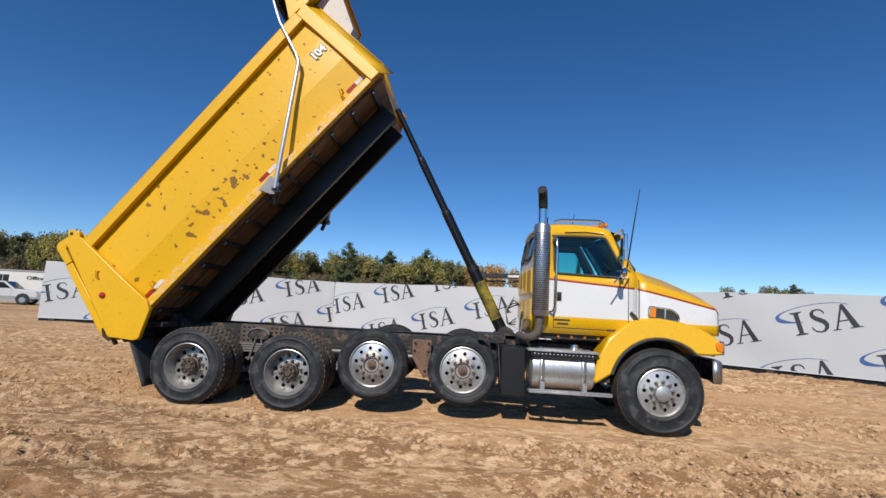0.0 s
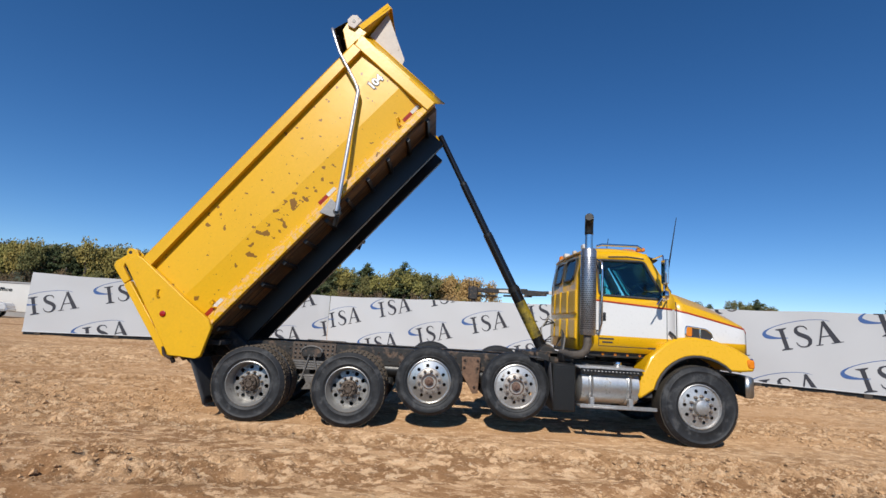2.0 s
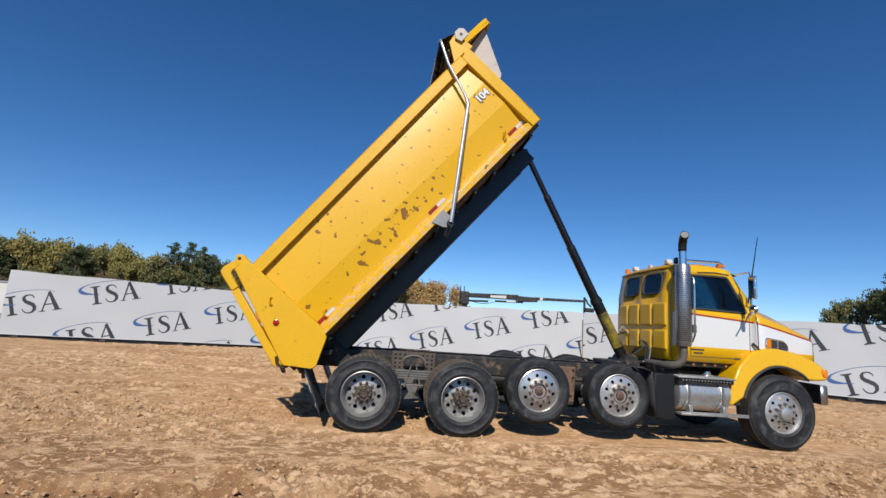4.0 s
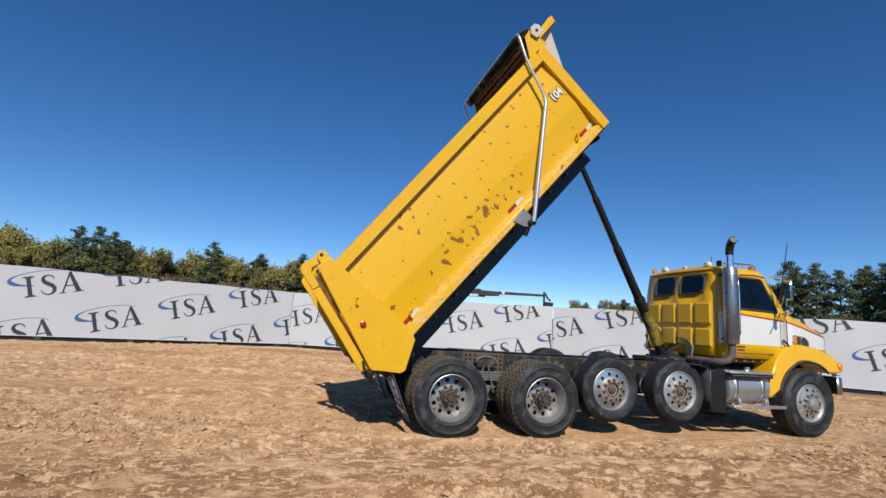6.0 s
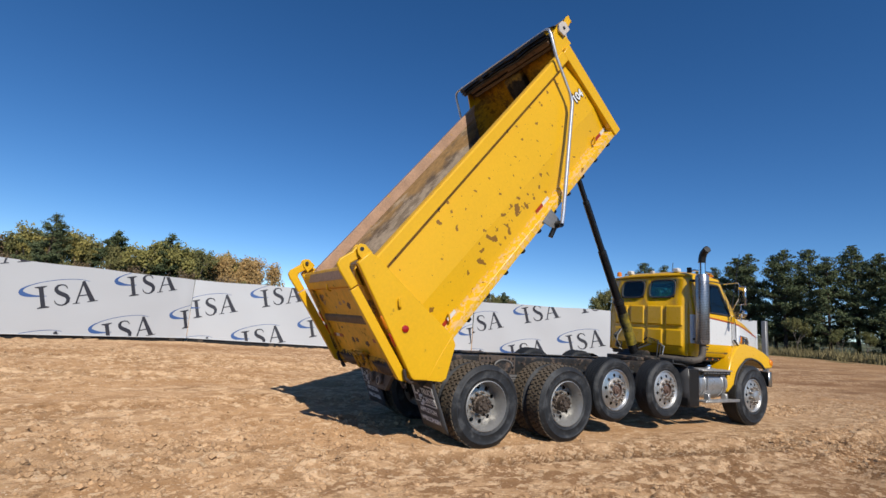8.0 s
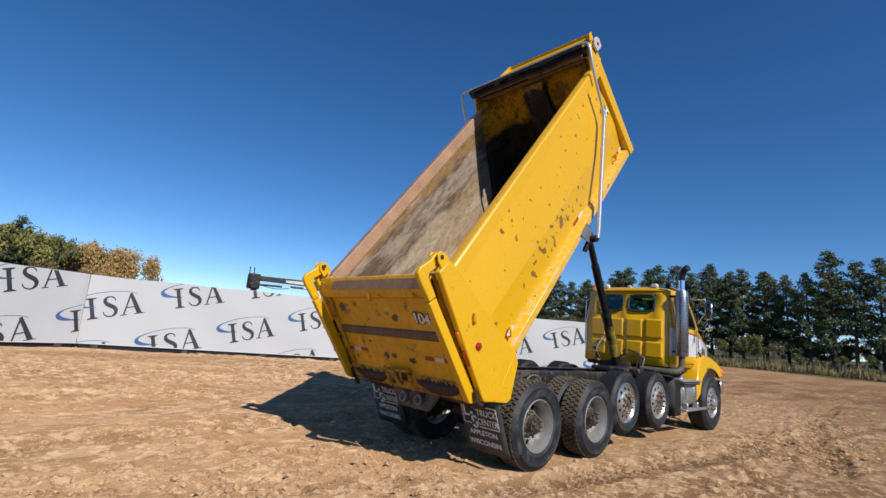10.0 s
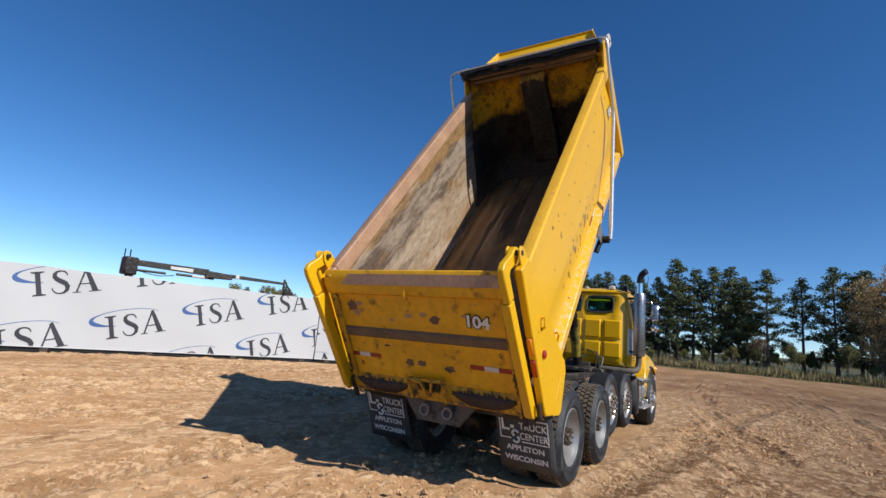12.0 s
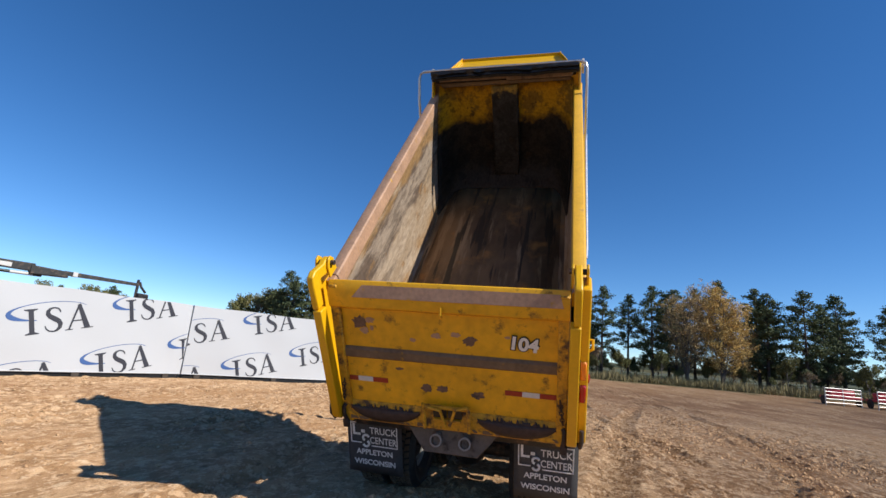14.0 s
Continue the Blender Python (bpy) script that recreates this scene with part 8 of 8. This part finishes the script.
def pickup():
    m = Matrix.Translation((-29.05, 25.8, 0)) @ Matrix.Rotation(radians(24), 4, "Z")
    car = thing("pickup_truck", m, "small white pickup truck parked before the office", "pickup truck")
    prof = [(-2.5, 0.55), (-2.5, 1.02), (-1.0, 1.05), (-0.92, 1.58), (0.55, 1.62), (1.15, 1.12), (2.35, 0.98), (2.5, 0.80), (2.5, 0.45), (-2.3, 0.45)]
    part("body", Geo().prism([(x, -0.82, z) for x, z in prof], (0, 1.64, 0)), car_white, car, m=m, bevel=0.06)
    for pts in (((-0.84, 1.14), (-0.80, 1.48), (-0.46, 1.49), (-0.46, 1.14)), ((-0.36, 1.12), (-0.36, 1.50), (0.48, 1.53), (0.94, 1.14))):
        part("side_glass", Geo().prism([(x, -0.83, z) for x, z in pts], (0, 1.66, 0)), dark_glass, car, m=m)
    part("windscreen", Geo().prism([(0.60, -0.70, 1.585), (0.60, 0.70, 1.585), (1.11, 0.74, 1.16), (1.11, -0.74, 1.16)], (0.012, 0, 0.012)), dark_glass, car, m=m)
    for x in (-0.41, 0.98):
        part("door_seam", Geo().box(x, x + 0.015, -0.825, -0.815, 0.55, 1.10, 0.002), cab_trim, car, m=m)
    part("sill", Geo().box(-2.45, 2.45, -0.826, 0.826, 0.44, 0.60, 0.01), trailer_grey, car, "dusty grey lower body", m=m)
    for x in (-1.55, 1.68):
        part("wheel_arch", Geo().lathe([(0.02, 0.0), (0.40, 0.0), (0.40, 0.03)], 24, m=Matrix.Translation((x, -0.832, 0.42))), cab_trim, car, m=m)
    for x in (-1.55, 1.68):
        for y in (-0.86, 0.66):
            w = part("wheel", Geo().lathe([(0.10, 0), (0.33, 0.0), (0.36, 0.03), (0.36, 0.17), (0.33, 0.20), (0.1, 0.2)], 22), rubber, car, m=m @ Matrix.Translation((x, y, 0.36)))
            part("rim", Geo().lathe([(0.02, -0.012), (0.19, -0.01), (0.2, 0.01)], 18), alloy, w, m=m @ Matrix.Translation((x, y, 0.36)))
    part("bumper", Geo().box(2.42, 2.58, -0.8, 0.8, 0.45, 0.65, 0.03), galv, car, m=m)


pickup()


def farm_gates():
    for k in range(3):
        m = Matrix.Translation((40.5 - 0.5 * k, -20.5 - 3.3 * k, float(rise(40.5, -20.5)))) @ Matrix.Rotation(radians(-72), 4, "Z")
        gate = thing("livestock_gate", m, "grey pipe livestock gate standing at the yard's edge", "gate", "pipe gates")
        for i in range(5):
            part("rail", Geo().tube([(0, 0, 0.25 + 0.28 * i), (3.1, 0, 0.25 + 0.28 * i)], 0.03, 8), gate_pipe, gate, m=m)
        for x in (0, 1.55, 3.1):
            part("post", Geo().tube([(x, 0, -0.05), (x, 0, 1.42)], 0.035, 8), gate_pipe, gate, m=m)
    for k in range(3):
        m = Matrix.Translation((42.5 - 0.6 * k, -22.5 - 3.0 * k, float(rise(42, -22))))
        t = thing("tillage_implement", m, "faded red farm implement half hidden by gates", "farm implement", "farm implements")
        part("beam", Geo().box(-0.8, 0.8, -1.2, 1.2, 0.55, 0.72, 0.03), gate_red, t, m=m)
        part("hopper", Geo().box(-0.35, 0.35, -0.9, 0.9, 0.72, 1.25, 0.08), gate_red, t, m=m)
        for s in (-1, 1):
            part("wheel", Geo().lathe([(0.1, -0.08), (0.36, -0.06), (0.38, 0.0), (0.36, 0.06), (0.1, 0.08)], 18), rubber, t, m=m @ Matrix.Translation((0, s * 1.25, 0.36)))


farm_gates()
